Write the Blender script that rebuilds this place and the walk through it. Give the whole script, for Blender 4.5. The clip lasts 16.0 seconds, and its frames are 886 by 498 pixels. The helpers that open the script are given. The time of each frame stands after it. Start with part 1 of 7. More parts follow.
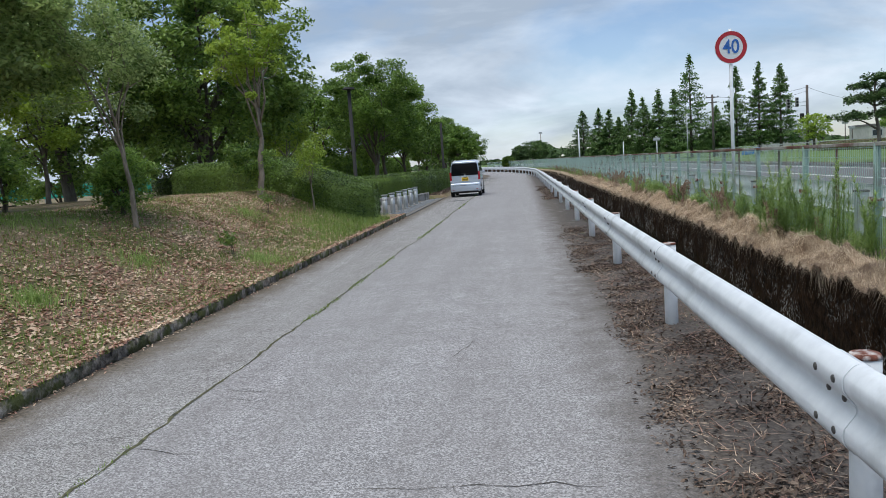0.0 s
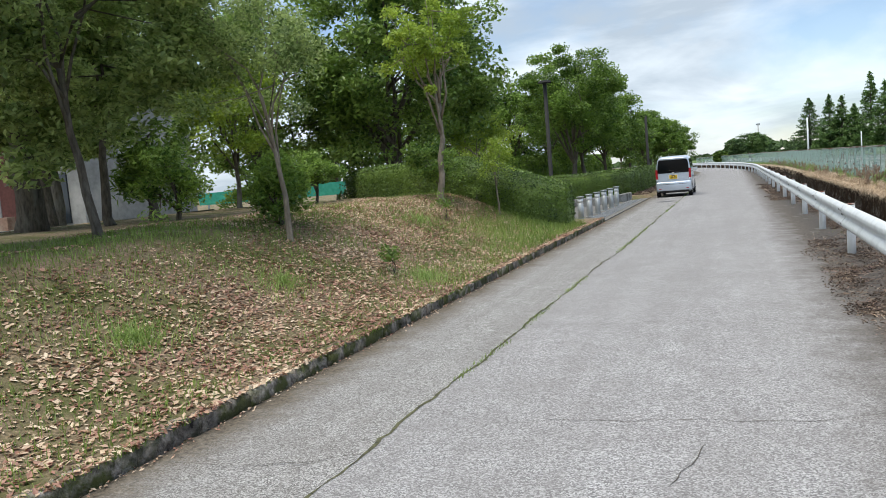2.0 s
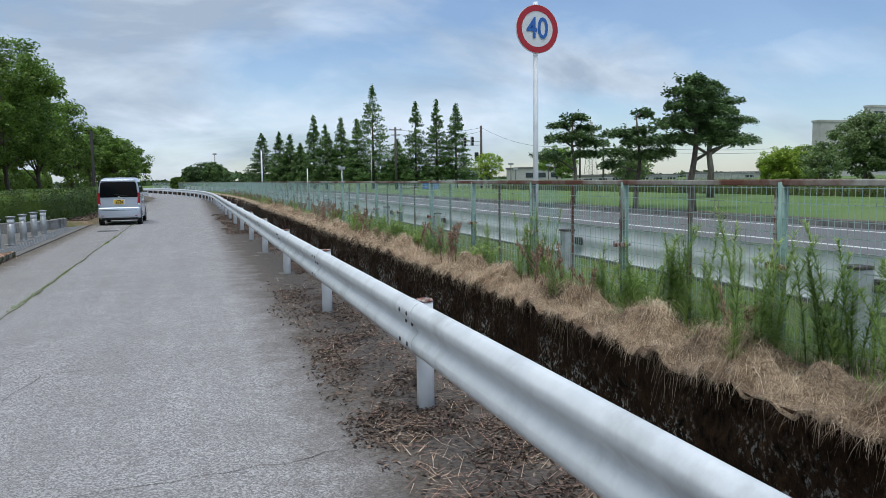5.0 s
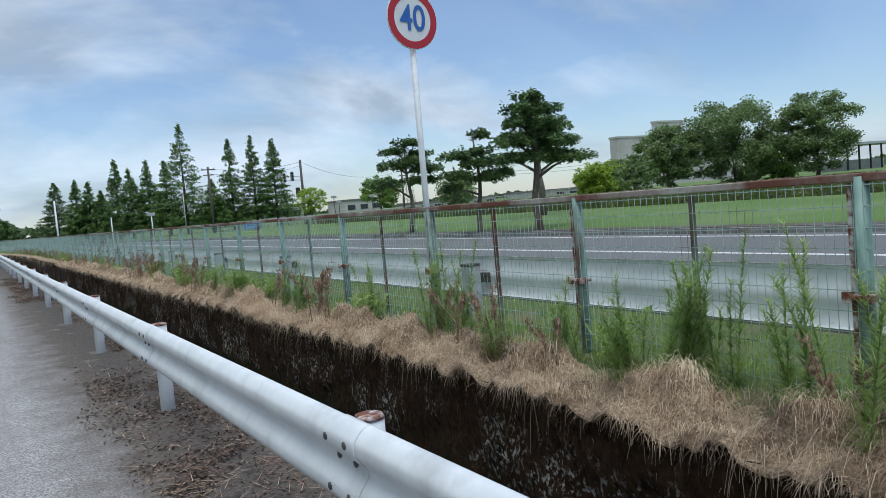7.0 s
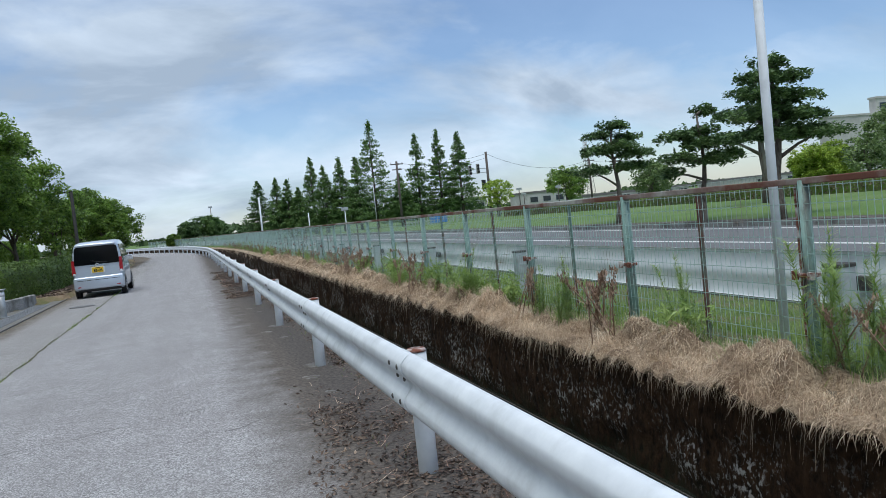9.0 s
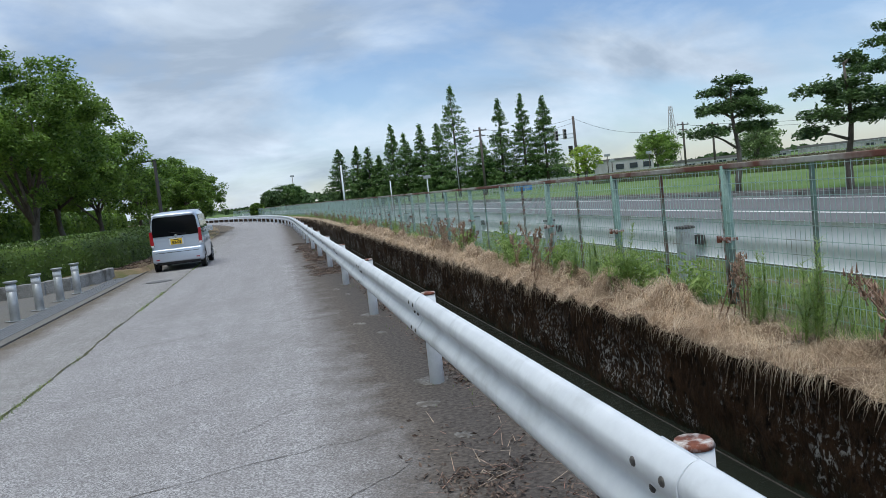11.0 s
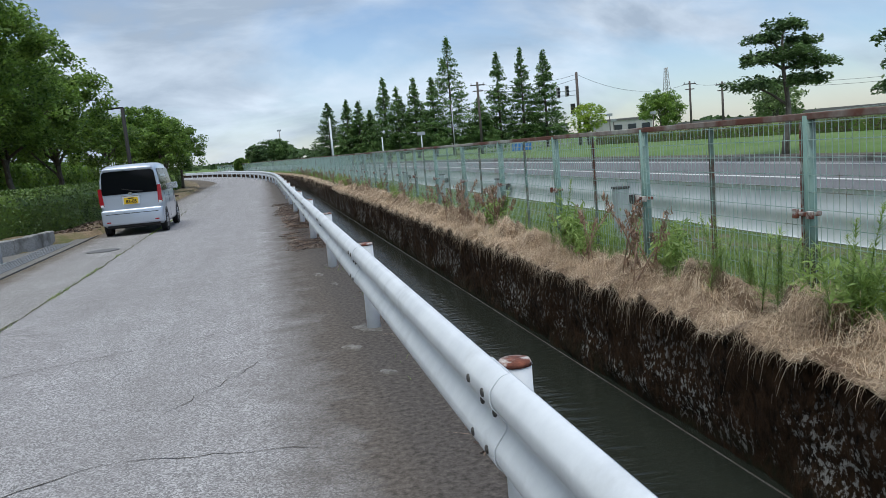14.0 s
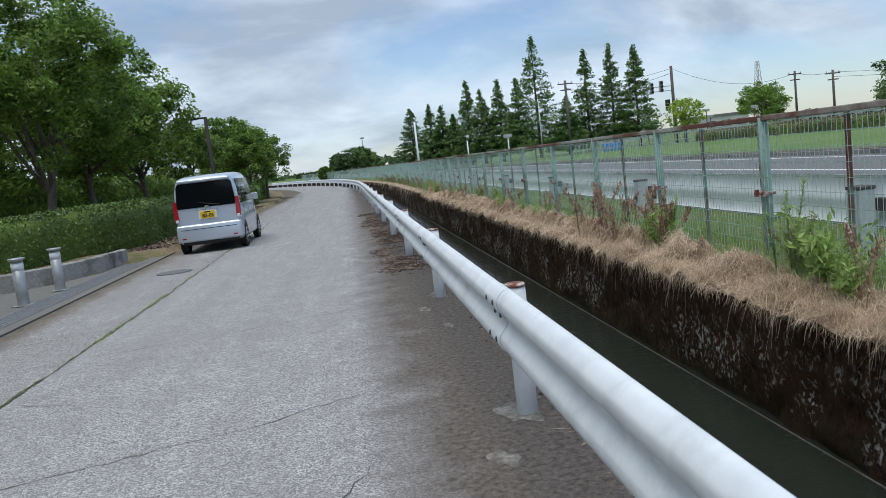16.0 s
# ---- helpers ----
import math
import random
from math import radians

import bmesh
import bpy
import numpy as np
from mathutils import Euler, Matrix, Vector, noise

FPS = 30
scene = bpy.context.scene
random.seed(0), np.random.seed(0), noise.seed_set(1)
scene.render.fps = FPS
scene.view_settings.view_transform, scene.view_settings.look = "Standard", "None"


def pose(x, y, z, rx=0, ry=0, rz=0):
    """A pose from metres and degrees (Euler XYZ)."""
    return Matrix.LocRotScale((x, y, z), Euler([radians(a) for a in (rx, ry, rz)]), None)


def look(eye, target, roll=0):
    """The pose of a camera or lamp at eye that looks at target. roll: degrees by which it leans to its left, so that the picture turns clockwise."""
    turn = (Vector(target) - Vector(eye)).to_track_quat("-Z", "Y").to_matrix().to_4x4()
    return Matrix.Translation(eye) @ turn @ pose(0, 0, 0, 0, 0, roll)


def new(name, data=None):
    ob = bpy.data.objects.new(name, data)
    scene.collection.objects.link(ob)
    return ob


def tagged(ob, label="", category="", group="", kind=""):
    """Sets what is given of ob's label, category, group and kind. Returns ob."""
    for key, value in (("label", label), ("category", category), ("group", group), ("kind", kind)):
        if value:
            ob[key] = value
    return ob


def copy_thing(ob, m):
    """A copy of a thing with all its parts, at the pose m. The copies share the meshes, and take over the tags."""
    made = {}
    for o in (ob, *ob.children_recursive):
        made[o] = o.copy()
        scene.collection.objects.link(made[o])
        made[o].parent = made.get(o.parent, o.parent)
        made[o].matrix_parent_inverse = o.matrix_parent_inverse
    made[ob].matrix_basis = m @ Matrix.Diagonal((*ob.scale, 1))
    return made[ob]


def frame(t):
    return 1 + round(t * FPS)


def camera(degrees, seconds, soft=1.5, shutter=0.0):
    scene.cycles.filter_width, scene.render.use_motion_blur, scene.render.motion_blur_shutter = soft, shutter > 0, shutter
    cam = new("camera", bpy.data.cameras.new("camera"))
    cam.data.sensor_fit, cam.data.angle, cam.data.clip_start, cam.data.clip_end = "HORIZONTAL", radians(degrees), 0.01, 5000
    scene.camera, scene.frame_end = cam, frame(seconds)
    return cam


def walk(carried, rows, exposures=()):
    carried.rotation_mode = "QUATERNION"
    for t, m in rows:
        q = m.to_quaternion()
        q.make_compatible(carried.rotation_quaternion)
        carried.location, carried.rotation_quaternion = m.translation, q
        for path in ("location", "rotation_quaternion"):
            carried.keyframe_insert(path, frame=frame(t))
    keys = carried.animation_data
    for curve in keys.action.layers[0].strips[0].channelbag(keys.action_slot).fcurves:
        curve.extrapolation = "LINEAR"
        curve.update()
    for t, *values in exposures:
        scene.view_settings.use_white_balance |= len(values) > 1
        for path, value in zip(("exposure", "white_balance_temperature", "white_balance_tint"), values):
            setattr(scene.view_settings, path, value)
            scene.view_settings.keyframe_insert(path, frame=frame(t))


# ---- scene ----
cam = camera(60.56, 16.0, soft=0.5)
ROWS = [
    (0.0, -0.078, 0.144, 1.596, 83.69, 3.97, 5.88),
    (0.5, -0.233, 0.760, 1.615, 84.41, 4.32, 11.60),
    (1.0, -0.221, 1.321, 1.609, 84.34, 5.10, 14.32),
    (1.5, -0.308, 1.899, 1.587, 84.40, 4.36, 17.67),
    (2.0, -0.364, 2.528, 1.625, 84.70, 4.83, 20.89),
    (2.5, -0.426, 3.134, 1.609, 85.17, 5.14, 26.84),
    (3.0, -0.431, 3.769, 1.575, 84.23, 5.00, 24.01),
    (3.5, -0.399, 4.428, 1.570, 83.98, 4.02, 15.36),
    (4.0, -0.367, 5.120, 1.564, 84.39, 3.12, 2.69),
    (4.5, -0.313, 5.723, 1.544, 84.24, 1.83, -5.75),
    (5.0, -0.254, 6.315, 1.563, 84.70, 0.76, -18.27),
    (7.5, -0.002, 9.079, 1.563, 86.60, 5.09, -32.01),
    (8.0, 0.017, 9.687, 1.563, 87.09, 4.98, -26.87),
    (8.5, 0.016, 10.252, 1.539, 87.09, 5.54, -23.88),
    (9.0, 0.020, 10.860, 1.547, 87.17, 5.95, -18.51),
    (9.5, 0.005, 11.431, 1.546, 86.51, 7.77, -14.24),
    (12.0, 0.142, 14.387, 1.589, 84.75, 5.82, -12.38),
    (12.5, 0.180, 14.966, 1.570, 84.26, 5.56, -13.28),
    (13.0, 0.323, 15.550, 1.546, 83.30, 5.22, -14.23),
    (13.5, 0.360, 16.151, 1.536, 82.28, 4.73, -13.41),
    (14.0, 0.428, 16.705, 1.521, 82.26, 5.02, -13.39),
    (14.5, 0.411, 17.376, 1.516, 82.90, 5.53, -11.76),
    (15.0, 0.409, 17.914, 1.521, 83.79, 5.98, -12.33),
    (15.5, 0.378, 18.519, 1.511, 83.73, 5.74, -10.63),
    (16.0, 0.368, 19.101, 1.480, 83.23, 6.65, -7.36),
]
walk(cam, [(t, pose(x, y, z, rx, ry, rz)) for t, x, y, z, rx, ry, rz in ROWS],
     [(0.0, 0.36, 6250, 9), (1.0, 0.50, 6400, 8), (2.5, 0.90, 6700, 6), (3.0, 1.01, 6750, 5), (3.5, 0.88, 6600, 7), (4.3, 0.50, 6300, 8), (5.0, 0.32, 6100, 8), (7.5, 0.34, 6000, 7), (12.5, 0.34, 6100, 8), (16.0, 0.36, 6150, 8)])

# ---- world, sun, exposure ----
SUN_EL, SUN_AZ = 74.0, 200.0      # degrees; azimuth from +y clockwise
world = bpy.data.worlds.new("sky")
scene.world = world
world.use_nodes = True
wn, wl = world.node_tree.nodes, world.node_tree.links
wn.clear()


def wnode(kind, **values):
    n = wn.new(kind)
    for k, v in values.items():
        n.inputs[k].default_value = v
    return n


w_out = wn.new("ShaderNodeOutputWorld")
w_bg = wnode("ShaderNodeBackground", Strength=1.0)
w_sky = wn.new("ShaderNodeTexSky")
w_sky.sky_type, w_sky.sun_disc = "NISHITA", False
w_sky.sun_elevation, w_sky.sun_rotation = radians(SUN_EL), radians(SUN_AZ)
w_sky.air_density, w_sky.dust_density, w_sky.ozone_density = 1.0, 0.35, 3.0
w_scale = wn.new("ShaderNodeMix")
w_scale.data_type, w_scale.blend_type = "RGBA", "MULTIPLY"
w_scale.inputs[0].default_value = 1.0
w_scale.inputs[7].default_value = (0.094, 0.094, 0.098, 1)
w_co = wn.new("ShaderNodeTexCoord")
w_sep = wn.new("ShaderNodeSeparateXYZ")
w_up = wn.new("ShaderNodeMath")
w_up.operation, w_up.inputs[1].default_value = "MAXIMUM", 0.0
w_add = wn.new("ShaderNodeMath")
w_add.operation, w_add.inputs[1].default_value = "ADD", 0.42
w_dx, w_dy = wn.new("ShaderNodeMath"), wn.new("ShaderNodeMath")
w_dx.operation = w_dy.operation = "DIVIDE"
w_comb = wn.new("ShaderNodeCombineXYZ")
w_map = wn.new("ShaderNodeMapping")
w_map.inputs["Rotation"].default_value = (0, 0, radians(-28))
w_map.inputs["Scale"].default_value = (0.75, 1.15, 1.0)
w_map.inputs["Location"].default_value = (1.3, 0.4, 0.0)
w_n1 = wnode("ShaderNodeTexNoise", Scale=1.7, Detail=9.0, Roughness=0.55, Distortion=0.35)
w_n2 = wnode("ShaderNodeTexNoise", Scale=2.6, Detail=7.0, Roughness=0.55, Distortion=0.4)
w_bias = wn.new("ShaderNodeMath")      # more cloud to the west than to the east
w_bias.operation, w_bias.inputs[1].default_value, w_bias.inputs[2].default_value = "MULTIPLY_ADD", -0.16, 0.07
w_sum = wn.new("ShaderNodeMath")
w_sum.operation = "ADD"
w_cov = wn.new("ShaderNodeValToRGB")
w_cov.color_ramp.elements[0].position, w_cov.color_ramp.elements[1].position = 0.43, 0.62
w_cov.color_ramp.elements[0].color = (0.12, 0.12, 0.12, 1)
w_cov.color_ramp.elements[1].color = (0.95, 0.95, 0.95, 1)
w_tone = wn.new("ShaderNodeValToRGB")
w_tone.color_ramp.elements[0].position, w_tone.color_ramp.elements[1].position = 0.38, 0.62
w_tone.color_ramp.elements[0].color = (0.61, 0.67, 0.745, 1)
w_tone.color_ramp.elements[1].color = (0.33, 0.385, 0.46, 1)
w_mix = wn.new("ShaderNodeMix")
w_mix.data_type = "RGBA"
wl.new(w_co.outputs["Generated"], w_sep.inputs[0])
wl.new(w_sep.outputs[2], w_up.inputs[0])
wl.new(w_up.outputs[0], w_add.inputs[0])
wl.new(w_sep.outputs[0], w_dx.inputs[0])
wl.new(w_add.outputs[0], w_dx.inputs[1])
wl.new(w_sep.outputs[1], w_dy.inputs[0])
wl.new(w_add.outputs[0], w_dy.inputs[1])
wl.new(w_dx.outputs[0], w_comb.inputs[0])
wl.new(w_dy.outputs[0], w_comb.inputs[1])
wl.new(w_comb.outputs[0], w_map.inputs[0])
wl.new(w_map.outputs[0], w_n1.inputs["Vector"])
wl.new(w_map.outputs[0], w_n2.inputs["Vector"])
wl.new(w_sep.outputs[0], w_bias.inputs[0])
wl.new(w_n1.outputs[0], w_sum.inputs[0])
wl.new(w_bias.outputs[0], w_sum.inputs[1])
wl.new(w_sum.outputs[0], w_cov.inputs[0])
wl.new(w_n2.outputs[0], w_tone.inputs[0])
wl.new(w_sky.outputs[0], w_scale.inputs[6])
wl.new(w_cov.outputs[0], w_mix.inputs[0])
wl.new(w_scale.outputs[2], w_mix.inputs[6])
wl.new(w_tone.outputs[0], w_mix.inputs[7])
wl.new(w_mix.outputs[2], w_bg.inputs[0])
wl.new(w_bg.outputs[0], w_out.inputs[0])

sun = new("sun", bpy.data.lights.new("sun", "SUN"))
sun.data.energy, sun.data.angle, sun.data.color = 2.0, radians(45), (1.0, 0.95, 0.87)
_a, _e = radians(SUN_AZ), radians(SUN_EL)
sun.matrix_world = look((math.sin(_a) * math.cos(_e) * 50, math.cos(_a) * math.cos(_e) * 50, math.sin(_e) * 50), (0, 0, 0))

# ---- materials ----


def material(name, c1, c2, scale=20.0, rough=0.8, bump=0.2, c3=None, scale3=1.2, cover3=0.5, metal=0.0, spread=0.0,
             leafy=0.0, distance=0.01, stretch=(1, 1, 1), detail=5.0, spec=0.5, coat=0.0, island=0.0, lo=0.33, hi=0.67):
    """Two-scale procedural surface in world metres: c1/c2 by a fine grain, c3 in large soft-edged patches."""
    m = bpy.data.materials.new(name)
    m.use_nodes = True
    nt, li = m.node_tree.nodes, m.node_tree.links
    b = nt["Principled BSDF"]
    b.inputs["Roughness"].default_value, b.inputs["Metallic"].default_value = rough, metal
    b.inputs["Specular IOR Level"].default_value = spec
    b.inputs["Coat Weight"].default_value = coat
    geo = nt.new("ShaderNodeNewGeometry")
    mp = nt.new("ShaderNodeMapping")
    mp.inputs["Scale"].default_value = stretch
    li.new(geo.outputs["Position"], mp.inputs[0])
    n1 = nt.new("ShaderNodeTexNoise")
    n1.inputs["Scale"].default_value, n1.inputs["Detail"].default_value, n1.inputs["Roughness"].default_value = scale, detail, 0.65
    li.new(mp.outputs[0], n1.inputs["Vector"])
    r1 = nt.new("ShaderNodeValToRGB")
    r1.color_ramp.elements[0].position, r1.color_ramp.elements[1].position = lo, hi
    r1.color_ramp.elements[0].color, r1.color_ramp.elements[1].color = (*c1, 1), (*c2, 1)
    li.new(n1.outputs[0], r1.inputs[0])
    out = r1.outputs[0]
    if c3:
        n3 = nt.new("ShaderNodeTexNoise")
        n3.inputs["Scale"].default_value, n3.inputs["Detail"].default_value, n3.inputs["Roughness"].default_value = scale3, 6.0, 0.62
        li.new(mp.outputs[0], n3.inputs["Vector"])
        r3 = nt.new("ShaderNodeValToRGB")
        e = 0.72 - 0.45 * cover3
        r3.color_ramp.elements[0].position, r3.color_ramp.elements[1].position = e - 0.07, e + 0.09
        li.new(n3.outputs[0], r3.inputs[0])
        mx = nt.new("ShaderNodeMix")
        mx.data_type = "RGBA"
        li.new(r3.outputs[0], mx.inputs[0])
        li.new(out, mx.inputs[6])
        mx.inputs[7].default_value = (*c3, 1)
        out = mx.outputs[2]
    if spread or island:
        hsv = nt.new("ShaderNodeHueSaturation")
        mr = nt.new("ShaderNodeMapRange")
        s = spread or island
        mr.inputs["To Min"].default_value, mr.inputs["To Max"].default_value = 1 - s, 1 + s
        if island:
            li.new(geo.outputs["Random Per Island"], mr.inputs[0])
        else:
            oi = nt.new("ShaderNodeObjectInfo")
            li.new(oi.outputs["Random"], mr.inputs[0])
        li.new(mr.outputs[0], hsv.inputs["Value"])
        li.new(out, hsv.inputs["Color"])
        out = hsv.outputs[0]
    li.new(out, b.inputs["Base Color"])
    if bump:
        bp = nt.new("ShaderNodeBump")
        bp.inputs["Strength"].default_value, bp.inputs["Distance"].default_value = bump, distance
        li.new(n1.outputs[0], bp.inputs["Height"])
        li.new(bp.outputs[0], b.inputs["Normal"])
    if leafy:
        tr = nt.new("ShaderNodeBsdfTranslucent")
        li.new(out, tr.inputs[0])
        ms = nt.new("ShaderNodeMixShader")
        ms.inputs[0].default_value = leafy
        li.new(b.outputs[0], ms.inputs[1])
        li.new(tr.outputs[0], ms.inputs[2])
        li.new(ms.outputs[0], nt["Material Output"].inputs[0])
    return m


def leaf_mat(name, dark, light, leafy=0.3, patch=0.9, rough=0.42, mids=()):
    """Leaves: each one takes its own tone between dark and light."""
    m = bpy.data.materials.new(name)
    m.use_nodes = True
    nt, li = m.node_tree.nodes, m.node_tree.links
    b = nt["Principled BSDF"]
    b.inputs["Roughness"].default_value, b.inputs["Specular IOR Level"].default_value = rough, 0.5
    geo = nt.new("ShaderNodeNewGeometry")
    r = nt.new("ShaderNodeValToRGB")
    r.color_ramp.elements[0].color, r.color_ramp.elements[1].color = (*dark, 1), (*light, 1)
    for k, c in enumerate(mids):
        r.color_ramp.elements.new((k + 1) / (len(mids) + 1)).color = (*c, 1)
    n = nt.new("ShaderNodeTexNoise")
    n.inputs["Scale"].default_value, n.inputs["Detail"].default_value = patch, 3.0
    li.new(geo.outputs["Position"], n.inputs["Vector"])
    ad = nt.new("ShaderNodeMath")
    ad.operation, ad.inputs[1].default_value, ad.inputs[2].default_value = "MULTIPLY_ADD", 0.6, -0.1
    li.new(geo.outputs["Random Per Island"], ad.inputs[0])
    su = nt.new("ShaderNodeMath")
    su.operation = "ADD"
    sc = nt.new("ShaderNodeMath")
    sc.operation, sc.inputs[1].default_value, sc.inputs[2].default_value = "MULTIPLY_ADD", 1.2, -0.4
    li.new(n.outputs[0], sc.inputs[0])
    li.new(ad.outputs[0], su.inputs[0])
    li.new(sc.outputs[0], su.inputs[1])
    li.new(su.outputs[0], r.inputs[0])
    li.new(r.outputs[0], b.inputs["Base Color"])
    tr = nt.new("ShaderNodeBsdfTranslucent")
    li.new(r.outputs[0], tr.inputs[0])
    ms = nt.new("ShaderNodeMixShader")
    ms.inputs[0].default_value = leafy
    li.new(b.outputs[0], ms.inputs[1])
    li.new(tr.outputs[0], ms.inputs[2])
    li.new(ms.outputs[0], nt["Material Output"].inputs[0])
    return m


def aggregate(name, dark, light, stain, cell=120.0):
    """Worn asphalt: single stones of different grey, worn streaks along the lane, soft stains."""
    m = bpy.data.materials.new(name)
    m.use_nodes = True
    nt, li = m.node_tree.nodes, m.node_tree.links
    b = nt["Principled BSDF"]
    b.inputs["Roughness"].default_value, b.inputs["Specular IOR Level"].default_value = 0.9, 0.3
    geo = nt.new("ShaderNodeNewGeometry")
    vo = nt.new("ShaderNodeTexVoronoi")
    vo.inputs["Scale"].default_value = cell
    sp = nt.new("ShaderNodeSeparateColor")
    r1 = nt.new("ShaderNodeValToRGB")
    for e, (p, c) in zip(r1.color_ramp.elements, ((0.05, dark), (0.95, light))):
        e.position, e.color = p, (*c, 1)
    mid = r1.color_ramp.elements.new(0.55)
    mid.color = (*[(p + q) * 0.46 for p, q in zip(dark, light)], 1)
    li.new(geo.outputs["Position"], vo.inputs["Vector"])
    li.new(vo.outputs["Color"], sp.inputs[0])
    li.new(sp.outputs[0], r1.inputs[0])
    out = r1.outputs[0]
    for scale, stretch, lo, hi, amount in ((2.2, (1, 1, 1), 0.35, 0.7, 0.38), (1.0, (2.6, 0.12, 1), 0.4, 0.68, 0.34), (9.0, (1, 1, 1), 0.3, 0.7, 0.25), (0.35, (1, 1, 1), 0.4, 0.65, 0.22)):
        mp, nz, rp, mx = (nt.new("ShaderNode" + k) for k in ("Mapping", "TexNoise", "ValToRGB", "Mix"))
        mp.inputs["Scale"].default_value = stretch
        nz.inputs["Scale"].default_value, nz.inputs["Detail"].default_value, nz.inputs["Roughness"].default_value = scale, 6.0, 0.65
        rp.color_ramp.elements[0].position, rp.color_ramp.elements[1].position = lo, hi
        rp.color_ramp.elements[1].color = (amount, amount, amount, 1)
        mx.data_type, mx.blend_type = "RGBA", "MIX"
        mx.inputs[7].default_value = (*stain, 1)
        li.new(geo.outputs["Position"], mp.inputs[0])
        li.new(mp.outputs[0], nz.inputs["Vector"])
        li.new(nz.outputs[0], rp.inputs[0])
        li.new(rp.outputs[0], mx.inputs[0])
        li.new(out, mx.inputs[6])
        out = mx.outputs[2]
    li.new(out, b.inputs["Base Color"])
    bp = nt.new("ShaderNodeBump")
    bp.inputs["Strength"].default_value, bp.inputs["Distance"].default_value = 0.38, 0.004
    li.new(vo.outputs["Distance"], bp.inputs["Height"])
    bp.invert = True
    li.new(bp.outputs[0], b.inputs["Normal"])
    return m


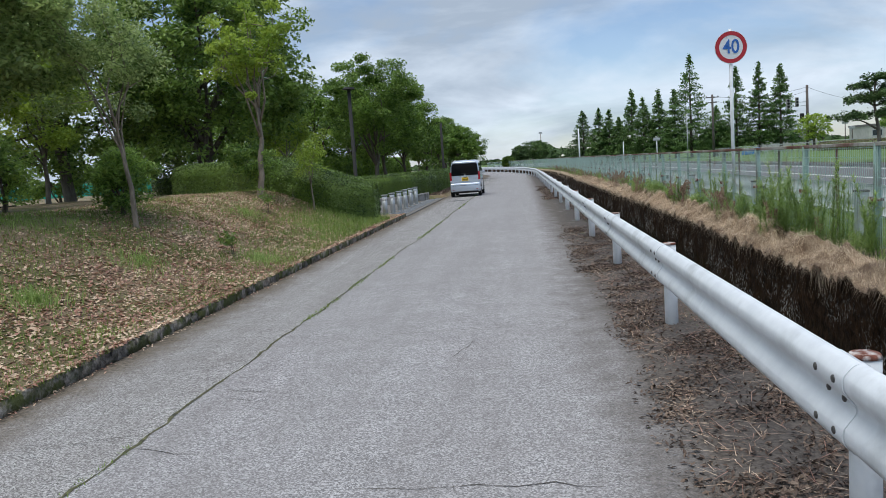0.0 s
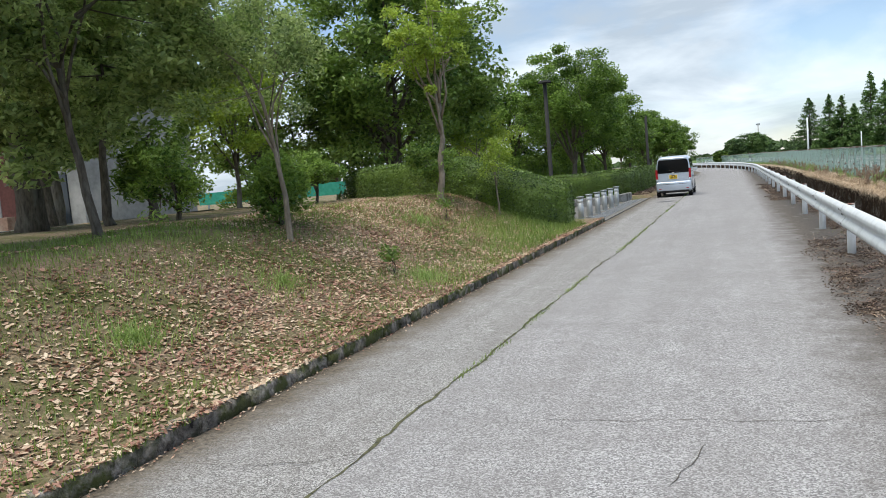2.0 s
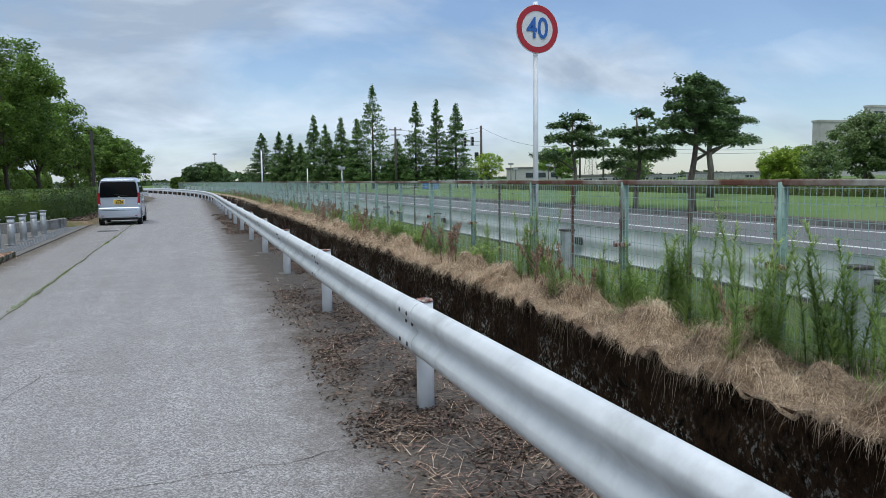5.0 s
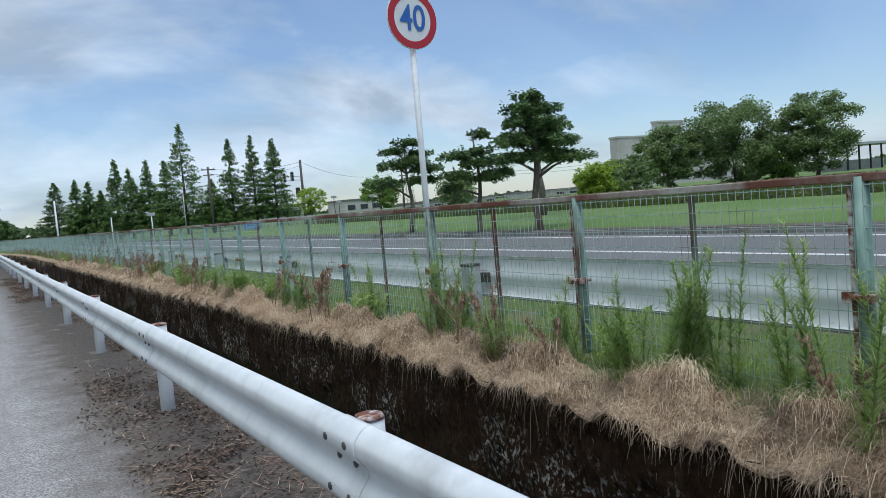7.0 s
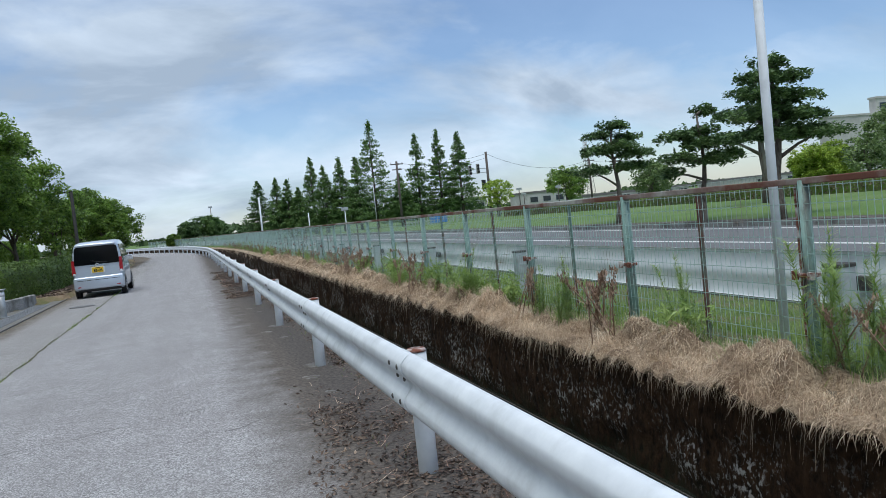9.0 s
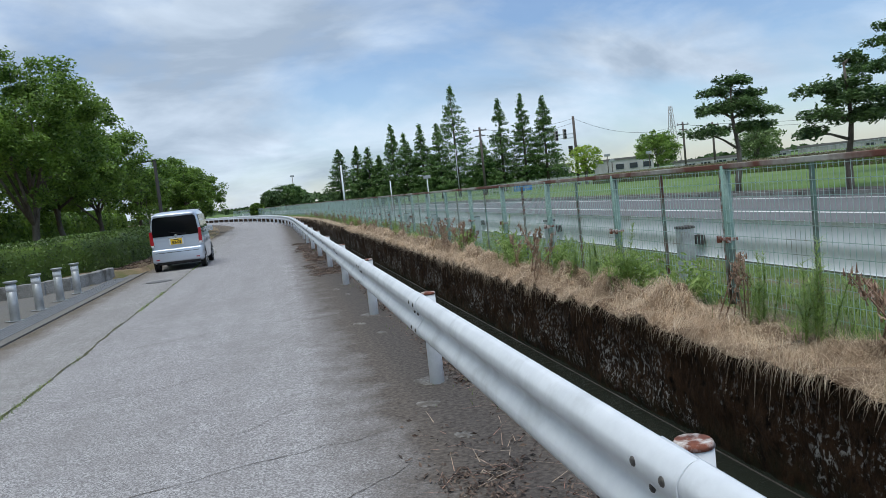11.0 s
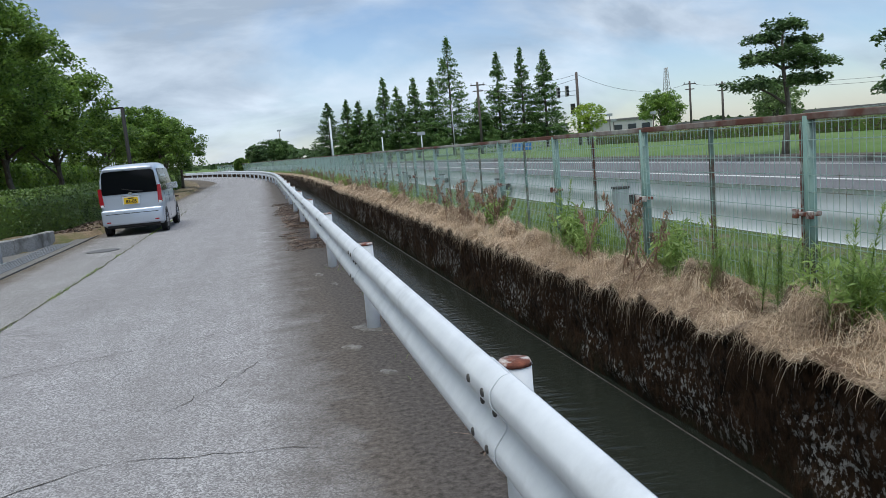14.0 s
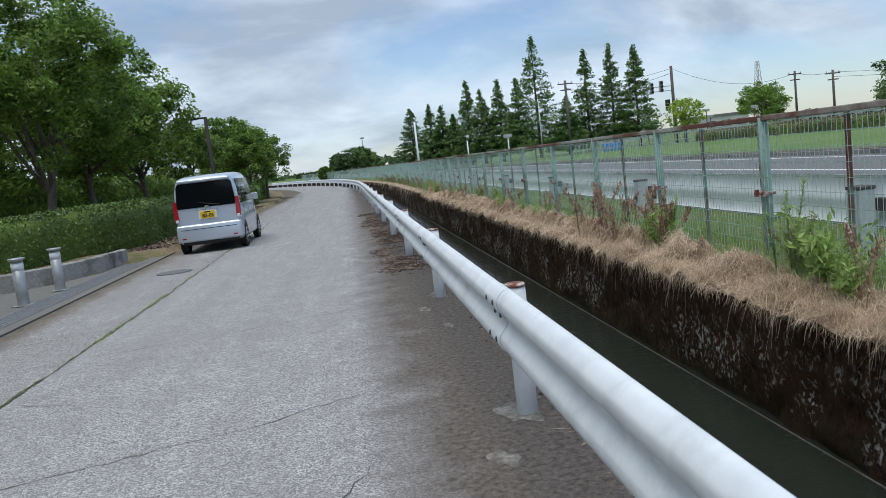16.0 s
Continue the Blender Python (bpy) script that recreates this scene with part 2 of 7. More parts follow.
M = dict(
    asphalt=aggregate("asphalt", (0.14, 0.137, 0.139), (0.62, 0.61, 0.615), (0.20, 0.187, 0.182), 112.0),
    apron=aggregate("apron", (0.09, 0.088, 0.086), (0.66, 0.65, 0.64), (0.17, 0.155, 0.145)),
    highway=material("highway", (0.10, 0.10, 0.105), (0.17, 0.17, 0.172), 30, 0.85, 0.2, (0.13, 0.13, 0.13), 0.3, 0.5),
    soil=material("soil", (0.20, 0.15, 0.095), (0.46, 0.37, 0.26), 38, 0.95, 0.9, (0.10, 0.085, 0.07), 2.2, 0.5, distance=0.02),
    strip=material("strip", (0.07, 0.062, 0.055), (0.19, 0.175, 0.16), 55, 0.95, 0.9, (0.085, 0.072, 0.060), 1.6, 0.55, distance=0.015),
    litter=material("litter", (0.09, 0.065, 0.04), (0.38, 0.28, 0.18), 30, 0.95, 1.0, (0.10, 0.105, 0.030), 0.75, 0.46, distance=0.025),
    lawn=material("lawn", (0.065, 0.13, 0.02), (0.12, 0.20, 0.04), 14, 0.95, 0.6, (0.13, 0.19, 0.06), 0.25, 0.45, distance=0.03),
    kerb=material("kerb", (0.03, 0.025, 0.02), (0.46, 0.41, 0.35), 12, 0.95, 1.0, (0.075, 0.085, 0.025), 4.5, 0.5, distance=0.04, spread=0.3),
    kerb_pale=material("kerb_pale", (0.20, 0.20, 0.19), (0.36, 0.355, 0.34), 30, 0.9, 0.5, (0.13, 0.125, 0.11), 2.5, 0.35, distance=0.008, spread=0.12),
    straw_mat=material("straw_mat", (0.20, 0.14, 0.095), (0.62, 0.49, 0.35), 60, 0.95, 1.0, (0.20, 0.14, 0.095), 2.6, 0.42, distance=0.03, spec=0.1),
    verge=material("verge", (0.045, 0.085, 0.018), (0.13, 0.18, 0.05), 30, 0.95, 0.9, (0.16, 0.13, 0.08), 1.6, 0.35, distance=0.03),
    lichen=material("lichen", (0.16, 0.15, 0.14), (0.36, 0.35, 0.33), 25, 0.95, 0.6),
    paving=material("paving", (0.10, 0.097, 0.09), (0.22, 0.21, 0.195), 45, 0.9, 0.5, (0.16, 0.15, 0.13), 1.0, 0.4),
    white_steel=material("white_steel", (0.62, 0.655, 0.69), (0.72, 0.755, 0.785), 6, 0.55, 0.04, (0.50, 0.525, 0.54), 2.2, 0.25, spec=0.5),
    grey_steel=material("grey_steel", (0.76, 0.80, 0.83), (0.86, 0.89, 0.91), 5, 0.5, 0.05, (0.64, 0.68, 0.70), 1.2, 0.25),
    dull_post=material("dull_post", (0.36, 0.41, 0.44), (0.48, 0.53, 0.56), 8, 0.5, 0.1, (0.28, 0.30, 0.31), 3.0, 0.35),
    rust=material("rust", (0.09, 0.03, 0.02), (0.25, 0.085, 0.05), 28, 0.9, 0.5, (0.60, 0.57, 0.54), 16.0, 0.42),
    green_post=material("green_post", (0.12, 0.22, 0.19), (0.25, 0.37, 0.33), 12, 0.6, 0.15, (0.07, 0.04, 0.03), 5.5, 0.34, stretch=(1, 1, 0.3)),
    wire=material("wire", (0.28, 0.43, 0.40), (0.52, 0.64, 0.59), 15, 0.5, 0.0, (0.22, 0.15, 0.11), 3.0, 0.2),
    top_rail=material("top_rail", (0.34, 0.345, 0.31), (0.50, 0.49, 0.44), 14, 0.75, 0.3, (0.16, 0.062, 0.04), 0.9, 0.52),
    rusty_bar=material("rusty_bar", (0.07, 0.03, 0.022), (0.20, 0.085, 0.055), 22, 0.85, 0.4, (0.16, 0.27, 0.23), 3.2, 0.42, stretch=(1, 1, 0.5)),
    mortar=material("mortar", (0.12, 0.11, 0.10), (0.29, 0.275, 0.25), 35, 0.95, 0.6, (0.12, 0.105, 0.09), 9.0, 0.45),
    bolt=material("bolt", (0.05, 0.05, 0.05), (0.14, 0.13, 0.12), 60, 0.6, 0.1, metal=0.5),
    line_paint=material("line_paint", (0.60, 0.60, 0.58), (0.76, 0.76, 0.74), 30, 0.7, 0.1),
    seam_moss=material("seam_moss", (0.035, 0.034, 0.026), (0.15, 0.15, 0.07), 18, 1.0, 0.6),
    crack=material("crack", (0.045, 0.04, 0.035), (0.12, 0.105, 0.085), 40, 1.0, 0.6),
    bark=material("bark", (0.055, 0.045, 0.035), (0.16, 0.135, 0.11), 18, 0.95, 1.0, (0.20, 0.19, 0.165), 2.0, 0.3, stretch=(1, 1, 0.25), distance=0.03),
    bark_pale=material("bark_pale", (0.16, 0.13, 0.10), (0.34, 0.29, 0.23), 16, 0.9, 0.7, (0.10, 0.09, 0.07), 3.0, 0.3, stretch=(1, 1, 0.3), distance=0.02),
    leaf=leaf_mat("leaf", (0.06, 0.135, 0.024), (0.46, 0.64, 0.14), 0.5, rough=0.36),
    leaf_grey=leaf_mat("leaf_grey", (0.10, 0.17, 0.045), (0.66, 0.78, 0.32), 0.58, 1.6, 0.34),
    leaf_dark=leaf_mat("leaf_dark", (0.04, 0.10, 0.02), (0.42, 0.58, 0.13), 0.45, 0.7, 0.34),
    # leaf in darker tones: the row's own canopy shade is put into the colour
    leaf_row_shaded=leaf_mat("leaf_row_shaded", (0.030, 0.080, 0.012), (0.33, 0.50, 0.09), 0.45),
    leaf_round=leaf_mat("leaf_round", (0.05, 0.10, 0.028), (0.36, 0.47, 0.19), 0.4, 0.8, 0.34),
    leaf_light=leaf_mat("leaf_light", (0.16, 0.26, 0.03), (0.52, 0.64, 0.10), 0.45),
    # leaf_hedge in lighter tones: open light on the entrance hedge, put into colour
    leaf_hedge_lit=leaf_mat("leaf_hedge_lit", (0.022, 0.055, 0.010), (0.27, 0.40, 0.075), 0.15, 1.2),
    leaf_hedge=leaf_mat("leaf_hedge", (0.016, 0.042, 0.008), (0.21, 0.32, 0.06), 0.15, 1.2),
    needle=leaf_mat("needle", (0.05, 0.115, 0.035), (0.26, 0.40, 0.12), 0.4),
    needle_dark=leaf_mat("needle_dark", (0.035, 0.08, 0.03), (0.20, 0.31, 0.10), 0.3, 1.4),
    hedge_dull=leaf_mat("hedge_dull", (0.10, 0.085, 0.05), (0.30, 0.27, 0.15), 0.2, 0.5),
    weed=leaf_mat("weed", (0.19, 0.30, 0.065), (0.48, 0.60, 0.21), 0.45),
    grass=leaf_mat("grass", (0.11, 0.19, 0.03), (0.36, 0.48, 0.11), 0.35),
    straw=leaf_mat("straw", (0.34, 0.25, 0.17), (0.98, 0.88, 0.71), 0.45, 2.8, 0.6, ((0.64, 0.50, 0.36), (0.88, 0.74, 0.56))),
    straw_brown=leaf_mat("straw_brown", (0.085, 0.055, 0.038), (0.50, 0.37, 0.26), 0.2, 2.8, 0.65, ((0.20, 0.14, 0.10), (0.34, 0.25, 0.175))),
    dock=leaf_mat("dock", (0.20, 0.115, 0.075), (0.50, 0.36, 0.25), 0.2),
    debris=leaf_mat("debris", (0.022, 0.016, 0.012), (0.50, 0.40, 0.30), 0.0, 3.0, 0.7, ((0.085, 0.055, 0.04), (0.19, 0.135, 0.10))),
    dead_leaf=leaf_mat("dead_leaf", (0.17, 0.10, 0.065), (0.92, 0.78, 0.60), 0.1, 1.1, 0.55, ((0.40, 0.20, 0.145), (0.58, 0.42, 0.29), (0.74, 0.58, 0.42))),
)


def simple(name, colour, rough=0.5, metal=0.0, coat=0.0, spec=0.5, alpha_glass=False):
    m = bpy.data.materials.new(name)
    m.use_nodes = True
    b = m.node_tree.nodes["Principled BSDF"]
    b.inputs["Base Color"].default_value = (*colour, 1)
    b.inputs["Roughness"].default_value, b.inputs["Metallic"].default_value = rough, metal
    b.inputs["Coat Weight"].default_value, b.inputs["Specular IOR Level"].default_value = coat, spec
    if alpha_glass:
        b.inputs["Transmission Weight"].default_value = 1.0
    return m


M.update(
    sign_white=simple("sign_white", (0.72, 0.74, 0.76), 0.4), sign_red=simple("sign_red", (0.42, 0.018, 0.03), 0.4),
    sign_blue=simple("sign_blue", (0.03, 0.13, 0.45), 0.4),
    car_paint=material("car_paint", (0.50, 0.56, 0.65), (0.57, 0.63, 0.72), 400, 0.3, 0.0, metal=0.45, coat=0.8),
    car_glass=simple("car_glass", (0.006, 0.007, 0.009), 0.05, spec=0.22), tyre=material("tyre", (0.012, 0.012, 0.012), (0.03, 0.03, 0.03), 60, 0.9, 0.3),
    rim=simple("rim", (0.55, 0.56, 0.58), 0.35, 0.8), red_lens=simple("red_lens", (0.34, 0.010, 0.02), 0.15, coat=1.0),
    plate_yellow=simple("plate_yellow", (0.75, 0.50, 0.02), 0.45), black=simple("black", (0.012, 0.012, 0.013), 0.5),
    chrome=simple("chrome", (0.75, 0.76, 0.78), 0.18, 1.0), pole_dark=material("pole_dark", (0.010, 0.010, 0.012), (0.02, 0.02, 0.02), 20, 0.8, 0.05),
    galv=material("galv", (0.34, 0.36, 0.37), (0.48, 0.50, 0.51), 8, 0.42, 0.05, metal=0.4), drain_steel=material("drain_steel", (0.16, 0.17, 0.18), (0.30, 0.31, 0.32), 20, 0.6, 0.1, metal=0.3), concrete_pole=material("concrete_pole", (0.26, 0.25, 0.24), (0.36, 0.35, 0.33), 8, 0.9, 0.1),
    brown_pole=material("brown_pole", (0.06, 0.05, 0.045), (0.12, 0.10, 0.09), 8, 0.8, 0.1),
    wall_pale=material("wall_pale", (0.42, 0.41, 0.39), (0.52, 0.51, 0.49), 1.5, 0.9, 0.05, (0.38, 0.37, 0.35), 0.2, 0.4),
    wall_brick=material("wall_brick", (0.20, 0.12, 0.09), (0.32, 0.21, 0.16), 6, 0.9, 0.3, (0.36, 0.30, 0.25), 0.6, 0.3),
    wall_white=material("wall_white", (0.26, 0.26, 0.25), (0.36, 0.36, 0.35), 3, 0.85, 0.1, (0.48, 0.47, 0.45), 0.5, 0.35),
    maroon=material("maroon", (0.10, 0.035, 0.03), (0.16, 0.06, 0.05), 5, 0.85, 0.2, (0.20, 0.10, 0.08), 0.8, 0.3),
    window_dark=simple("window_dark", (0.03, 0.04, 0.05), 0.1), net_green=material("net_green", (0.02, 0.30, 0.22), (0.06, 0.42, 0.32), 4, 0.7, 0.1),
    blue_sheet=simple("blue_sheet", (0.05, 0.22, 0.60), 0.6), roof=simple("roof", (0.16, 0.15, 0.15), 0.8),
    far_green=material("far_green", (0.03, 0.06, 0.02), (0.07, 0.11, 0.035), 0.6, 1.0, 0.5),
    path=material("path", (0.42, 0.40, 0.37), (0.55, 0.53, 0.50), 12, 0.9, 0.2),
)


def edge_dirt(m, x0, x1, colour, seed):
    """Soil trodden and washed over the edge of the lane: full at x1, none at x0, ragged between."""
    nt, li = m.node_tree.nodes, m.node_tree.links
    b = nt["Principled BSDF"]
    old = b.inputs["Base Color"].links[0].from_socket
    geo, sep, nz = nt.new("ShaderNodeNewGeometry"), nt.new("ShaderNodeSeparateXYZ"), nt.new("ShaderNodeTexNoise")
    nz.inputs["Scale"].default_value, nz.inputs["Detail"].default_value, nz.inputs["Roughness"].default_value = 1.7 + seed, 8.0, 0.68
    mr, ad, rp, mx = nt.new("ShaderNodeMapRange"), nt.new("ShaderNodeMath"), nt.new("ShaderNodeValToRGB"), nt.new("ShaderNodeMix")
    mr.clamp = False
    mr.inputs["From Min"].default_value, mr.inputs["From Max"].default_value = x0, x1
    ad.operation = "ADD"
    rp.color_ramp.elements[0].position, rp.color_ramp.elements[1].position = 0.86, 1.18
    sc = nt.new("ShaderNodeMath")
    sc.operation, sc.inputs[1].default_value = "MULTIPLY", 0.5
    mx.data_type = "RGBA"
    soil, tone = nt.new("ShaderNodeTexNoise"), nt.new("ShaderNodeValToRGB")
    soil.inputs["Scale"].default_value, soil.inputs["Detail"].default_value, soil.inputs["Roughness"].default_value = 26.0, 9.0, 0.75
    tone.color_ramp.elements[0].position, tone.color_ramp.elements[1].position = 0.34, 0.68
    tone.color_ramp.elements[0].color = (*[c * 0.35 for c in colour], 1)
    tone.color_ramp.elements[1].color = (*[c * 1.75 for c in colour], 1)
    li.new(geo.outputs["Position"], soil.inputs["Vector"])
    li.new(soil.outputs[0], tone.inputs[0])
    li.new(tone.outputs[0], mx.inputs[7])
    li.new(geo.outputs["Position"], sep.inputs[0])
    li.new(geo.outputs["Position"], nz.inputs["Vector"])
    li.new(sep.outputs[0], mr.inputs[0])
    li.new(mr.outputs[0], ad.inputs[0])
    li.new(nz.outputs[0], ad.inputs[1])
    li.new(ad.outputs[0], sc.inputs[0])
    rp.color_ramp.elements[0].position, rp.color_ramp.elements[1].position = 0.40, 0.70
    li.new(sc.outputs[0], rp.inputs[0])
    li.new(rp.outputs[0], mx.inputs[0])
    li.new(old, mx.inputs[6])
    li.new(mx.outputs[2], b.inputs["Base Color"])


edge_dirt(M["asphalt"], -0.15, 0.92, (0.105, 0.090, 0.078), 0.7)


def damp_wall(name):
    """Damp mossy concrete: black-brown moss, green slime low down, crusts of pale lichen in patches half way up."""
    m = bpy.data.materials.new(name)
    m.use_nodes = True
    nt, li = m.node_tree.nodes, m.node_tree.links
    b = nt["Principled BSDF"]
    b.inputs["Roughness"].default_value, b.inputs["Specular IOR Level"].default_value = 0.95, 0.12
    geo, sep = nt.new("ShaderNodeNewGeometry"), nt.new("ShaderNodeSeparateXYZ")
    li.new(geo.outputs["Position"], sep.inputs[0])

    def grain(scale, lo, hi, c0, c1, stretch=(1, 1, 1), detail=8.0):
        mp, nz, rp = (nt.new("ShaderNode" + k) for k in ("Mapping", "TexNoise", "ValToRGB"))
        mp.inputs["Scale"].default_value = stretch
        nz.inputs["Scale"].default_value, nz.inputs["Detail"].default_value, nz.inputs["Roughness"].default_value = scale, detail, 0.7
        rp.color_ramp.elements[0].position, rp.color_ramp.elements[1].position = lo, hi
        rp.color_ramp.elements[0].color, rp.color_ramp.elements[1].color = (*c0, 1), (*c1, 1)
        li.new(geo.outputs["Position"], mp.inputs[0])
        li.new(mp.outputs[0], nz.inputs["Vector"])
        li.new(nz.outputs[0], rp.inputs[0])
        return nz, rp.outputs[0]

    def over(base, fac, colour):
        mx = nt.new("ShaderNodeMix")
        mx.data_type = "RGBA"
        li.new(fac, mx.inputs[0])
        li.new(base, mx.inputs[6])
        mx.inputs[7].default_value = (*colour, 1)
        return mx.outputs[2]

    def times(a, c):
        mu = nt.new("ShaderNodeMath")
        mu.operation = "MULTIPLY"
        li.new(a, mu.inputs[0])
        li.new(c, mu.inputs[1])
        return mu.outputs[0]

    white, none = (1, 1, 1), (0, 0, 0)
    fine, base = grain(16, 0.35, 0.72, (0.005, 0.0035, 0.0025), (0.085, 0.047, 0.024), (1, 1, 0.6))
    _, rusty = grain(2.4, 0.46, 0.62, none, (0.7, 0.7, 0.7), (1, 1, 0.5))
    out = over(base, rusty, (0.042, 0.022, 0.010))
    low = nt.new("ShaderNodeMapRange")
    low.inputs["From Min"].default_value, low.inputs["From Max"].default_value = -0.22, -0.48
    li.new(sep.outputs[2], low.inputs[0])
    _, slime = grain(7, 0.42, 0.6, none, white)
    out = over(out, times(low.outputs[0], slime), (0.020, 0.022, 0.010))
    band = nt.new("ShaderNodeValToRGB")
    h = nt.new("ShaderNodeMapRange")
    h.inputs["From Min"].default_value, h.inputs["From Max"].default_value = -0.5, 0.3
    li.new(sep.outputs[2], h.inputs[0])
    li.new(h.outputs[0], band.inputs[0])
    for e, (p, c) in zip(band.color_ramp.elements, ((0.05, 0), (0.85, 0))):
        e.position, e.color = p, (c, c, c, 1)
    for p in (0.2, 0.42):
        e = band.color_ramp.elements.new(p)
        e.color = (1, 1, 1, 1)
    _, crust = grain(28, 0.53, 0.58, none, white, (1, 1, 0.8))
    _, patch = grain(1.4, 0.48, 0.555, none, white)
    lichen = times(times(crust, patch), band.outputs[0])
    out = over(out, lichen, (0.44, 0.42, 0.385))
    li.new(out, b.inputs["Base Color"])
    bp = nt.new("ShaderNodeBump")
    bp.inputs["Strength"].default_value, bp.inputs["Distance"].default_value = 1.0, 0.06
    li.new(fine.outputs[0], bp.inputs["Height"])
    li.new(bp.outputs[0], b.inputs["Normal"])
    return m


M["canal"] = damp_wall("canal")
edge_dirt(M["apron"], -3.15, -3.95, (0.13, 0.108, 0.082), 0.6)
# still dark water with small ripples
wm = bpy.data.materials.new("water")
wm.use_nodes = True
_b = wm.node_tree.nodes["Principled BSDF"]
_b.inputs["Base Color"].default_value = (0.022, 0.026, 0.020, 1)
_b.inputs["Roughness"].default_value = 0.06
_b.inputs["Specular IOR Level"].default_value = 0.6
_g, _mp, _n, _bp = (wm.node_tree.nodes.new("ShaderNode" + k) for k in ("NewGeometry", "Mapping", "TexNoise", "Bump"))
_mp.inputs["Scale"].default_value = (3.0, 9.0, 1)
_n.inputs["Scale"].default_value, _n.inputs["Detail"].default_value = 1.6, 4
_bp.inputs["Strength"].default_value, _bp.inputs["Distance"].default_value = 0.6, 0.03
wm.node_tree.links.new(_g.outputs["Position"], _mp.inputs[0])
wm.node_tree.links.new(_mp.outputs[0], _n.inputs["Vector"])
wm.node_tree.links.new(_n.outputs[0], _bp.inputs["Height"])
wm.node_tree.links.new(_bp.outputs[0], _b.inputs["Normal"])
M["water"] = wm

# ---- mesh helpers ----
rng = np.random.default_rng(7)


def mesh_np(name, verts, faces, mats=(), index=None, smooth=False):
    """A mesh from arrays; faces: (n, 3) or (n, 4), or a list of such arrays."""
    me = bpy.data.meshes.new(name)
    groups = faces if isinstance(faces, list) else [faces]
    groups = [np.asarray(f, dtype=np.int32) for f in groups if len(f)]
    verts = np.asarray(verts, dtype=np.float32)
    loops = np.concatenate([f.ravel() for f in groups])
    sizes = np.concatenate([np.full(len(f), f.shape[1]) for f in groups])
    me.vertices.add(len(verts))
    me.vertices.foreach_set("co", verts.ravel())
    me.loops.add(len(loops))
    me.loops.foreach_set("vertex_index", loops)
    me.polygons.add(len(sizes))
    me.polygons.foreach_set("loop_start", np.concatenate([[0], np.cumsum(sizes)[:-1]]).astype(np.int32))
    if index is not None:
        me.polygons.foreach_set("material_index", np.asarray(index, dtype=np.int32))
    me.polygons.foreach_set("use_smooth", np.full(len(sizes), smooth))
    for m in mats:
        me.materials.append(M[m])
    me.update(calc_edges=True)
    me.validate()
    return me


def bm_mesh(name, bm, mat, smooth=False):
    me = bpy.data.meshes.new(name)
    bmesh.ops.recalc_face_normals(bm, faces=bm.faces)
    bm.to_mesh(me)
    bm.free()
    me.materials.append(M[mat])
    if smooth:
        for p in me.polygons:
            p.use_smooth = True
    return me


def part(name, data, mat, parent, label="", m=None, smooth=False):
    """Links a bmesh or mesh as one object under a thing or a part."""
    me = data if isinstance(data, bpy.types.Mesh) else bm_mesh(name, data, mat, smooth)
    ob = new(name, me)
    ob.parent = parent
    if m is not None:
        ob.matrix_basis = m
    if label:
        ob["label"] = label
    return ob


def thing(name, label, category, m=None, group="", kind="", data=None):
    ob = new(name, data)
    if m is not None:
        ob.matrix_basis = m
    return tagged(ob, label, category, group, kind)


def box(bm, x0, x1, y0, y1, z0, z1, bevel=0.0):
    g = bmesh.ops.create_cube(bm, size=1, matrix=Matrix.LocRotScale(((x0 + x1) / 2, (y0 + y1) / 2, (z0 + z1) / 2), None, (x1 - x0, y1 - y0, z1 - z0)))
    if bevel:
        es = list({e for v in g["verts"] for e in v.link_edges})
        bmesh.ops.bevel(bm, geom=es, offset=bevel, segments=2, affect="EDGES", profile=0.6)
    return bm


def tube_np(path, radii, sides=8, cap=True):
    """A tapered tube along a path: vertices and quads."""
    path, radii = np.asarray(path, float), np.asarray(radii, float)
    tan = np.gradient(path, axis=0)
    tan /= np.linalg.norm(tan, axis=1)[:, None] + 1e-9
    ref = np.where(np.abs(tan[:, 2:3]) > 0.9, np.array([[1.0, 0, 0]]), np.array([[0, 0, 1.0]]))
    u = np.cross(tan, ref)
    u /= np.linalg.norm(u, axis=1)[:, None] + 1e-9
    v = np.cross(tan, u)
    a = np.linspace(0, 2 * np.pi, sides, endpoint=False)
    ring = path[:, None] + radii[:, None, None] * (np.cos(a)[None, :, None] * u[:, None] + np.sin(a)[None, :, None] * v[:, None])
    n = len(path)
    i = np.arange(n - 1)[:, None] * sides
    j = np.arange(sides)[None]
    k = (j + 1) % sides
    quads = np.stack([i + j, i + k, i + sides + k, i + sides + j], -1).reshape(-1, 4)
    verts = ring.reshape(-1, 3)
    tris = np.zeros((0, 3), int)
    if cap:
        c = len(verts)
        verts = np.vstack([verts, path[0], path[-1]])
        tris = np.concatenate([np.stack([np.full(sides, c), (np.arange(sides) + 1) % sides, np.arange(sides)], -1),
                               np.stack([np.full(sides, c + 1), (n - 1) * sides + np.arange(sides), (n - 1) * sides + (np.arange(sides) + 1) % sides], -1)])
    return verts, quads, tris


def join_np(items):
    """Joins (verts, quads, tris) triples."""
    vs, qs, ts, o = [], [], [], 0
    for v, q, t in items:
        vs.append(v)
        qs.append(np.asarray(q).reshape(-1, 4) + o)
        ts.append(np.asarray(t).reshape(-1, 3) + o)
        o += len(v)
    return np.vstack(vs), [np.vstack(qs), np.vstack(ts)]


def tubes_mesh(name, paths, mat, sides=8, smooth=True):
    v, f = join_np([tube_np(p, r, sides) for p, r in paths])
    return mesh_np(name, v, f, [mat], smooth=smooth)


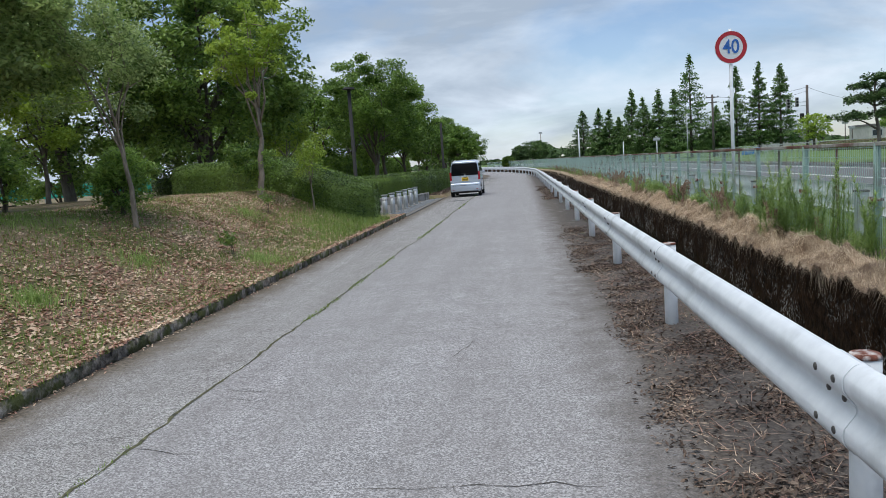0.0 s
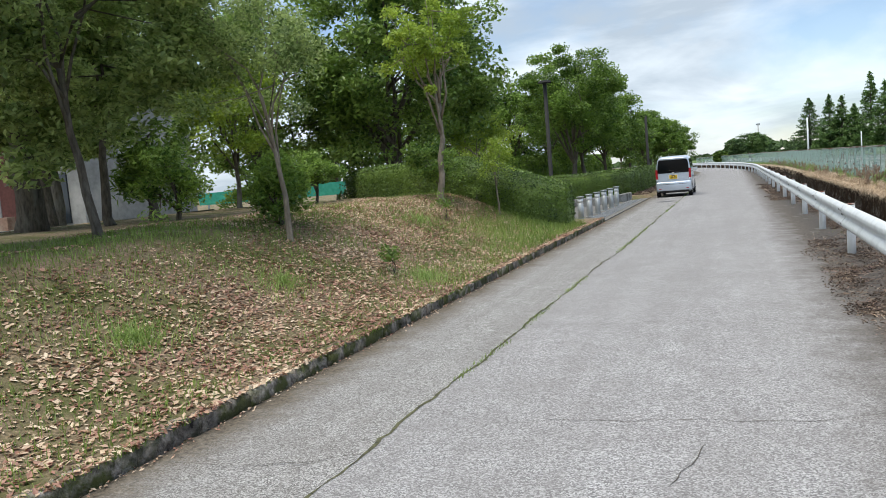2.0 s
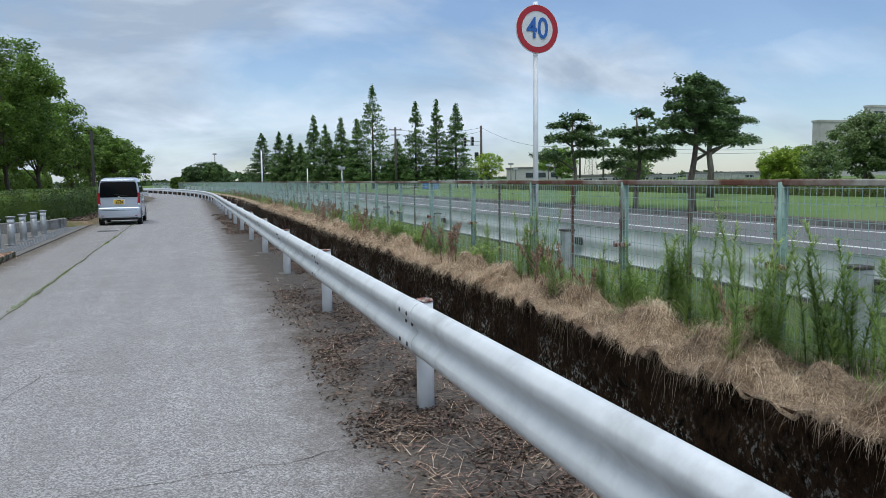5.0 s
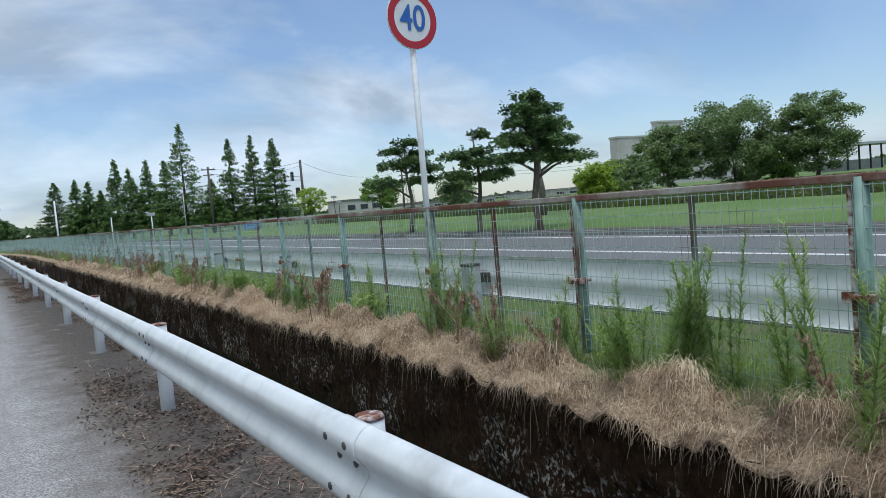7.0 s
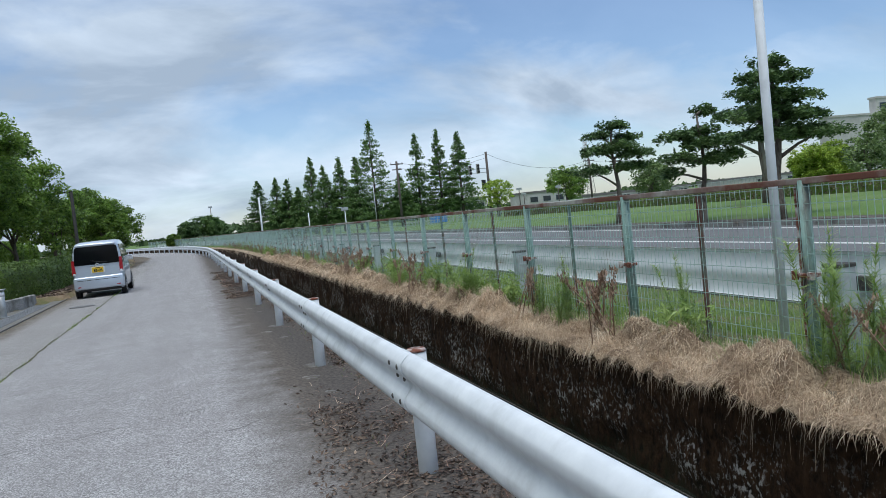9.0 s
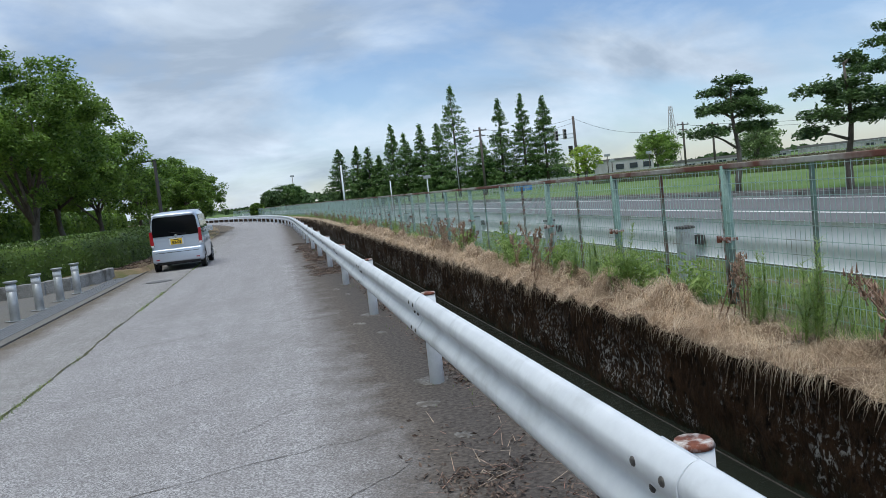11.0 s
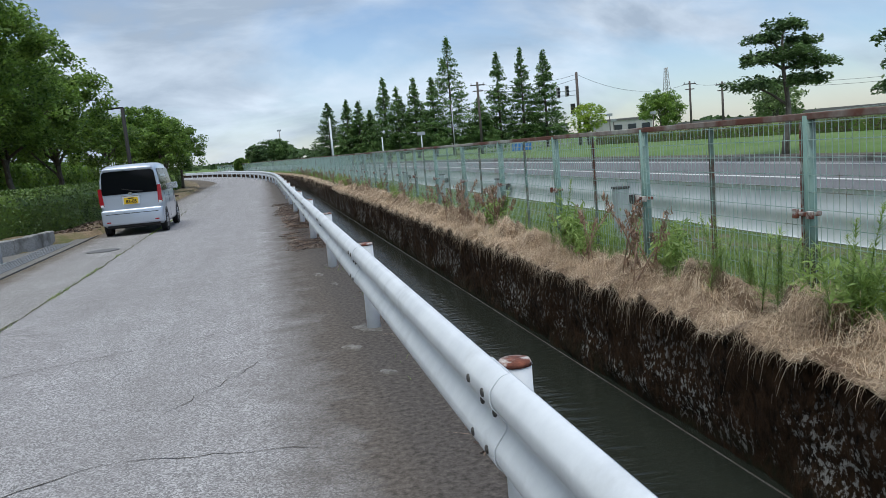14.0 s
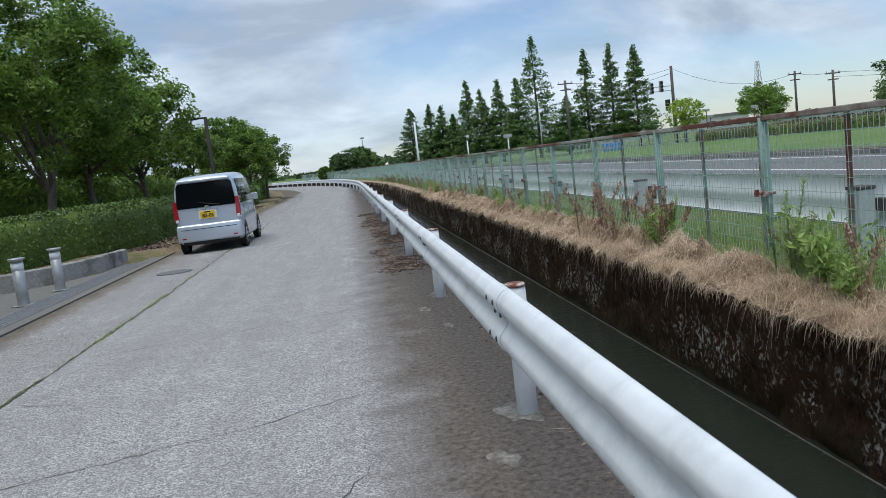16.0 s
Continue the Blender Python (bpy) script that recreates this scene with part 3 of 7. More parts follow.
def leaves_np(centres, size, aspect=0.5, up=0.4, r=rng, droop=0.0, facing=None):
    """One folded rhombic leaf at each centre."""
    n = len(centres)
    size = np.broadcast_to(size, n)[:, None]
    nrm = r.normal(size=(n, 3))
    if facing is None:
        nrm[:, 2] = np.abs(nrm[:, 2]) + up
    else:
        nrm = 0.75 * nrm + facing
    nrm /= np.linalg.norm(nrm, axis=1)[:, None]
    d = r.normal(size=(n, 3))
    d[:, 2] -= droop
    d -= nrm * np.sum(d * nrm, 1)[:, None]
    d /= np.linalg.norm(d, axis=1)[:, None] + 1e-9
    s = np.cross(nrm, d)
    v = np.stack([centres - d * size * 0.5, centres + s * size * aspect * 0.5 + nrm * size * 0.08, centres + d * size * 0.5,
                  centres - s * size * aspect * 0.5 + nrm * size * 0.08], 1).reshape(-1, 3)
    return v, np.arange(4 * n).reshape(-1, 4)


def blades_np(roots, height, lean, width, r=rng, seg=3, curl=0.6, direction=None):
    """Curved tapering blades: grass, straw. direction: the way they lean (n, 2), else at random."""
    n = len(roots)
    height, lean = np.broadcast_to(height, n), np.broadcast_to(lean, n)
    if direction is None:
        a = r.uniform(0, 2 * np.pi, n)
        direction = np.stack([np.cos(a), np.sin(a)], 1)
    side = np.stack([-direction[:, 1], direction[:, 0], np.zeros(n)], 1)
    pts = []
    for k in range(seg + 1):
        f = k / seg
        p = np.array(roots, float)
        p[:, :2] += direction * (lean * (f ** (1 + curl)))[:, None]
        p[:, 2] += height * f
        w = width * (1 - 0.85 * f) * 0.5
        pts.append(np.stack([p - side * w, p + side * w], 1))
    v = np.stack(pts, 1).reshape(n, -1, 3)
    m = v.shape[1]
    q = np.array([[2 * k, 2 * k + 1, 2 * k + 3, 2 * k + 2] for k in range(seg)])
    faces = (np.arange(n)[:, None, None] * m + q[None]).reshape(-1, 4)
    return v.reshape(-1, 3), faces


def step(a, b, x):
    t = np.clip((np.asarray(x, float) - a) / (b - a), 0, 1)
    return t * t * (3 - 2 * t)


# ---- plan ----
KERB_X, ROAD_R, RAIL_X, CANAL_L, CANAL_R, FENCE_X, WATER_Z = -3.92, 1.655, 1.215, 1.66, 2.86, 3.6, -0.48
FENCE_STEP, FENCE_0 = 2.02, 10.54


def bend(y):
    """How far the whole corridor has swung to the left at y."""
    y = np.asarray(y, float)
    d = np.clip(y - 60, 0, 90)
    return -0.0017 * d * d - 0.306 * np.clip(y - 150, 0, 400)


def seam_x(y):
    """Where the lane's asphalt meets the strip along the kerb."""
    return -2.575 + 0.08 * step(7.0, 9.5, y) + 0.07 * step(12.5, 20.0, y)


def drift(x, y):
    """The canal's far wall stands further back beyond the first stretch."""
    return 0.19 * step(9.5, 16.0, y) * step(1.7, 2.5, x) * (1 - step(2.95, 3.4, x))


def ground_z(x, y):
    """Height of the ground at corridor place x, y (x before the bend)."""
    x, y = np.broadcast_arrays(np.asarray(x, float), np.asarray(y, float))
    u = -4.05 - x
    mound = step(0, 3.6, u) * (1 - step(19.6, 24.6, y - 0.75 * np.clip(u, 0, 20)))
    mound = mound * (1 - 0.25 * step(12, 20, u))
    left = 0.13 + 1.10 * mound + 0.035 * np.sin(x * 1.7 + 0.6 * y) * np.sin(y * 0.9) * step(0, 1, u)
    entrance = step(24.6, 25.0, y) * (1 - step(33.6, 33.9, y - 3.6 * (1 - step(0.2, 1.6, u))))
    left = left * (1 - entrance * (1 - step(16, 20, u))) + 0.005 * entrance
    left = left + 0.12 * step(34.3, 38, y) * step(0.9, 1.8, u)
    left = left + 0.8 * step(45, 150, u)
    right = np.where(x < CANAL_L, -0.008, np.where(x < CANAL_R, -0.9, 0.0))
    bank = 0.30 + 0.10 * step(CANAL_R, 3.5, x) - 0.24 * step(3.8, 4.6, x) + 0.24 * step(15.4, 16.7, x) + 0.06 * step(18, 30, x) + 0.6 * step(34, 60, x)
    right = np.where(x > CANAL_R, bank, right)
    return np.where(x < KERB_X - 0.13, left, np.where(x < 0.60, -0.06, right))


def put(x, y, dz=0.0):
    """A place on the ground of the corridor, in the world."""
    return (float(x + bend(y)), float(y), float(ground_z(x, y)) + dz)


xs = np.unique(np.concatenate([[-1500, -700, -350, -200, -120, -80, -60, -48, -40], np.arange(-34, -4.1, 0.45), [-4.06, -4.051, -3.9, -2, 0, 0.4, 0.595, 0.601, 1.1, 1.4, 1.659, 1.661, 2.1, 2.859, 2.861],
                               np.arange(3.0, 5.0, 0.2), [6.0, 6.12, 10, 15, 15.4], np.arange(15.8, 19, 0.4), [22, 25, 30, 36, 44, 55, 80, 130, 250, 500, 1500]]))
ys = np.unique(np.concatenate([[-300, -120, -60, -30, -15], np.arange(-8, 42, 0.4), np.arange(42, 70, 1.5), np.arange(70, 160, 4), [180, 220, 300, 450, 700, 1500]]))
X, Y = np.meshgrid(xs, ys)
Z = ground_z(X, Y)
verts = np.stack([X + bend(Y) + drift(X, Y), Y, Z], -1).reshape(-1, 3)
nx = len(xs)
i = (np.arange(len(ys) - 1)[:, None] * nx + np.arange(nx - 1)[None])
quads = np.stack([i, i + 1, i + nx + 1, i + nx], -1).reshape(-1, 4)
mid = np.broadcast_to(((xs[1:] + xs[:-1]) / 2)[None], i.shape).ravel()
which = np.where(mid < KERB_X, 0, np.where(mid < CANAL_R, 1, np.where(mid < 3.25, 2, np.where(mid < 6.1, 4, 3))))
ground = thing("ground", "uneven ground of leaf litter, soil and grass around the roads", "ground", kind="structure",
               data=mesh_np("ground", verts, quads, ["litter", "strip", "soil", "lawn", "verge"], which, smooth=True))


def ribbon(name, x0, x1, z, mat, y0=-40, y1=420, thick=0.05, cols=2, label="", category="", kind="structure", steps=None, edge=None, left=None):
    """A slab between two corridor offsets, with thickness, following the bend."""
    yy = steps if steps is not None else np.unique(np.concatenate([np.arange(y0, 60, 4.0), np.arange(60, min(y1, 160), 4.0), np.arange(160, y1 + 1, 30.0), [y1]]))
    yy = yy[(yy >= y0) & (yy <= y1)]
    far = [edge(y) if edge else x1 for y in yy]
    near = [float(left(y)) if left else x0 for y in yy]
    v = np.array([[(px + bend(y) + float(drift(px, y)), y, pz) for px, pz in ((a, z - thick), (a, z), (e, z), (e, z - thick))] for y, a, e in zip(yy, near, far)]).reshape(-1, 3)
    k = np.arange(len(yy) - 1)[:, None] * 4
    q = np.concatenate([k + np.array([[a, a + 1, a + 5, a + 4]]) for a in range(3)])
    ends = np.array([[0, 1, 2, 3], [len(v) - 1, len(v) - 2, len(v) - 3, len(v) - 4]])
    return tagged(new(name, mesh_np(name, v, np.vstack([q, ends]), [mat])), label, category, kind=kind)




road = ribbon("road", -2.52, ROAD_R, 0.0, "asphalt", left=seam_x, steps=np.concatenate([np.arange(-40, 10, 4.0), np.arange(10, 24, 1.0), np.arange(24, 160, 4.0), np.arange(160, 421, 30.0)]), label="pale worn asphalt lane with fine cracks and a soil-covered edge", category="road")
apron = ribbon("pavement", KERB_X, -2.3, -0.006, "apron", label="worn asphalt strip along the kerb", category="pavement")
highway = ribbon("road_highway", 6.1, 15.4, 0.2, "highway", label="dark asphalt main road beyond the fence", category="road")
far_kerb = ribbon("kerb_far", 15.40, 15.58, 0.33, "kerb_pale", thick=0.2, label="pale concrete kerb on the far side of the main road", category="kerb")
far_verge = ribbon("pavement_far", 15.585, 16.5, 0.345, "strip", thick=0.25, label="dark narrow strip between the kerb and the lawn", category="verge")
for a, b in ((11.3, 11.46), (14.6, 14.75)):
    ob = ribbon("lane_line", a, b, 0.206, "line_paint", thick=0.004)
    ob.parent = highway
scum = ribbon("trim_waterline", CANAL_R - 0.128, CANAL_R - 0.118, WATER_Z + 0.004, "strip", y1=120, thick=0.004, steps=np.arange(-40, 120, 0.5), label="pale line of floating scum along the wall", category="scum")
water = ribbon("water", CANAL_L + 0.01, CANAL_R - 0.01, WATER_Z, "water", thick=0.05, steps=np.concatenate([np.arange(-40, 60, 1.0), np.arange(60, 160, 4.0), np.arange(160, 421, 30.0)]), label="dark still water in the narrow canal", category="water")


def canal_wall(name, x, z1, away, label):
    """A rough mossy wall: an uneven face along the canal, 0.25 m thick."""
    yy = np.concatenate([np.arange(-12, 0, 0.5), np.arange(0, 40, 0.07), np.arange(40, 150, 1.2), np.arange(150, 400, 20)])
    zz = np.linspace(-0.7, z1, 16)
    Yg, Zg = np.meshgrid(yy, zz)
    rough = np.array([noise.fractal(Vector((x, a * 2.2, b * 3.2)), 0.7, 2.1, 6) for a, b in zip(Yg.ravel(), Zg.ravel())]).reshape(Yg.shape)
    face = np.stack([x + bend(Yg) + drift(np.full_like(Yg, x), Yg) + 0.045 * rough, Yg, Zg], -1)
    top = np.stack([x + bend(yy) + drift(np.full_like(yy, x), yy) + away * 0.25, yy, np.full(len(yy), z1)], -1)
    v = np.vstack([face.reshape(-1, 3), top])
    n = len(yy)
    k = np.arange(16)[:, None] * n + np.arange(n - 1)[None]
    q = np.stack([k, k + 1, k + n + 1, k + n], -1).reshape(-1, 4)
    return tagged(new(name, mesh_np(name, v, q, ["canal"], smooth=True)), label, "canal wall", kind="structure")


canal_wall("wall_canal_far", CANAL_R - 0.07, 0.29, 1, "dark damp mossy canal wall with pale lichen")
canal_wall("wall_canal_near", CANAL_L + 0.06, -0.015, -1, "dark damp canal wall beside the guardrail")

# ---- guardrails ----


def beam_mesh(name, length, mat, tall=0.32, deep=1.0):
    """One W-beam length along y, front towards -x, top at z 0, 0.35 high, with a rolled steel thickness."""
    prof = [(0.0, 0.004), (-0.022, 0.0), (-0.040, -0.010), (-0.066, -0.036), (-0.074, -0.052), (-0.074, -0.080), (-0.068, -0.098), (-0.034, -0.136), (-0.024, -0.150),
            (-0.024, -0.170), (-0.034, -0.184), (-0.068, -0.222), (-0.074, -0.240), (-0.074, -0.268), (-0.066, -0.284), (-0.040, -0.310), (-0.022, -0.320), (0.0, -0.324)]
    prof = np.array([(a * deep, b * tall / 0.32) for a, b in prof])
    # rounded bends by corner cutting
    for _ in range(1):
        cut = np.empty((2 * len(prof) - 2, 2))
        cut[0::2], cut[1::2] = 0.75 * prof[:-1] + 0.25 * prof[1:], 0.25 * prof[:-1] + 0.75 * prof[1:]
        prof = np.vstack([prof[:1], cut, prof[-1:]])
    p = prof
    back = p[::-1] + np.array([0.005, 0.0])
    ring = np.vstack([p, back])
    n = len(ring)
    v = np.vstack([np.column_stack([ring[:, 0], np.full(n, y), ring[:, 1]]) for y in (0, length)])
    k = np.arange(n)
    q = np.stack([k, (k + 1) % n, (k + 1) % n + n, k + n], -1)
    half = len(p)
    e = np.array([[a, a + 1, n - 2 - a, n - 1 - a] for a in range(half - 1)])
    ends = np.vstack([e[:, ::-1] + 2 * n, e + 3 * n])
    me = mesh_np(name, np.vstack([v, v]), np.vstack([q, ends]), [mat], smooth=True)
    flat = np.ones(len(me.polygons), bool)
    flat[len(q):] = False
    me.polygons.foreach_set("use_smooth", flat)
    return me


def post_mesh(name, radius, z0, z1, mat):
    p = [(0, 0, z0), (0, 0, z1)]
    return tubes_mesh(name, [(p, [radius, radius])], mat, 16)


def bolt_mesh(name, mat="bolt"):
    bm = bmesh.new()
    bmesh.ops.create_uvsphere(bm, u_segments=8, v_segments=5, radius=0.017, matrix=Matrix.Diagonal((0.5, 1, 1, 1)))
    return bm_mesh(name, bm, mat, True)


def cap_mesh(name, mat):
    bm = bmesh.new()
    bmesh.ops.create_cone(bm, segments=16, radius1=0.0635, radius2=0.055, depth=0.018, cap_ends=True)
    return bm_mesh(name, bm, mat, True)


beam4, beam_grey = beam_mesh("beam", 4.22, "white_steel", 0.355), beam_mesh("beam_grey", 4.43, "grey_steel", 0.39, 0.3)
post_white, post_grey = post_mesh("post", 0.06, -0.3, 0.735, "white_steel"), post_mesh("post_grey", 0.07, -0.2, 0.68, "grey_steel")
bolt_me, cap_me = bolt_mesh("bolt"), cap_mesh("cap", "rust")
rail = thing("guardrail", "white painted steel W-beam guardrail on round posts", "guardrail", pose(0, 0, 0))
RAIL_TOP = 0.745
for k in range(-4, 34):
    y = 11.205 + 4 * k
    x = RAIL_X + float(bend(y))
    turn = math.degrees(math.atan2(float(bend(y + 4) - bend(y)), 4.0))
    part("post", post_white, "", rail, m=pose(x, y, 0))
    part("post_cap", cap_me, "", rail, "rust-stained red cap", pose(x, y, 0.743))
    # lengths lap over the next one at each post
    part("beam", beam4, "", rail, m=pose(x - 0.069, y - 0.14, RAIL_TOP, 0, 0, -turn - 0.095))
    if k < 12:
        for dy, dz in ((-0.06, -0.074), (0.12, -0.074), (-0.085, -0.144), (0.065, -0.144), (-0.06, -0.280), (0.12, -0.280)):
            dx = 0.073 if dz != -0.144 else 0.042
            part("bolt", bolt_me, "", rail, m=pose(x - 0.070 - dx, y + dy, RAIL_TOP + dz))

rail2 = thing("guardrail", "dull grey steel guardrail along the main road", "guardrail", pose(0, 0, 0))
G2 = [6.1, 10.55, 15.03, 20.5, 24.55, 29.0] + [33.4 + 4.4 * k for k in range(24)]
for k, y in enumerate(G2):
    x = 4.35 + float(bend(y))
    nxt = G2[k + 1] if k + 1 < len(G2) else y + 4.4
    turn = math.degrees(math.atan2(float(bend(nxt) - bend(y)), nxt - y))
    b = part("beam", beam_grey, "", rail2, m=pose(x + 0.07, nxt + 0.02, 0.965, 0, 0, 180 - turn) @ Matrix.Diagonal((1, (nxt - y + 0.04) / 4.43, 1, 1)))
    bm = bmesh.new()
    box(bm, -0.07, 0.07, -0.075, 0.075, -0.15, 0.885, 0.012)
    post2 = part("post", bm, "dull_post", rail2, m=pose(x - 0.06, y, 0))
    bm = bmesh.new()
    box(bm, -0.076, 0.076, -0.081, 0.081, 0.872, 0.90, 0.008)
    part("cap", bm, "bolt", post2, "dark rusty cap")
    bm = bmesh.new()
    box(bm, 0.072, 0.13, -0.17, -0.05, 0.70, 0.80, 0.008)
    part("bracket", bm, "bolt", post2, "dark steel bracket")

# worn mortar patches at the feet of the posts
for k in range(2, 6):
    for q in range(3):
        rr = np.random.default_rng(30 + 5 * k + q)
        y = 11.205 + 4 * k + (0.0, -0.75, -1.5)[q] + rr.uniform(-0.2, 0.2)
        x = RAIL_X + (-0.05, -0.22, -0.12)[q] + rr.uniform(-0.05, 0.05)
        size = (0.115, 0.07, 0.05)[q]
        a = np.linspace(0, 2 * np.pi, 26, endpoint=False)
        rad = size * (1 + 0.25 * np.sin(2 * a + k) + 0.15 * np.sin(5 * a + q) + rr.normal(0, 0.07, 26))
        edge = np.column_stack([np.cos(a) * rad, np.sin(a) * rad * 1.5, np.full(26, 0.002)])
        v = np.vstack([edge, edge * [0.8, 0.8, 1] + [0, 0, 0.006], [[0, 0, 0.009]]])
        j = np.arange(26)
        jn = (j + 1) % 26
        fs = [np.stack([j, jn, jn + 26, j + 26], -1), np.stack([j + 26, jn + 26, np.full(26, 52)], -1)]
        part("mortar_patch", mesh_np("mortar_patch", v, fs, ["mortar"], smooth=True), "", road, "pale worn mortar patch", pose(x, y, 0))

# ---- fence ----
fence = thing("fence", "rusting green steel mesh fence along the canal bank", "fence", pose(0, 0, 0))


def panel_mesh():
    items = []
    half = FENCE_STEP / 2
    for y in np.arange(0.03, FENCE_STEP, 0.0505):
        items.append(tube_np([(0, y, 0.04), (0, y, 1.10)], [0.0024] * 2, 3, False))
    for z in np.arange(0.06, 1.10, 0.103):
        items.append(tube_np([(0.005, 0, z), (0.005, FENCE_STEP, z)], [0.0028] * 2, 3, False))
    v, f = join_np(items)
    return mesh_np("panel", v, f, ["wire"])


panel_me = panel_mesh()
wire_v = tubes_mesh("wire", [([(0, 0, 0.04), (0, 0, 1.10)], [0.0024] * 2)], "wire", 3, False)
wire_h = tubes_mesh("wire", [([(0, 0, 0), (0, FENCE_STEP, 0)], [0.0028] * 2)], "wire", 3, False)
bm = bmesh.new()
box(bm, -0.015, 0.015, 0.046, 0.068, -0.1, 1.10)
stile_me = bm_mesh("stile", bm, "rust")
thick_me = tubes_mesh("post", [([(0, 0, -0.3), (0, 0, 1.13)], [0.036, 0.036])], "green_post", 12)
bm = bmesh.new()
box(bm, -0.012, 0.012, -0.014, 0.014, -0.2, 1.10)
thin_me = bm_mesh("thin_post", bm, "rusty_bar")
bm = bmesh.new()
box(bm, -0.03, 0.03, 0, FENCE_STEP, 1.105, 1.145, 0.006)
toprail_me = bm_mesh("top_rail", bm, "top_rail")
bm = bmesh.new()
box(bm, -0.046, 0.046, -0.042, 0.07, 0.53, 0.556, 0.006)
box(bm, -0.06, -0.036, 0.055, 0.095, 0.515, 0.572, 0.004)
box(bm, -0.06, -0.036, -0.075, -0.03, 0.520, 0.566, 0.004)
clamp_me = bm_mesh("clamp", bm, "rust")
for k in range(-10, 62):
    y = FENCE_0 + FENCE_STEP * k
    x = FENCE_X + float(bend(y))
    turn = -math.degrees(math.atan2(float(bend(y + 2) - bend(y)), 2.0))
    m = pose(x, y, 0.38, 0, 0, turn)
    part("post", thick_me, "", fence, m=m)
    if 0 <= k < 6:
        for w in np.arange(0.03, FENCE_STEP, 0.0505):
            part("wire", wire_v, "", fence, m=pose(x - 0.03, y + w, 0.38))
        for w in np.arange(0.06, 1.10, 0.103):
            part("wire", wire_h, "", fence, m=pose(x - 0.025, y, 0.38 + w))
    else:
        tagged(part("panel", panel_me, "", fence, m=pose(x - 0.03, y, 0.38, 0, 0, turn)), kind="stuff")
    part("stile", stile_me, "", fence, m=m)
    part("top_rail", toprail_me, "", fence, m=m)
    part("thin_post", thin_me, "", fence, m=m @ pose(-0.01, FENCE_STEP / 2, 0))
    if k < 25:
        part("clamp", clamp_me, "", fence, m=m)

# ---- speed sign ----
sign = thing("road_sign", "round 40 speed limit sign with red ring on a white pole", "road sign", pose(3.93, 15.2, 0.3))
part("pole", tubes_mesh("pole", [([(0, 0, -0.3), (0, 0, 3.45)], [0.032, 0.032])], "white_steel", 16), "", sign)


def disc(name, r0, r1, y, thick, mat, seg=48):
    """A flat ring or disc facing -y."""
    a = np.linspace(0, 2 * np.pi, seg, endpoint=False)
    rings = []
    for r, yy in ((max(r0, 0.0005), y), (r1, y), (r1, y + thick), (max(r0, 0.0005), y + thick)):
        rings.append(np.column_stack([r * np.cos(a), np.full(seg, yy), r * np.sin(a)]))
    v = np.vstack(rings)
    j = np.arange(seg)
    k = (j + 1) % seg
    q = np.vstack([np.stack([o * seg + j, o * seg + k, ((o + 1) % 4) * seg + k, ((o + 1) % 4) * seg + j], -1) for o in range(4)])
    return mesh_np(name, v, q, [mat])


SIGN_TURN = 4.0
face = pose(0, -0.05, 3.11, 0, 0, SIGN_TURN)
part("plate", disc("plate", 0, 0.30, 0, 0.012, "sign_white"), "", sign, "white sign plate", face)
part("ring", disc("ring", 0.220, 0.292, -0.004, 0.004, "sign_red"), "", sign, "red ring", face)


def text_mesh(name, body, size, mat, thick=0.0015, bold=0.0, sx=1.0):
    cu = bpy.data.curves.new(name, "FONT")
    cu.body, cu.size, cu.align_x, cu.align_y, cu.extrude, cu.offset = body, size, "CENTER", "CENTER", thick, bold
    tmp = bpy.data.objects.new(name, cu)
    scene.collection.objects.link(tmp)
    bpy.context.view_layer.update()
    me = bpy.data.meshes.new_from_object(tmp.evaluated_get(bpy.context.evaluated_depsgraph_get()))
    bpy.data.objects.remove(tmp)
    bpy.data.curves.remove(cu)
    me.transform(Matrix.Diagonal((sx, 1, 1, 1)))
    me.materials.clear()
    me.materials.append(M[mat])
    return me


part("numerals", text_mesh("numerals", "40", 0.36, "sign_blue", bold=0.004, sx=0.86), "", sign, "blue number 40", face @ pose(0, -0.006, 0, 90))

# ---- kerbs ----
kerb = tagged(new("kerb"), "low dark soil-stained stone kerb", "kerb", kind="structure")


def kerb_stone(seed, length=0.6, w=0.13, h=0.17, wob=0.016):
    r = np.random.default_rng(seed)
    bm = bmesh.new()
    box(bm, -w / 2, w / 2, 0.006, length - 0.006, -0.06, h - 0.06)
    bmesh.ops.subdivide_edges(bm, edges=[e for e in bm.edges if abs(e.verts[0].co.y - e.verts[1].co.y) > 0.1], cuts=3)
    for v in bm.verts:
        v.co += Vector(r.normal(0, wob, 3)) * (1 if v.co.z > 0 else 0.3)
    bmesh.ops.bevel(bm, geom=[e for e in bm.edges if e.verts[0].co.z > 0.04 and e.verts[1].co.z > 0.04], offset=0.02, segments=1, affect="EDGES")
    return bm


kerb_mes = [bm_mesh("kerb_stone", kerb_stone(s), "kerb", True) for s in range(6)]
for k in range(51):
    y = -5.9 + 0.6 * k
    part("kerb_stone", kerb_mes[k % 6], "", kerb, m=pose(KERB_X - 0.075, y, 0.005))
for k in range(60):
    y = 38.2 + 0.6 * k
    part("kerb_stone", kerb_mes[k % 6], "", kerb, m=pose(KERB_X - 0.18 + float(bend(y)), y, 0.005))
entry_kerb = tagged(new("kerb_entrance"), "pale concrete kerb blocks curving into the park entrance", "kerb", kind="structure")
pale_mes = [bm_mesh("kerb_block", kerb_stone(20 + s, 0.6, 0.17, 0.34, 0.004), "kerb_pale", False) for s in range(3)]
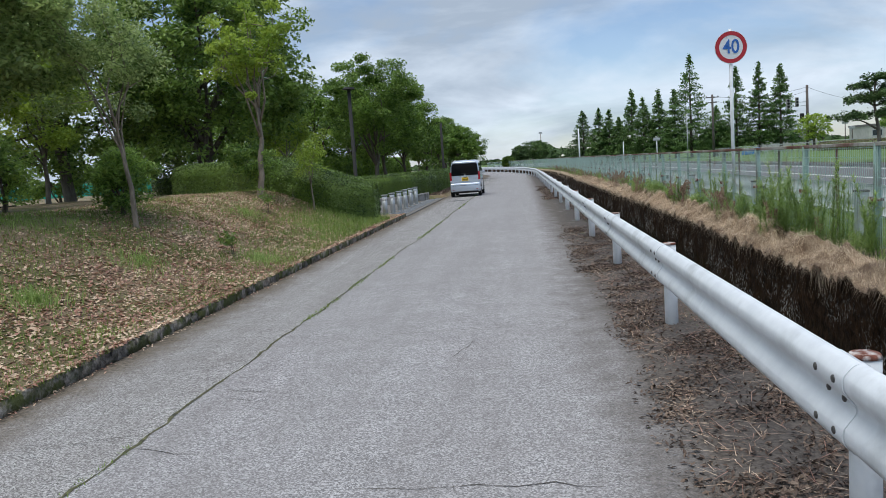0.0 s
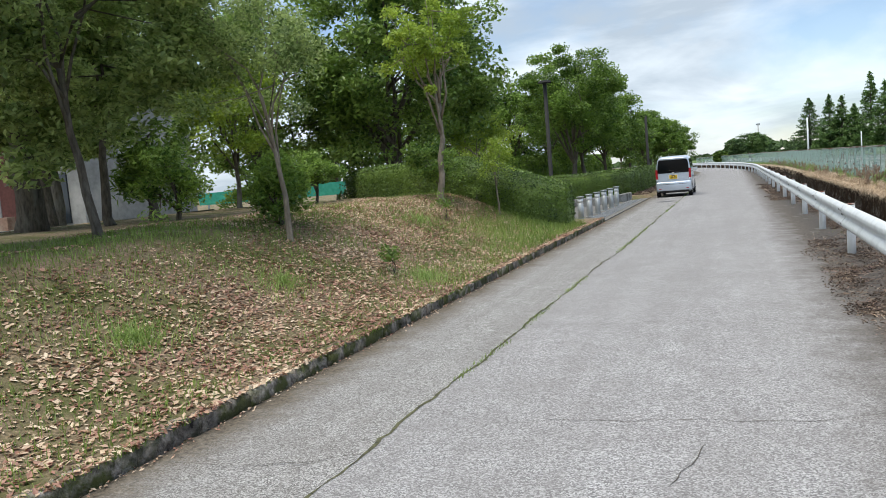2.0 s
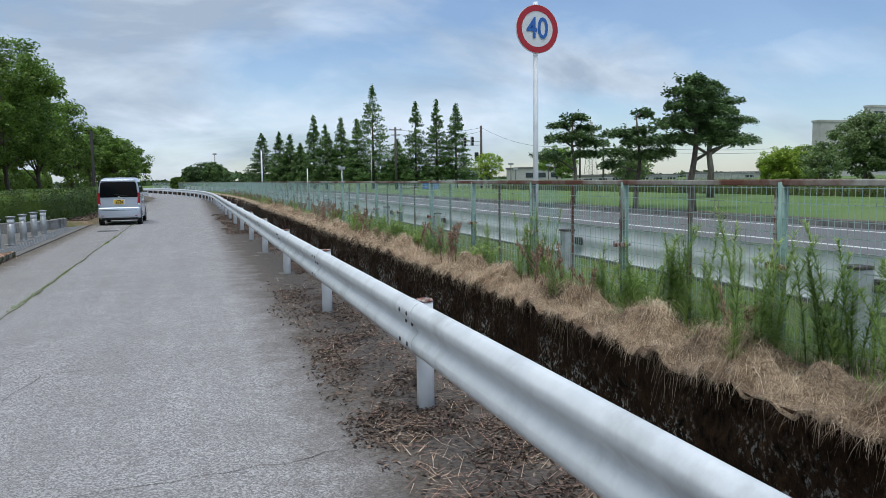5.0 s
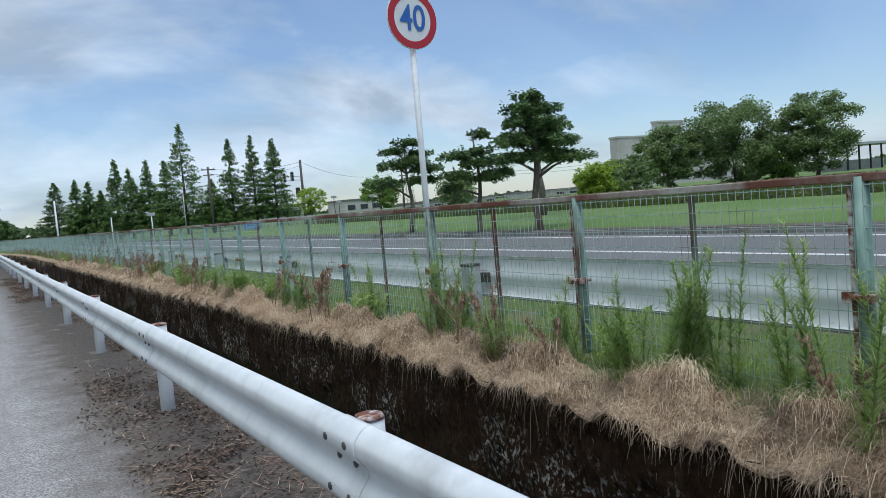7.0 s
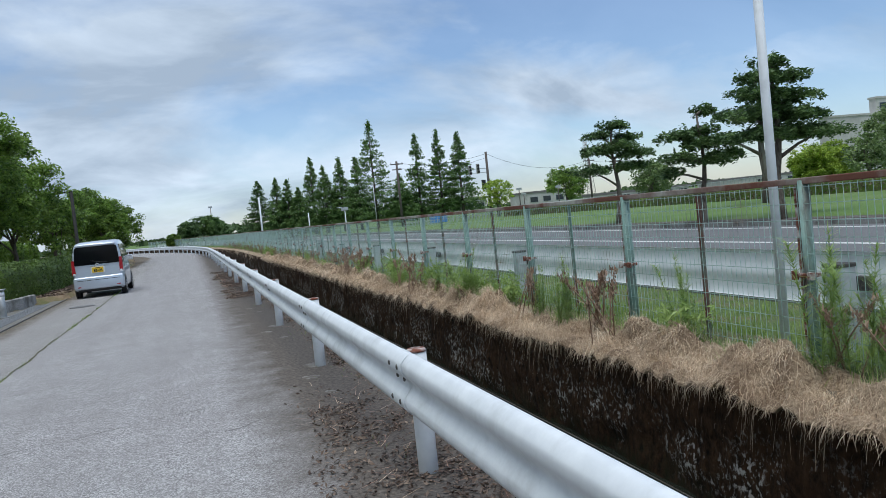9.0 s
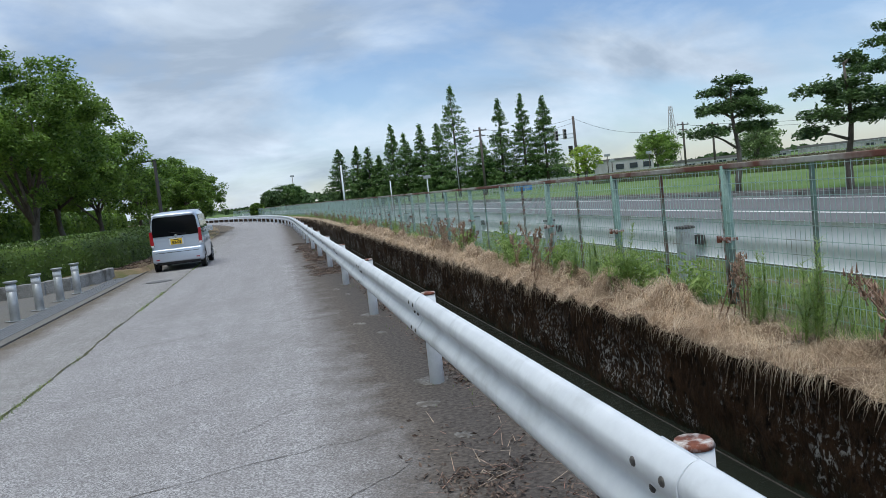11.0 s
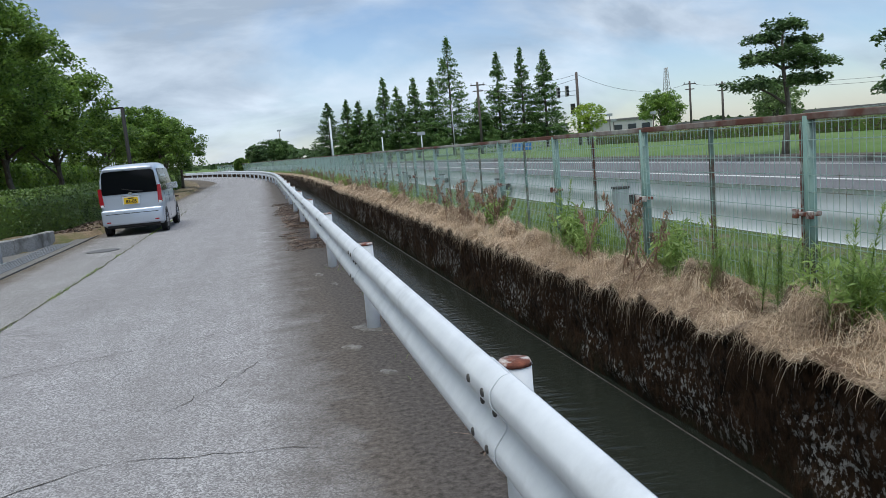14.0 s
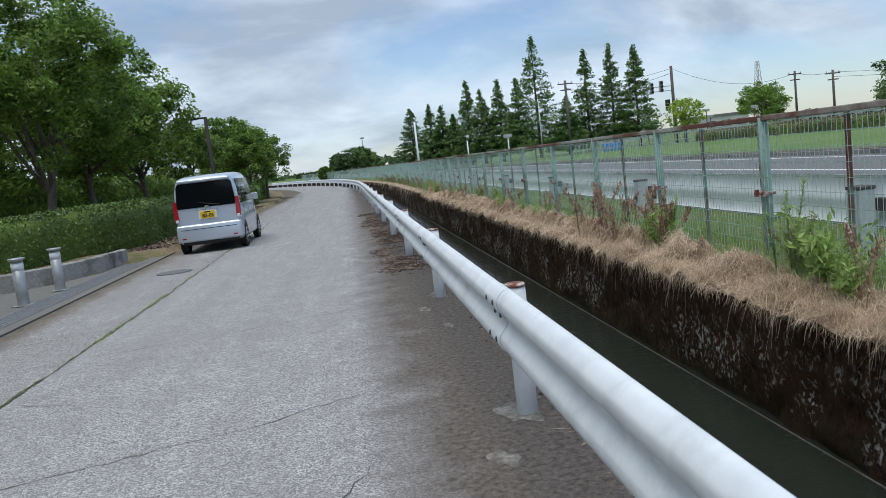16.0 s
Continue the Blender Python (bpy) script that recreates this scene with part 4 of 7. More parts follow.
route = [(-11.0, 33.2), (-8.0, 33.25), (-6.2, 33.4), (-5.4, 33.9), (-4.95, 34.8), (-4.75, 35.9)]


def along(route, gap):
    """Points every gap metres along a polyline, with the heading in degrees from +y."""
    out, carry = [], 0.0
    for (xa, ya), (xb, yb) in zip(route, route[1:]):
        d = math.hypot(xb - xa, yb - ya)
        s = carry
        while s < d:
            f = s / d
            out.append((xa + f * (xb - xa), ya + f * (yb - ya), -math.degrees(math.atan2(xb - xa, yb - ya))))
            s += gap
        carry = s - d
    return out


for k, (x, y, h) in enumerate(along(route, 0.6)):
    part("kerb_block", pale_mes[k % 3], "", entry_kerb, m=pose(x, y, 0.06, 0, 0, h))
paving = tagged(new("pavement_entrance", None), "grey paved park entrance behind the bollards", "pavement", kind="structure")
slab_v = np.array([(-16, 24.9), (KERB_X - 0.02, 24.9), (KERB_X - 0.02, 38.0), (-4.5, 37.4), (-4.75, 35.9), (-5.4, 33.9), (-6.2, 33.4), (-16, 33.2)])
bm = bmesh.new()
f = bm.faces.new([bm.verts.new((x, y, 0.012)) for x, y in slab_v])
ext = bmesh.ops.extrude_face_region(bm, geom=[f])
for v in ext["geom"]:
    if isinstance(v, bmesh.types.BMVert):
        v.co.z -= 0.08
part("slab", bm, "paving", paving)
# drain channel with a slotted steel cover along the entrance
drain = tagged(new("drain_cover"), "long galvanised slotted drain cover in the entrance", "drain", kind="structure")
bm = bmesh.new()
for x in (-4.58, -4.50, -4.42, -4.34, -4.26, -4.18):
    box(bm, x - 0.022, x + 0.022, 25.2, 36.2, 0.0, 0.022)
for y in np.arange(25.2, 36.2, 0.5):
    box(bm, -4.6, -4.16, y, y + 0.03, 0.0, 0.019)
part("grating", bm, "drain_steel", drain)

# ---- parked van ----
van = thing("van", "silver kei van parked against the kerb, seen from behind", "van", pose(-2.84, 36.9, 0))
W, L, H = 0.7375, 3.395, 1.78


def van_body():
    """Body shell: stations along y, each a rounded half-section mirrored."""
    # y, z of sill, z of belt, z of roof, half width at sill, belt, roof
    st = [(0.00, 0.42, 0.98, 1.64, 0.66, 0.700, 0.610), (0.05, 0.30, 0.98, 1.70, 0.710, 0.722, 0.615), (0.16, 0.22, 0.98, 1.735, 0.735, 0.735, 0.615),
          (0.55, 0.20, 0.98, 1.765, 0.7375, 0.7375, 0.625), (1.40, 0.20, 0.97, 1.775, 0.7375, 0.7375, 0.625), (2.10, 0.20, 0.96, 1.755, 0.7375, 0.7375, 0.615),
          (2.45, 0.20, 0.95, 1.67, 0.7375, 0.735, 0.600), (2.75, 0.20, 0.94, 1.32, 0.735, 0.725, 0.620), (2.95, 0.22, 0.90, 1.02, 0.730, 0.700, 0.640),
          (3.22, 0.26, 0.80, 0.92, 0.700, 0.660, 0.580), (3.36, 0.34, 0.66, 0.80, 0.620, 0.590, 0.500), (3.395, 0.42, 0.58, 0.70, 0.540, 0.520, 0.440)]
    rings = []
    for y, zs, zb, zr, ws, wb, wr in st:
        half = [(0, zs), (ws * 0.92, zs), (ws, zs + 0.06), (ws + 0.004, (zs + zb) / 2), (wb, zb), (wb - 0.012, zb + 0.04), ((wb + wr) / 2 + 0.012, (zb + zr) / 2 + 0.05), (wr + 0.015, zr - 0.10),
                (wr - 0.03, zr - 0.035), (wr - 0.12, zr - 0.008), (0, zr)]
        ring = half + [(-a, b) for a, b in half[-2:0:-1]]
        rings.append([(a, y, b) for a, b in ring])
    n = len(rings[0])
    v = np.array(rings).reshape(-1, 3)
    k = np.arange(n)
    q = np.vstack([np.stack([s * n + k, s * n + (k + 1) % n, (s + 1) * n + (k + 1) % n, (s + 1) * n + k], -1) for s in range(len(st) - 1)])
    me = mesh_np("body", v, q, ["car_paint"], smooth=True)
    bm = bmesh.new()
    bm.from_mesh(me)
    bm.verts.ensure_lookup_table()
    bm.faces.new([bm.verts[j] for j in range(n - 1, -1, -1)])
    bm.faces.new([bm.verts[(len(st) - 1) * n + j] for j in range(n)])
    bmesh.ops.recalc_face_normals(bm, faces=bm.faces)
    # wheel arches cut dark: push in the sill around the axles
    bm.to_mesh(me)
    bm.free()
    return me


body = part("body", van_body(), "", van)


def plate_poly(name, pts, thick, mat, axis, parent, label="", bev=0.012):
    """A thin bevelled plate through a list of 3D corners, thickened along axis."""
    bm = bmesh.new()
    f = bm.faces.new([bm.verts.new(p) for p in pts])
    ext = bmesh.ops.extrude_face_region(bm, geom=[f])
    for v in ext["geom"]:
        if isinstance(v, bmesh.types.BMVert):
            v.co += Vector(axis) * thick
    if bev:
        bmesh.ops.bevel(bm, geom=[e for e in bm.edges if abs((e.verts[0].co - e.verts[1].co).normalized().dot(Vector(axis).normalized())) > 0.9], offset=bev * 2, segments=3, affect="EDGES")
    return part(name, bm, mat, parent, label)


# tailgate: window, lamps, plate, bumper, handle trim
plate_poly("rear_window", [(-0.665, -0.014, 1.03), (0.665, -0.014, 1.03), (0.615, -0.014, 1.55), (0.58, -0.014, 1.60), (-0.58, -0.014, 1.60), (-0.615, -0.014, 1.55)], 0.03, "car_glass", (0, 1, 0), van, "dark tinted rear window")
bm = bmesh.new()
box(bm, -0.585, 0.585, -0.045, 0.14, 1.612, 1.672, 0.02)
part("roof_spoiler", bm, "car_paint", van, smooth=True)
for s in (-1, 1):
    plate_poly("tail_lamp", [(s * 0.63, -0.03, 0.76), (s * 0.735, -0.02, 0.76), (s * 0.738, -0.02, 1.20), (s * 0.655, -0.03, 1.20)], 0.09, "red_lens", (0, 1, 0), van, "tall red tail lamp", 0)
    plate_poly("reversing_lens", [(s * 0.645, -0.036, 0.74), (s * 0.715, -0.028, 0.74), (s * 0.715, -0.028, 0.80), (s * 0.645, -0.036, 0.80)], 0.03, "sign_white", (0, 1, 0), van, "", 0)
    plate_poly("reflector", [(s * 0.52, -0.092, 0.34), (s * 0.66, -0.082, 0.34), (s * 0.66, -0.082, 0.37), (s * 0.52, -0.092, 0.37)], 0.012, "red_lens", (0, 1, 0), van, "", 0)
bm = bmesh.new()
box(bm, -0.725, 0.725, -0.085, 0.22, 0.27, 0.66, 0.05)
part("bumper", bm, "car_paint", van, smooth=True)
bm = bmesh.new()
box(bm, -0.62, 0.62, -0.03, 0.2, 0.215, 0.32, 0.02)
part("lower_bumper", bm, "black", van)
bm = bmesh.new()
box(bm, -0.62, 0.62, -0.089, -0.06, 0.545, 0.560, 0.004)
part("bumper_groove", bm, "black", van)
bm = bmesh.new()
box(bm, -0.20, 0.20, -0.022, 0.0, 0.76, 0.97, 0.008)
part("plate_recess", bm, "sign_white", van)
bm = bmesh.new()
box(bm, -0.165, 0.165, -0.034, -0.018, 0.775, 0.94, 0.006)
plate = part("number_plate", bm, "plate_yellow", van, "yellow number plate")
part("plate_digits", text_mesh("plate_digits", "83-05", 0.115, "black", bold=0.003, sx=0.95), "", plate, m=pose(0.01, -0.037, 0.835, 90))
bm = bmesh.new()
box(bm, -0.07, 0.07, -0.036, -0.034, 0.905, 0.93)
part("plate_upper_writing", bm, "black", plate)
bm = bmesh.new()
box(bm, -0.22, 0.22, -0.03, 0.0, 0.965, 0.99, 0.006)
part("tailgate_trim", bm, "chrome", van)
bm = bmesh.new()
bmesh.ops.create_cone(bm, segments=20, radius1=0.045, radius2=0.04, depth=0.015, cap_ends=True, matrix=pose(0, -0.022, 1.035, 90) @ Matrix.Diagonal((1.3, 0.8, 1, 1)))
part("badge", bm, "chrome", van)
part("wiper", tubes_mesh("wiper", [([(0.30, -0.04, 1.07), (0.1, -0.045, 1.09), (-0.18, -0.03, 1.16)], [0.014, 0.010, 0.007])], "black", 6), "", van, "black rear wiper")
# side glass and doors
for s in (-1, 1):
    for name, y0, y1, ya, yb in (("quarter_window", 0.16, 0.55, 0.22, 0.55), ("rear_door_window", 0.60, 1.35, 0.60, 1.35), ("front_door_window", 1.42, 2.52, 1.42, 2.18)):
        plate_poly(name, [(s * 0.733, y0, 1.03), (s * 0.733, y1, 1.03), (s * 0.655, yb, 1.60), (s * 0.655, ya, 1.60)], 0.012, "car_glass", (s, 0, 0.1), van, "", 0)
    for yy in (0.575, 1.385, 2.50):
        bm = bmesh.new()
        box(bm, s * 0.7385 - 0.003, s * 0.7385 + 0.003, yy - 0.004, yy + 0.004, 0.32, 0.97)
        part("door_gap", bm, "black", van)
    for yy in (0.70, 1.50):
        bm = bmesh.new()
        box(bm, s * 0.75 - 0.014, s * 0.75 + 0.014, yy, yy + 0.19, 0.86, 0.895, 0.006)
        part("door_handle", bm, "car_paint", van)
    bm = bmesh.new()
    box(bm, s * 0.80 - 0.085, s * 0.80 + 0.085, 2.36, 2.44, 1.02, 1.19, 0.03)
    mirror = part("mirror", bm, "car_paint", van, "silver side mirror")
    bm = bmesh.new()
    box(bm, s * 0.80 - 0.07, s * 0.80 + 0.07, 2.352, 2.358, 1.035, 1.17)
    part("mirror_glass", bm, "chrome", mirror)
    for yy in (0.50, 2.96):
        bm = bmesh.new()
        bmesh.ops.create_cone(bm, segments=28, radius1=0.325, radius2=0.325, depth=0.03, cap_ends=True, matrix=pose(s * 0.728, yy, 0.30, 0, 90, 0))
        part("wheel_arch", bm, "black", van)
        wheel = tagged(new("wheel"), "")
        wheel.parent = van
        wheel.matrix_basis = pose(s * 0.672, yy, 0.275)
        a = np.linspace(0, 2 * np.pi, 36, endpoint=False)
        prof = [(0.19, -0.075), (0.262, -0.08), (0.275, -0.055), (0.275, 0.055), (0.262, 0.08), (0.19, 0.075)]
        v = np.vstack([np.column_stack([np.full(36, o), r * np.cos(a), r * np.sin(a)]) for r, o in prof])
        j = np.arange(36)
        q = np.vstack([np.stack([c * 36 + j, c * 36 + (j + 1) % 36, ((c + 1) % 6) * 36 + (j + 1) % 36, ((c + 1) % 6) * 36 + j], -1) for c in range(6)])
        part("tyre", mesh_np("tyre", v, q, ["tyre"], smooth=True), "", wheel)
        bm = bmesh.new()
        bmesh.ops.create_cone(bm, segments=28, radius1=0.19, radius2=0.17, depth=0.05, cap_ends=True, matrix=pose(s * 0.055, 0, 0, 0, 90 * s, 0))
        part("rim", bm, "rim", wheel)
        for w in range(8):
            bm = bmesh.new()
            ang = w * 45
            bmesh.ops.create_cone(bm, segments=10, radius1=0.03, radius2=0.03, depth=0.012, cap_ends=True, matrix=pose(s * 0.082, 0.115 * math.cos(radians(ang)), 0.115 * math.sin(radians(ang)), 0, 90, 0))
            part("rim_hole", bm, "black", wheel)
bm = bmesh.new()
box(bm, -0.6, 0.6, 0.3, 3.0, 0.17, 0.26)
part("underbody", bm, "black", van)
bm = bmesh.new()
box(bm, 0.7380, 0.7400, 2.05, 2.35, 0.50, 0.53)
part("side_lettering", bm, "sign_red", van, "small unreadable writing on the door")

# ---- bollards ----


def bollard():
    ob = thing("bollard", "stainless steel bollard with a wider cap and white band", "bollard", group="bollards across the park entrance")
    part("tube", tubes_mesh("tube", [([(0, 0, -0.1), (0, 0, 0.68)], [0.085, 0.085])], "galv", 20), "", ob)
    part("band", tubes_mesh("band", [([(0, 0, 0.55), (0, 0, 0.66)], [0.088, 0.088])], "sign_white", 20), "", ob, "pale reflective band")
    part("cap", tubes_mesh("cap", [([(0, 0, 0.69), (0, 0, 0.715), (0, 0, 0.735), (0, 0, 0.74)], [0.075, 0.118, 0.118, 0.09])], "galv", 20), "", ob)
    bm = bmesh.new()
    box(bm, -0.13, 0.13, -0.13, 0.13, 0.012, 0.022, 0.003)
    part("base_plate", bm, "galv", ob)
    return ob


b0 = bollard()
b0.matrix_basis = pose(-4.70, 25.2, 0.01)
for k in range(1, 6):
    copy_thing(b0, pose(-4.70, 25.2 + 1.5 * k, 0.01, 0, 0.6 * (k % 3 - 1), 20 * k))

# ---- park lamp ----


def park_lamp(x, y, h, arm=0.0):
    ob = thing("street_lamp", "black park lamp post with a flat round head", "street lamp", pose(x, y, float(ground_z(x, y))))
    part("pole", tubes_mesh("pole", [([(0, 0, -0.2), (0, 0, 1.0), (0, 0, 1.02), (0, 0, h)], [0.12, 0.12, 0.095, 0.085])], "pole_dark", 14), "", ob)
    bm = bmesh.new()
    if arm:
        box(bm, -arm, 0.06, -0.05, 0.05, h - 0.03, h + 0.05, 0.01)
        box(bm, -arm - 0.35, -arm + 0.1, -0.13, 0.13, h - 0.05, h + 0.06, 0.02)
    else:
        bmesh.ops.create_cone(bm, segments=24, radius1=0.32, radius2=0.26, depth=0.09, cap_ends=True, matrix=pose(0, 0, h + 0.1))
        bmesh.ops.create_cone(bm, segments=16, radius1=0.07, radius2=0.16, depth=0.12, cap_ends=True, matrix=pose(0, 0, h + 0.01))
    part("lamp_head", bm, "pole_dark", ob)
    return ob


park_lamp(-8.35, 37.6, 5.3)
park_lamp(-5.9, 57.0, 4.5, 0.5)

# ---- trees ----


def trunk_paths(r, h, fork, trunk_r, lean, crown_c, crown_r, limbs, low=4):
    """A wobbling trunk and limbs that reach into the crown; returns tube paths and limb ends."""
    zs = np.linspace(-0.25, fork, 7)
    wob = np.cumsum(r.normal(0, 0.035 * max(h / 6, 0.5), (7, 2)), 0)
    wob -= wob[1]
    main = np.column_stack([wob[:, 0] + lean[0] * zs / fork, wob[:, 1] + lean[1] * zs / fork, zs])
    rad = trunk_r * np.linspace(1.25, 0.62, 7)
    rad[0] *= 1.25
    paths, ends = [(main, rad)], []
    for k in range(limbs):
        a = 2 * np.pi * (k + r.uniform(-0.3, 0.3)) / limbs
        start = main[r.integers(low, 7)]
        reach = crown_r * r.uniform(0.55, 0.85)
        end = np.array(crown_c) + np.array([np.cos(a) * reach, np.sin(a) * reach, r.uniform(-0.5, 0.65) * crown_r])
        if k == 0:
            end = np.array(crown_c) + np.array([0, 0, crown_r * 0.7])
        f = np.linspace(0, 1, 6)[:, None]
        p = start + (end - start) * f + np.array([0, 0, 1.0]) * (np.sin(f * np.pi) * 0.15 * crown_r)
        p[1:-1] += r.normal(0, 0.05 * crown_r, (4, 3))
        paths.append((p, trunk_r * 0.45 * np.linspace(1, 0.15, 6)))
        ends += [p[3], p[4], p[5]]
        for _ in range(2):
            q0 = p[r.integers(2, 5)]
            q1 = q0 + r.normal(0, 0.27 * crown_r, 3) + np.array([0, 0, 0.15 * crown_r])
            paths.append((np.array([q0, (q0 + q1) / 2 + r.normal(0, 0.05, 3), q1]), trunk_r * np.array([0.22, 0.15, 0.06])))
            ends.append(q1)
    return paths, ends


def crown_np(r, ends, centre, radius, flat, clumps, leaves, size, clump_r, aspect=0.5):
    """Leaves gathered in clumps at limb ends and over the crown's outer part."""
    c = list(ends)
    while len(c) < clumps:
        d = r.normal(size=3)
        d /= np.linalg.norm(d)
        c.append(np.array(centre) + d * np.array([1, 1, flat]) * radius * r.uniform(0.45, 1.0) ** 0.6)
    c = np.array(c)
    w = r.uniform(0.5, 1.5, len(c))
    pick = r.choice(len(c), leaves, p=w / w.sum())
    spread = clump_r * (0.7 + 0.6 * r.random(len(c)))[pick][:, None]
    d = r.normal(size=(leaves, 3))
    d /= np.linalg.norm(d, axis=1)[:, None]
    p = c[pick] + d * spread * (r.random(leaves) ** 0.45)[:, None] * np.array([1, 1, 0.62])
    return leaves_np(p, size * r.uniform(0.7, 1.3, leaves), aspect, 0.5, r, 0.4)


def make_tree(name, label, x, y, h, crown_r, crown_z, trunk_r, leaf, size, leaves, clumps, seed, bark="bark", lean=(0, 0), flat=0.9, limbs=7, clump_r=None, fork=None, category="tree", group="", aspect=0.5, inner=1.0):
    r = np.random.default_rng(seed)
    ob = thing(name, label, category, pose(*put(x, y)), group)
    centre = (lean[0] * 1.1, lean[1] * 1.1, crown_z)
    paths, ends = trunk_paths(r, h, fork or crown_z * 0.8, trunk_r, lean, centre, crown_r * inner, limbs)
    part("trunk", tubes_mesh("trunk", paths, bark, 9), "", ob)
    v, f = crown_np(r, ends, centre, crown_r, flat, clumps, leaves, size, clump_r or crown_r * 0.3, aspect)
    part("crown", mesh_np("crown", v, f, [leaf]), "", ob)
    return ob


PARK = "park trees"
make_tree("tree", "slender evergreen with dull green small leaves on the leafy mound", -8.45, 10.45, 6.5, 2.35, 3.4, 0.058, "leaf_grey", 0.115, 42000, 140, 11, lean=(-0.45, 0.1), group=PARK, limbs=10, clump_r=0.42, flat=0.85, fork=2.3)
make_tree("tree", "large old evergreen tree with a thick dark trunk", -14.6, 14.7, 9.0, 4.4, 5.0, 0.27, "leaf_grey", 0.20, 30000, 130, 12, group=PARK, limbs=10, clump_r=0.75, flat=0.75, fork=3.0)
make_tree("tree", "thin leaning young tree with a pale bare trunk", -6.42, 12.0, 4.2, 1.15, 2.75, 0.042, "leaf_grey", 0.075, 9500, 52, 13, "bark_pale", (-0.20, -0.05), limbs=7, group=PARK, clump_r=0.38, fork=1.55, flat=1.1)
make_tree("tree", "small-leaved evergreen overhanging the mound", -9.9, 7.2, 6.5, 2.9, 3.9, 0.10, "leaf_grey", 0.12, 36000, 130, 15, group=PARK, clump_r=0.55, fork=2.4)
make_tree("tree", "dull green evergreen between the trunks", -12.4, 14.6, 7.6, 2.2, 3.9, 0.09, "leaf_grey", 0.16, 20000, 100, 14, group=PARK, clump_r=0.5, fork=2.2, flat=0.85)
make_tree("tree", "dark evergreen further back in the park", -19.5, 19.5, 8.0, 3.0, 4.6, 0.2, "leaf_grey", 0.24, 12000, 80, 122, group=PARK, clump_r=0.7, fork=2.6)
make_tree("tree", "dark evergreen further back in the park", -23.0, 23.0, 8.6, 3.2, 5.0, 0.2, "leaf_dark", 0.26, 12000, 80, 123, group=PARK, clump_r=0.7, fork=2.8)
make_tree("tree", "broad dark green tree with a dense crown", -12.2, 28.0, 10.2, 4.0, 6.0, 0.24, "leaf_dark", 0.20, 46000, 200, 16, lean=(0.3, 0), group=PARK, limbs=12, clump_r=0.8, flat=1.0, fork=2.4)
make_tree("tree", "dense dark evergreen beside the broad tree", -16.5, 26.5, 8.6, 3.4, 5.2, 0.22, "leaf_dark", 0.19, 18000, 90, 17, group=PARK, clump_r=0.8)
make_tree("tree", "young tree with bright yellow-green leaves and several pale stems", -6.75, 19.0, 6.0, 1.3, 3.9, 0.07, "leaf_light", 0.10, 6200, 52, 18, "bark_pale", limbs=11, group=PARK, clump_r=0.24, fork=2.3, flat=1.35)
make_tree("tree", "light green young tree beside the trimmed hedge", -9.6, 30.5, 5.2, 1.9, 3.0, 0.06, "leaf_light", 0.12, 7000, 46, 19, "bark_pale", group=PARK, clump_r=0.42)
make_tree("tree", "light green young tree near the park entrance", -12.5, 38.0, 5.6, 2.1, 3.2, 0.07, "leaf_light", 0.14, 7000, 46, 119, "bark_pale", group=PARK, clump_r=0.5)
make_tree("tree", "small bright green tree in the open park", -14.5, 22.0, 5.2, 1.7, 3.0, 0.07, "leaf_light", 0.13, 8000, 60, 120, group=PARK, clump_r=0.42, fork=1.8)
make_tree("tree", "small bright green tree in the open park", -18.6, 29.0, 5.2, 2.2, 2.8, 0.08, "leaf", 0.18, 7000, 60, 124, group=PARK, clump_r=0.5, fork=1.6)
make_tree("sapling", "thin sapling with sparse light leaves in the grass", -5.75, 20.3, 2.3, 0.55, 1.45, 0.022, "leaf_light", 0.07, 1500, 26, 20, "bark_pale", group=PARK, clump_r=0.22, limbs=6, category="sapling")
make_tree("shrub", "low leafy green shrub at the foot of the young tree", -7.0, 19.6, 1.6, 0.75, 0.85, 0.03, "leaf", 0.085, 3600, 40, 121, clump_r=0.26, flat=0.8, fork=0.4, category="shrub")
make_tree("shrub", "round glossy dark green shrub beside the thin trunk", -7.0, 12.75, 1.35, 0.45, 0.60, 0.05, "leaf", 0.10, 5200, 70, 21, clump_r=0.22, flat=1.15, fork=0.3, category="shrub", aspect=0.36)
make_tree("shrub", "spiky broad-leaved low tree under the evergreens", -12.9, 16.5, 2.0, 0.85, 1.25, 0.12, "leaf", 0.26, 2400, 44, 22, clump_r=0.36, fork=0.7, category="shrub", aspect=0.22)
make_tree("shrub", "bushy light green shrub in the park", -11.5, 21.5, 1.6, 0.8, 0.8, 0.05, "leaf", 0.11, 4200, 40, 23, clump_r=0.32, fork=0.4, category="shrub")
make_tree("shrub", "dark clipped shrub at the foot of the trees", -9.9, 25.6, 1.8, 1.1, 0.7, 0.06, "leaf_hedge", 0.08, 12000, 70, 24, clump_r=0.42, fork=0.4, category="shrub", flat=0.7)
make_tree("shrub", "dark shrub filling the gap under the trees", -13.4, 29.5, 2.2, 1.6, 0.9, 0.06, "leaf_hedge", 0.10, 12000, 60, 25, clump_r=0.55, fork=0.4, category="shrub", flat=0.7)
make_tree("shrub", "leafy green shrub under the slender evergreen", -10.6, 14.6, 1.7, 0.75, 0.8, 0.06, "leaf", 0.11, 3600, 44, 26, clump_r=0.32, fork=0.4, category="shrub", aspect=0.4)
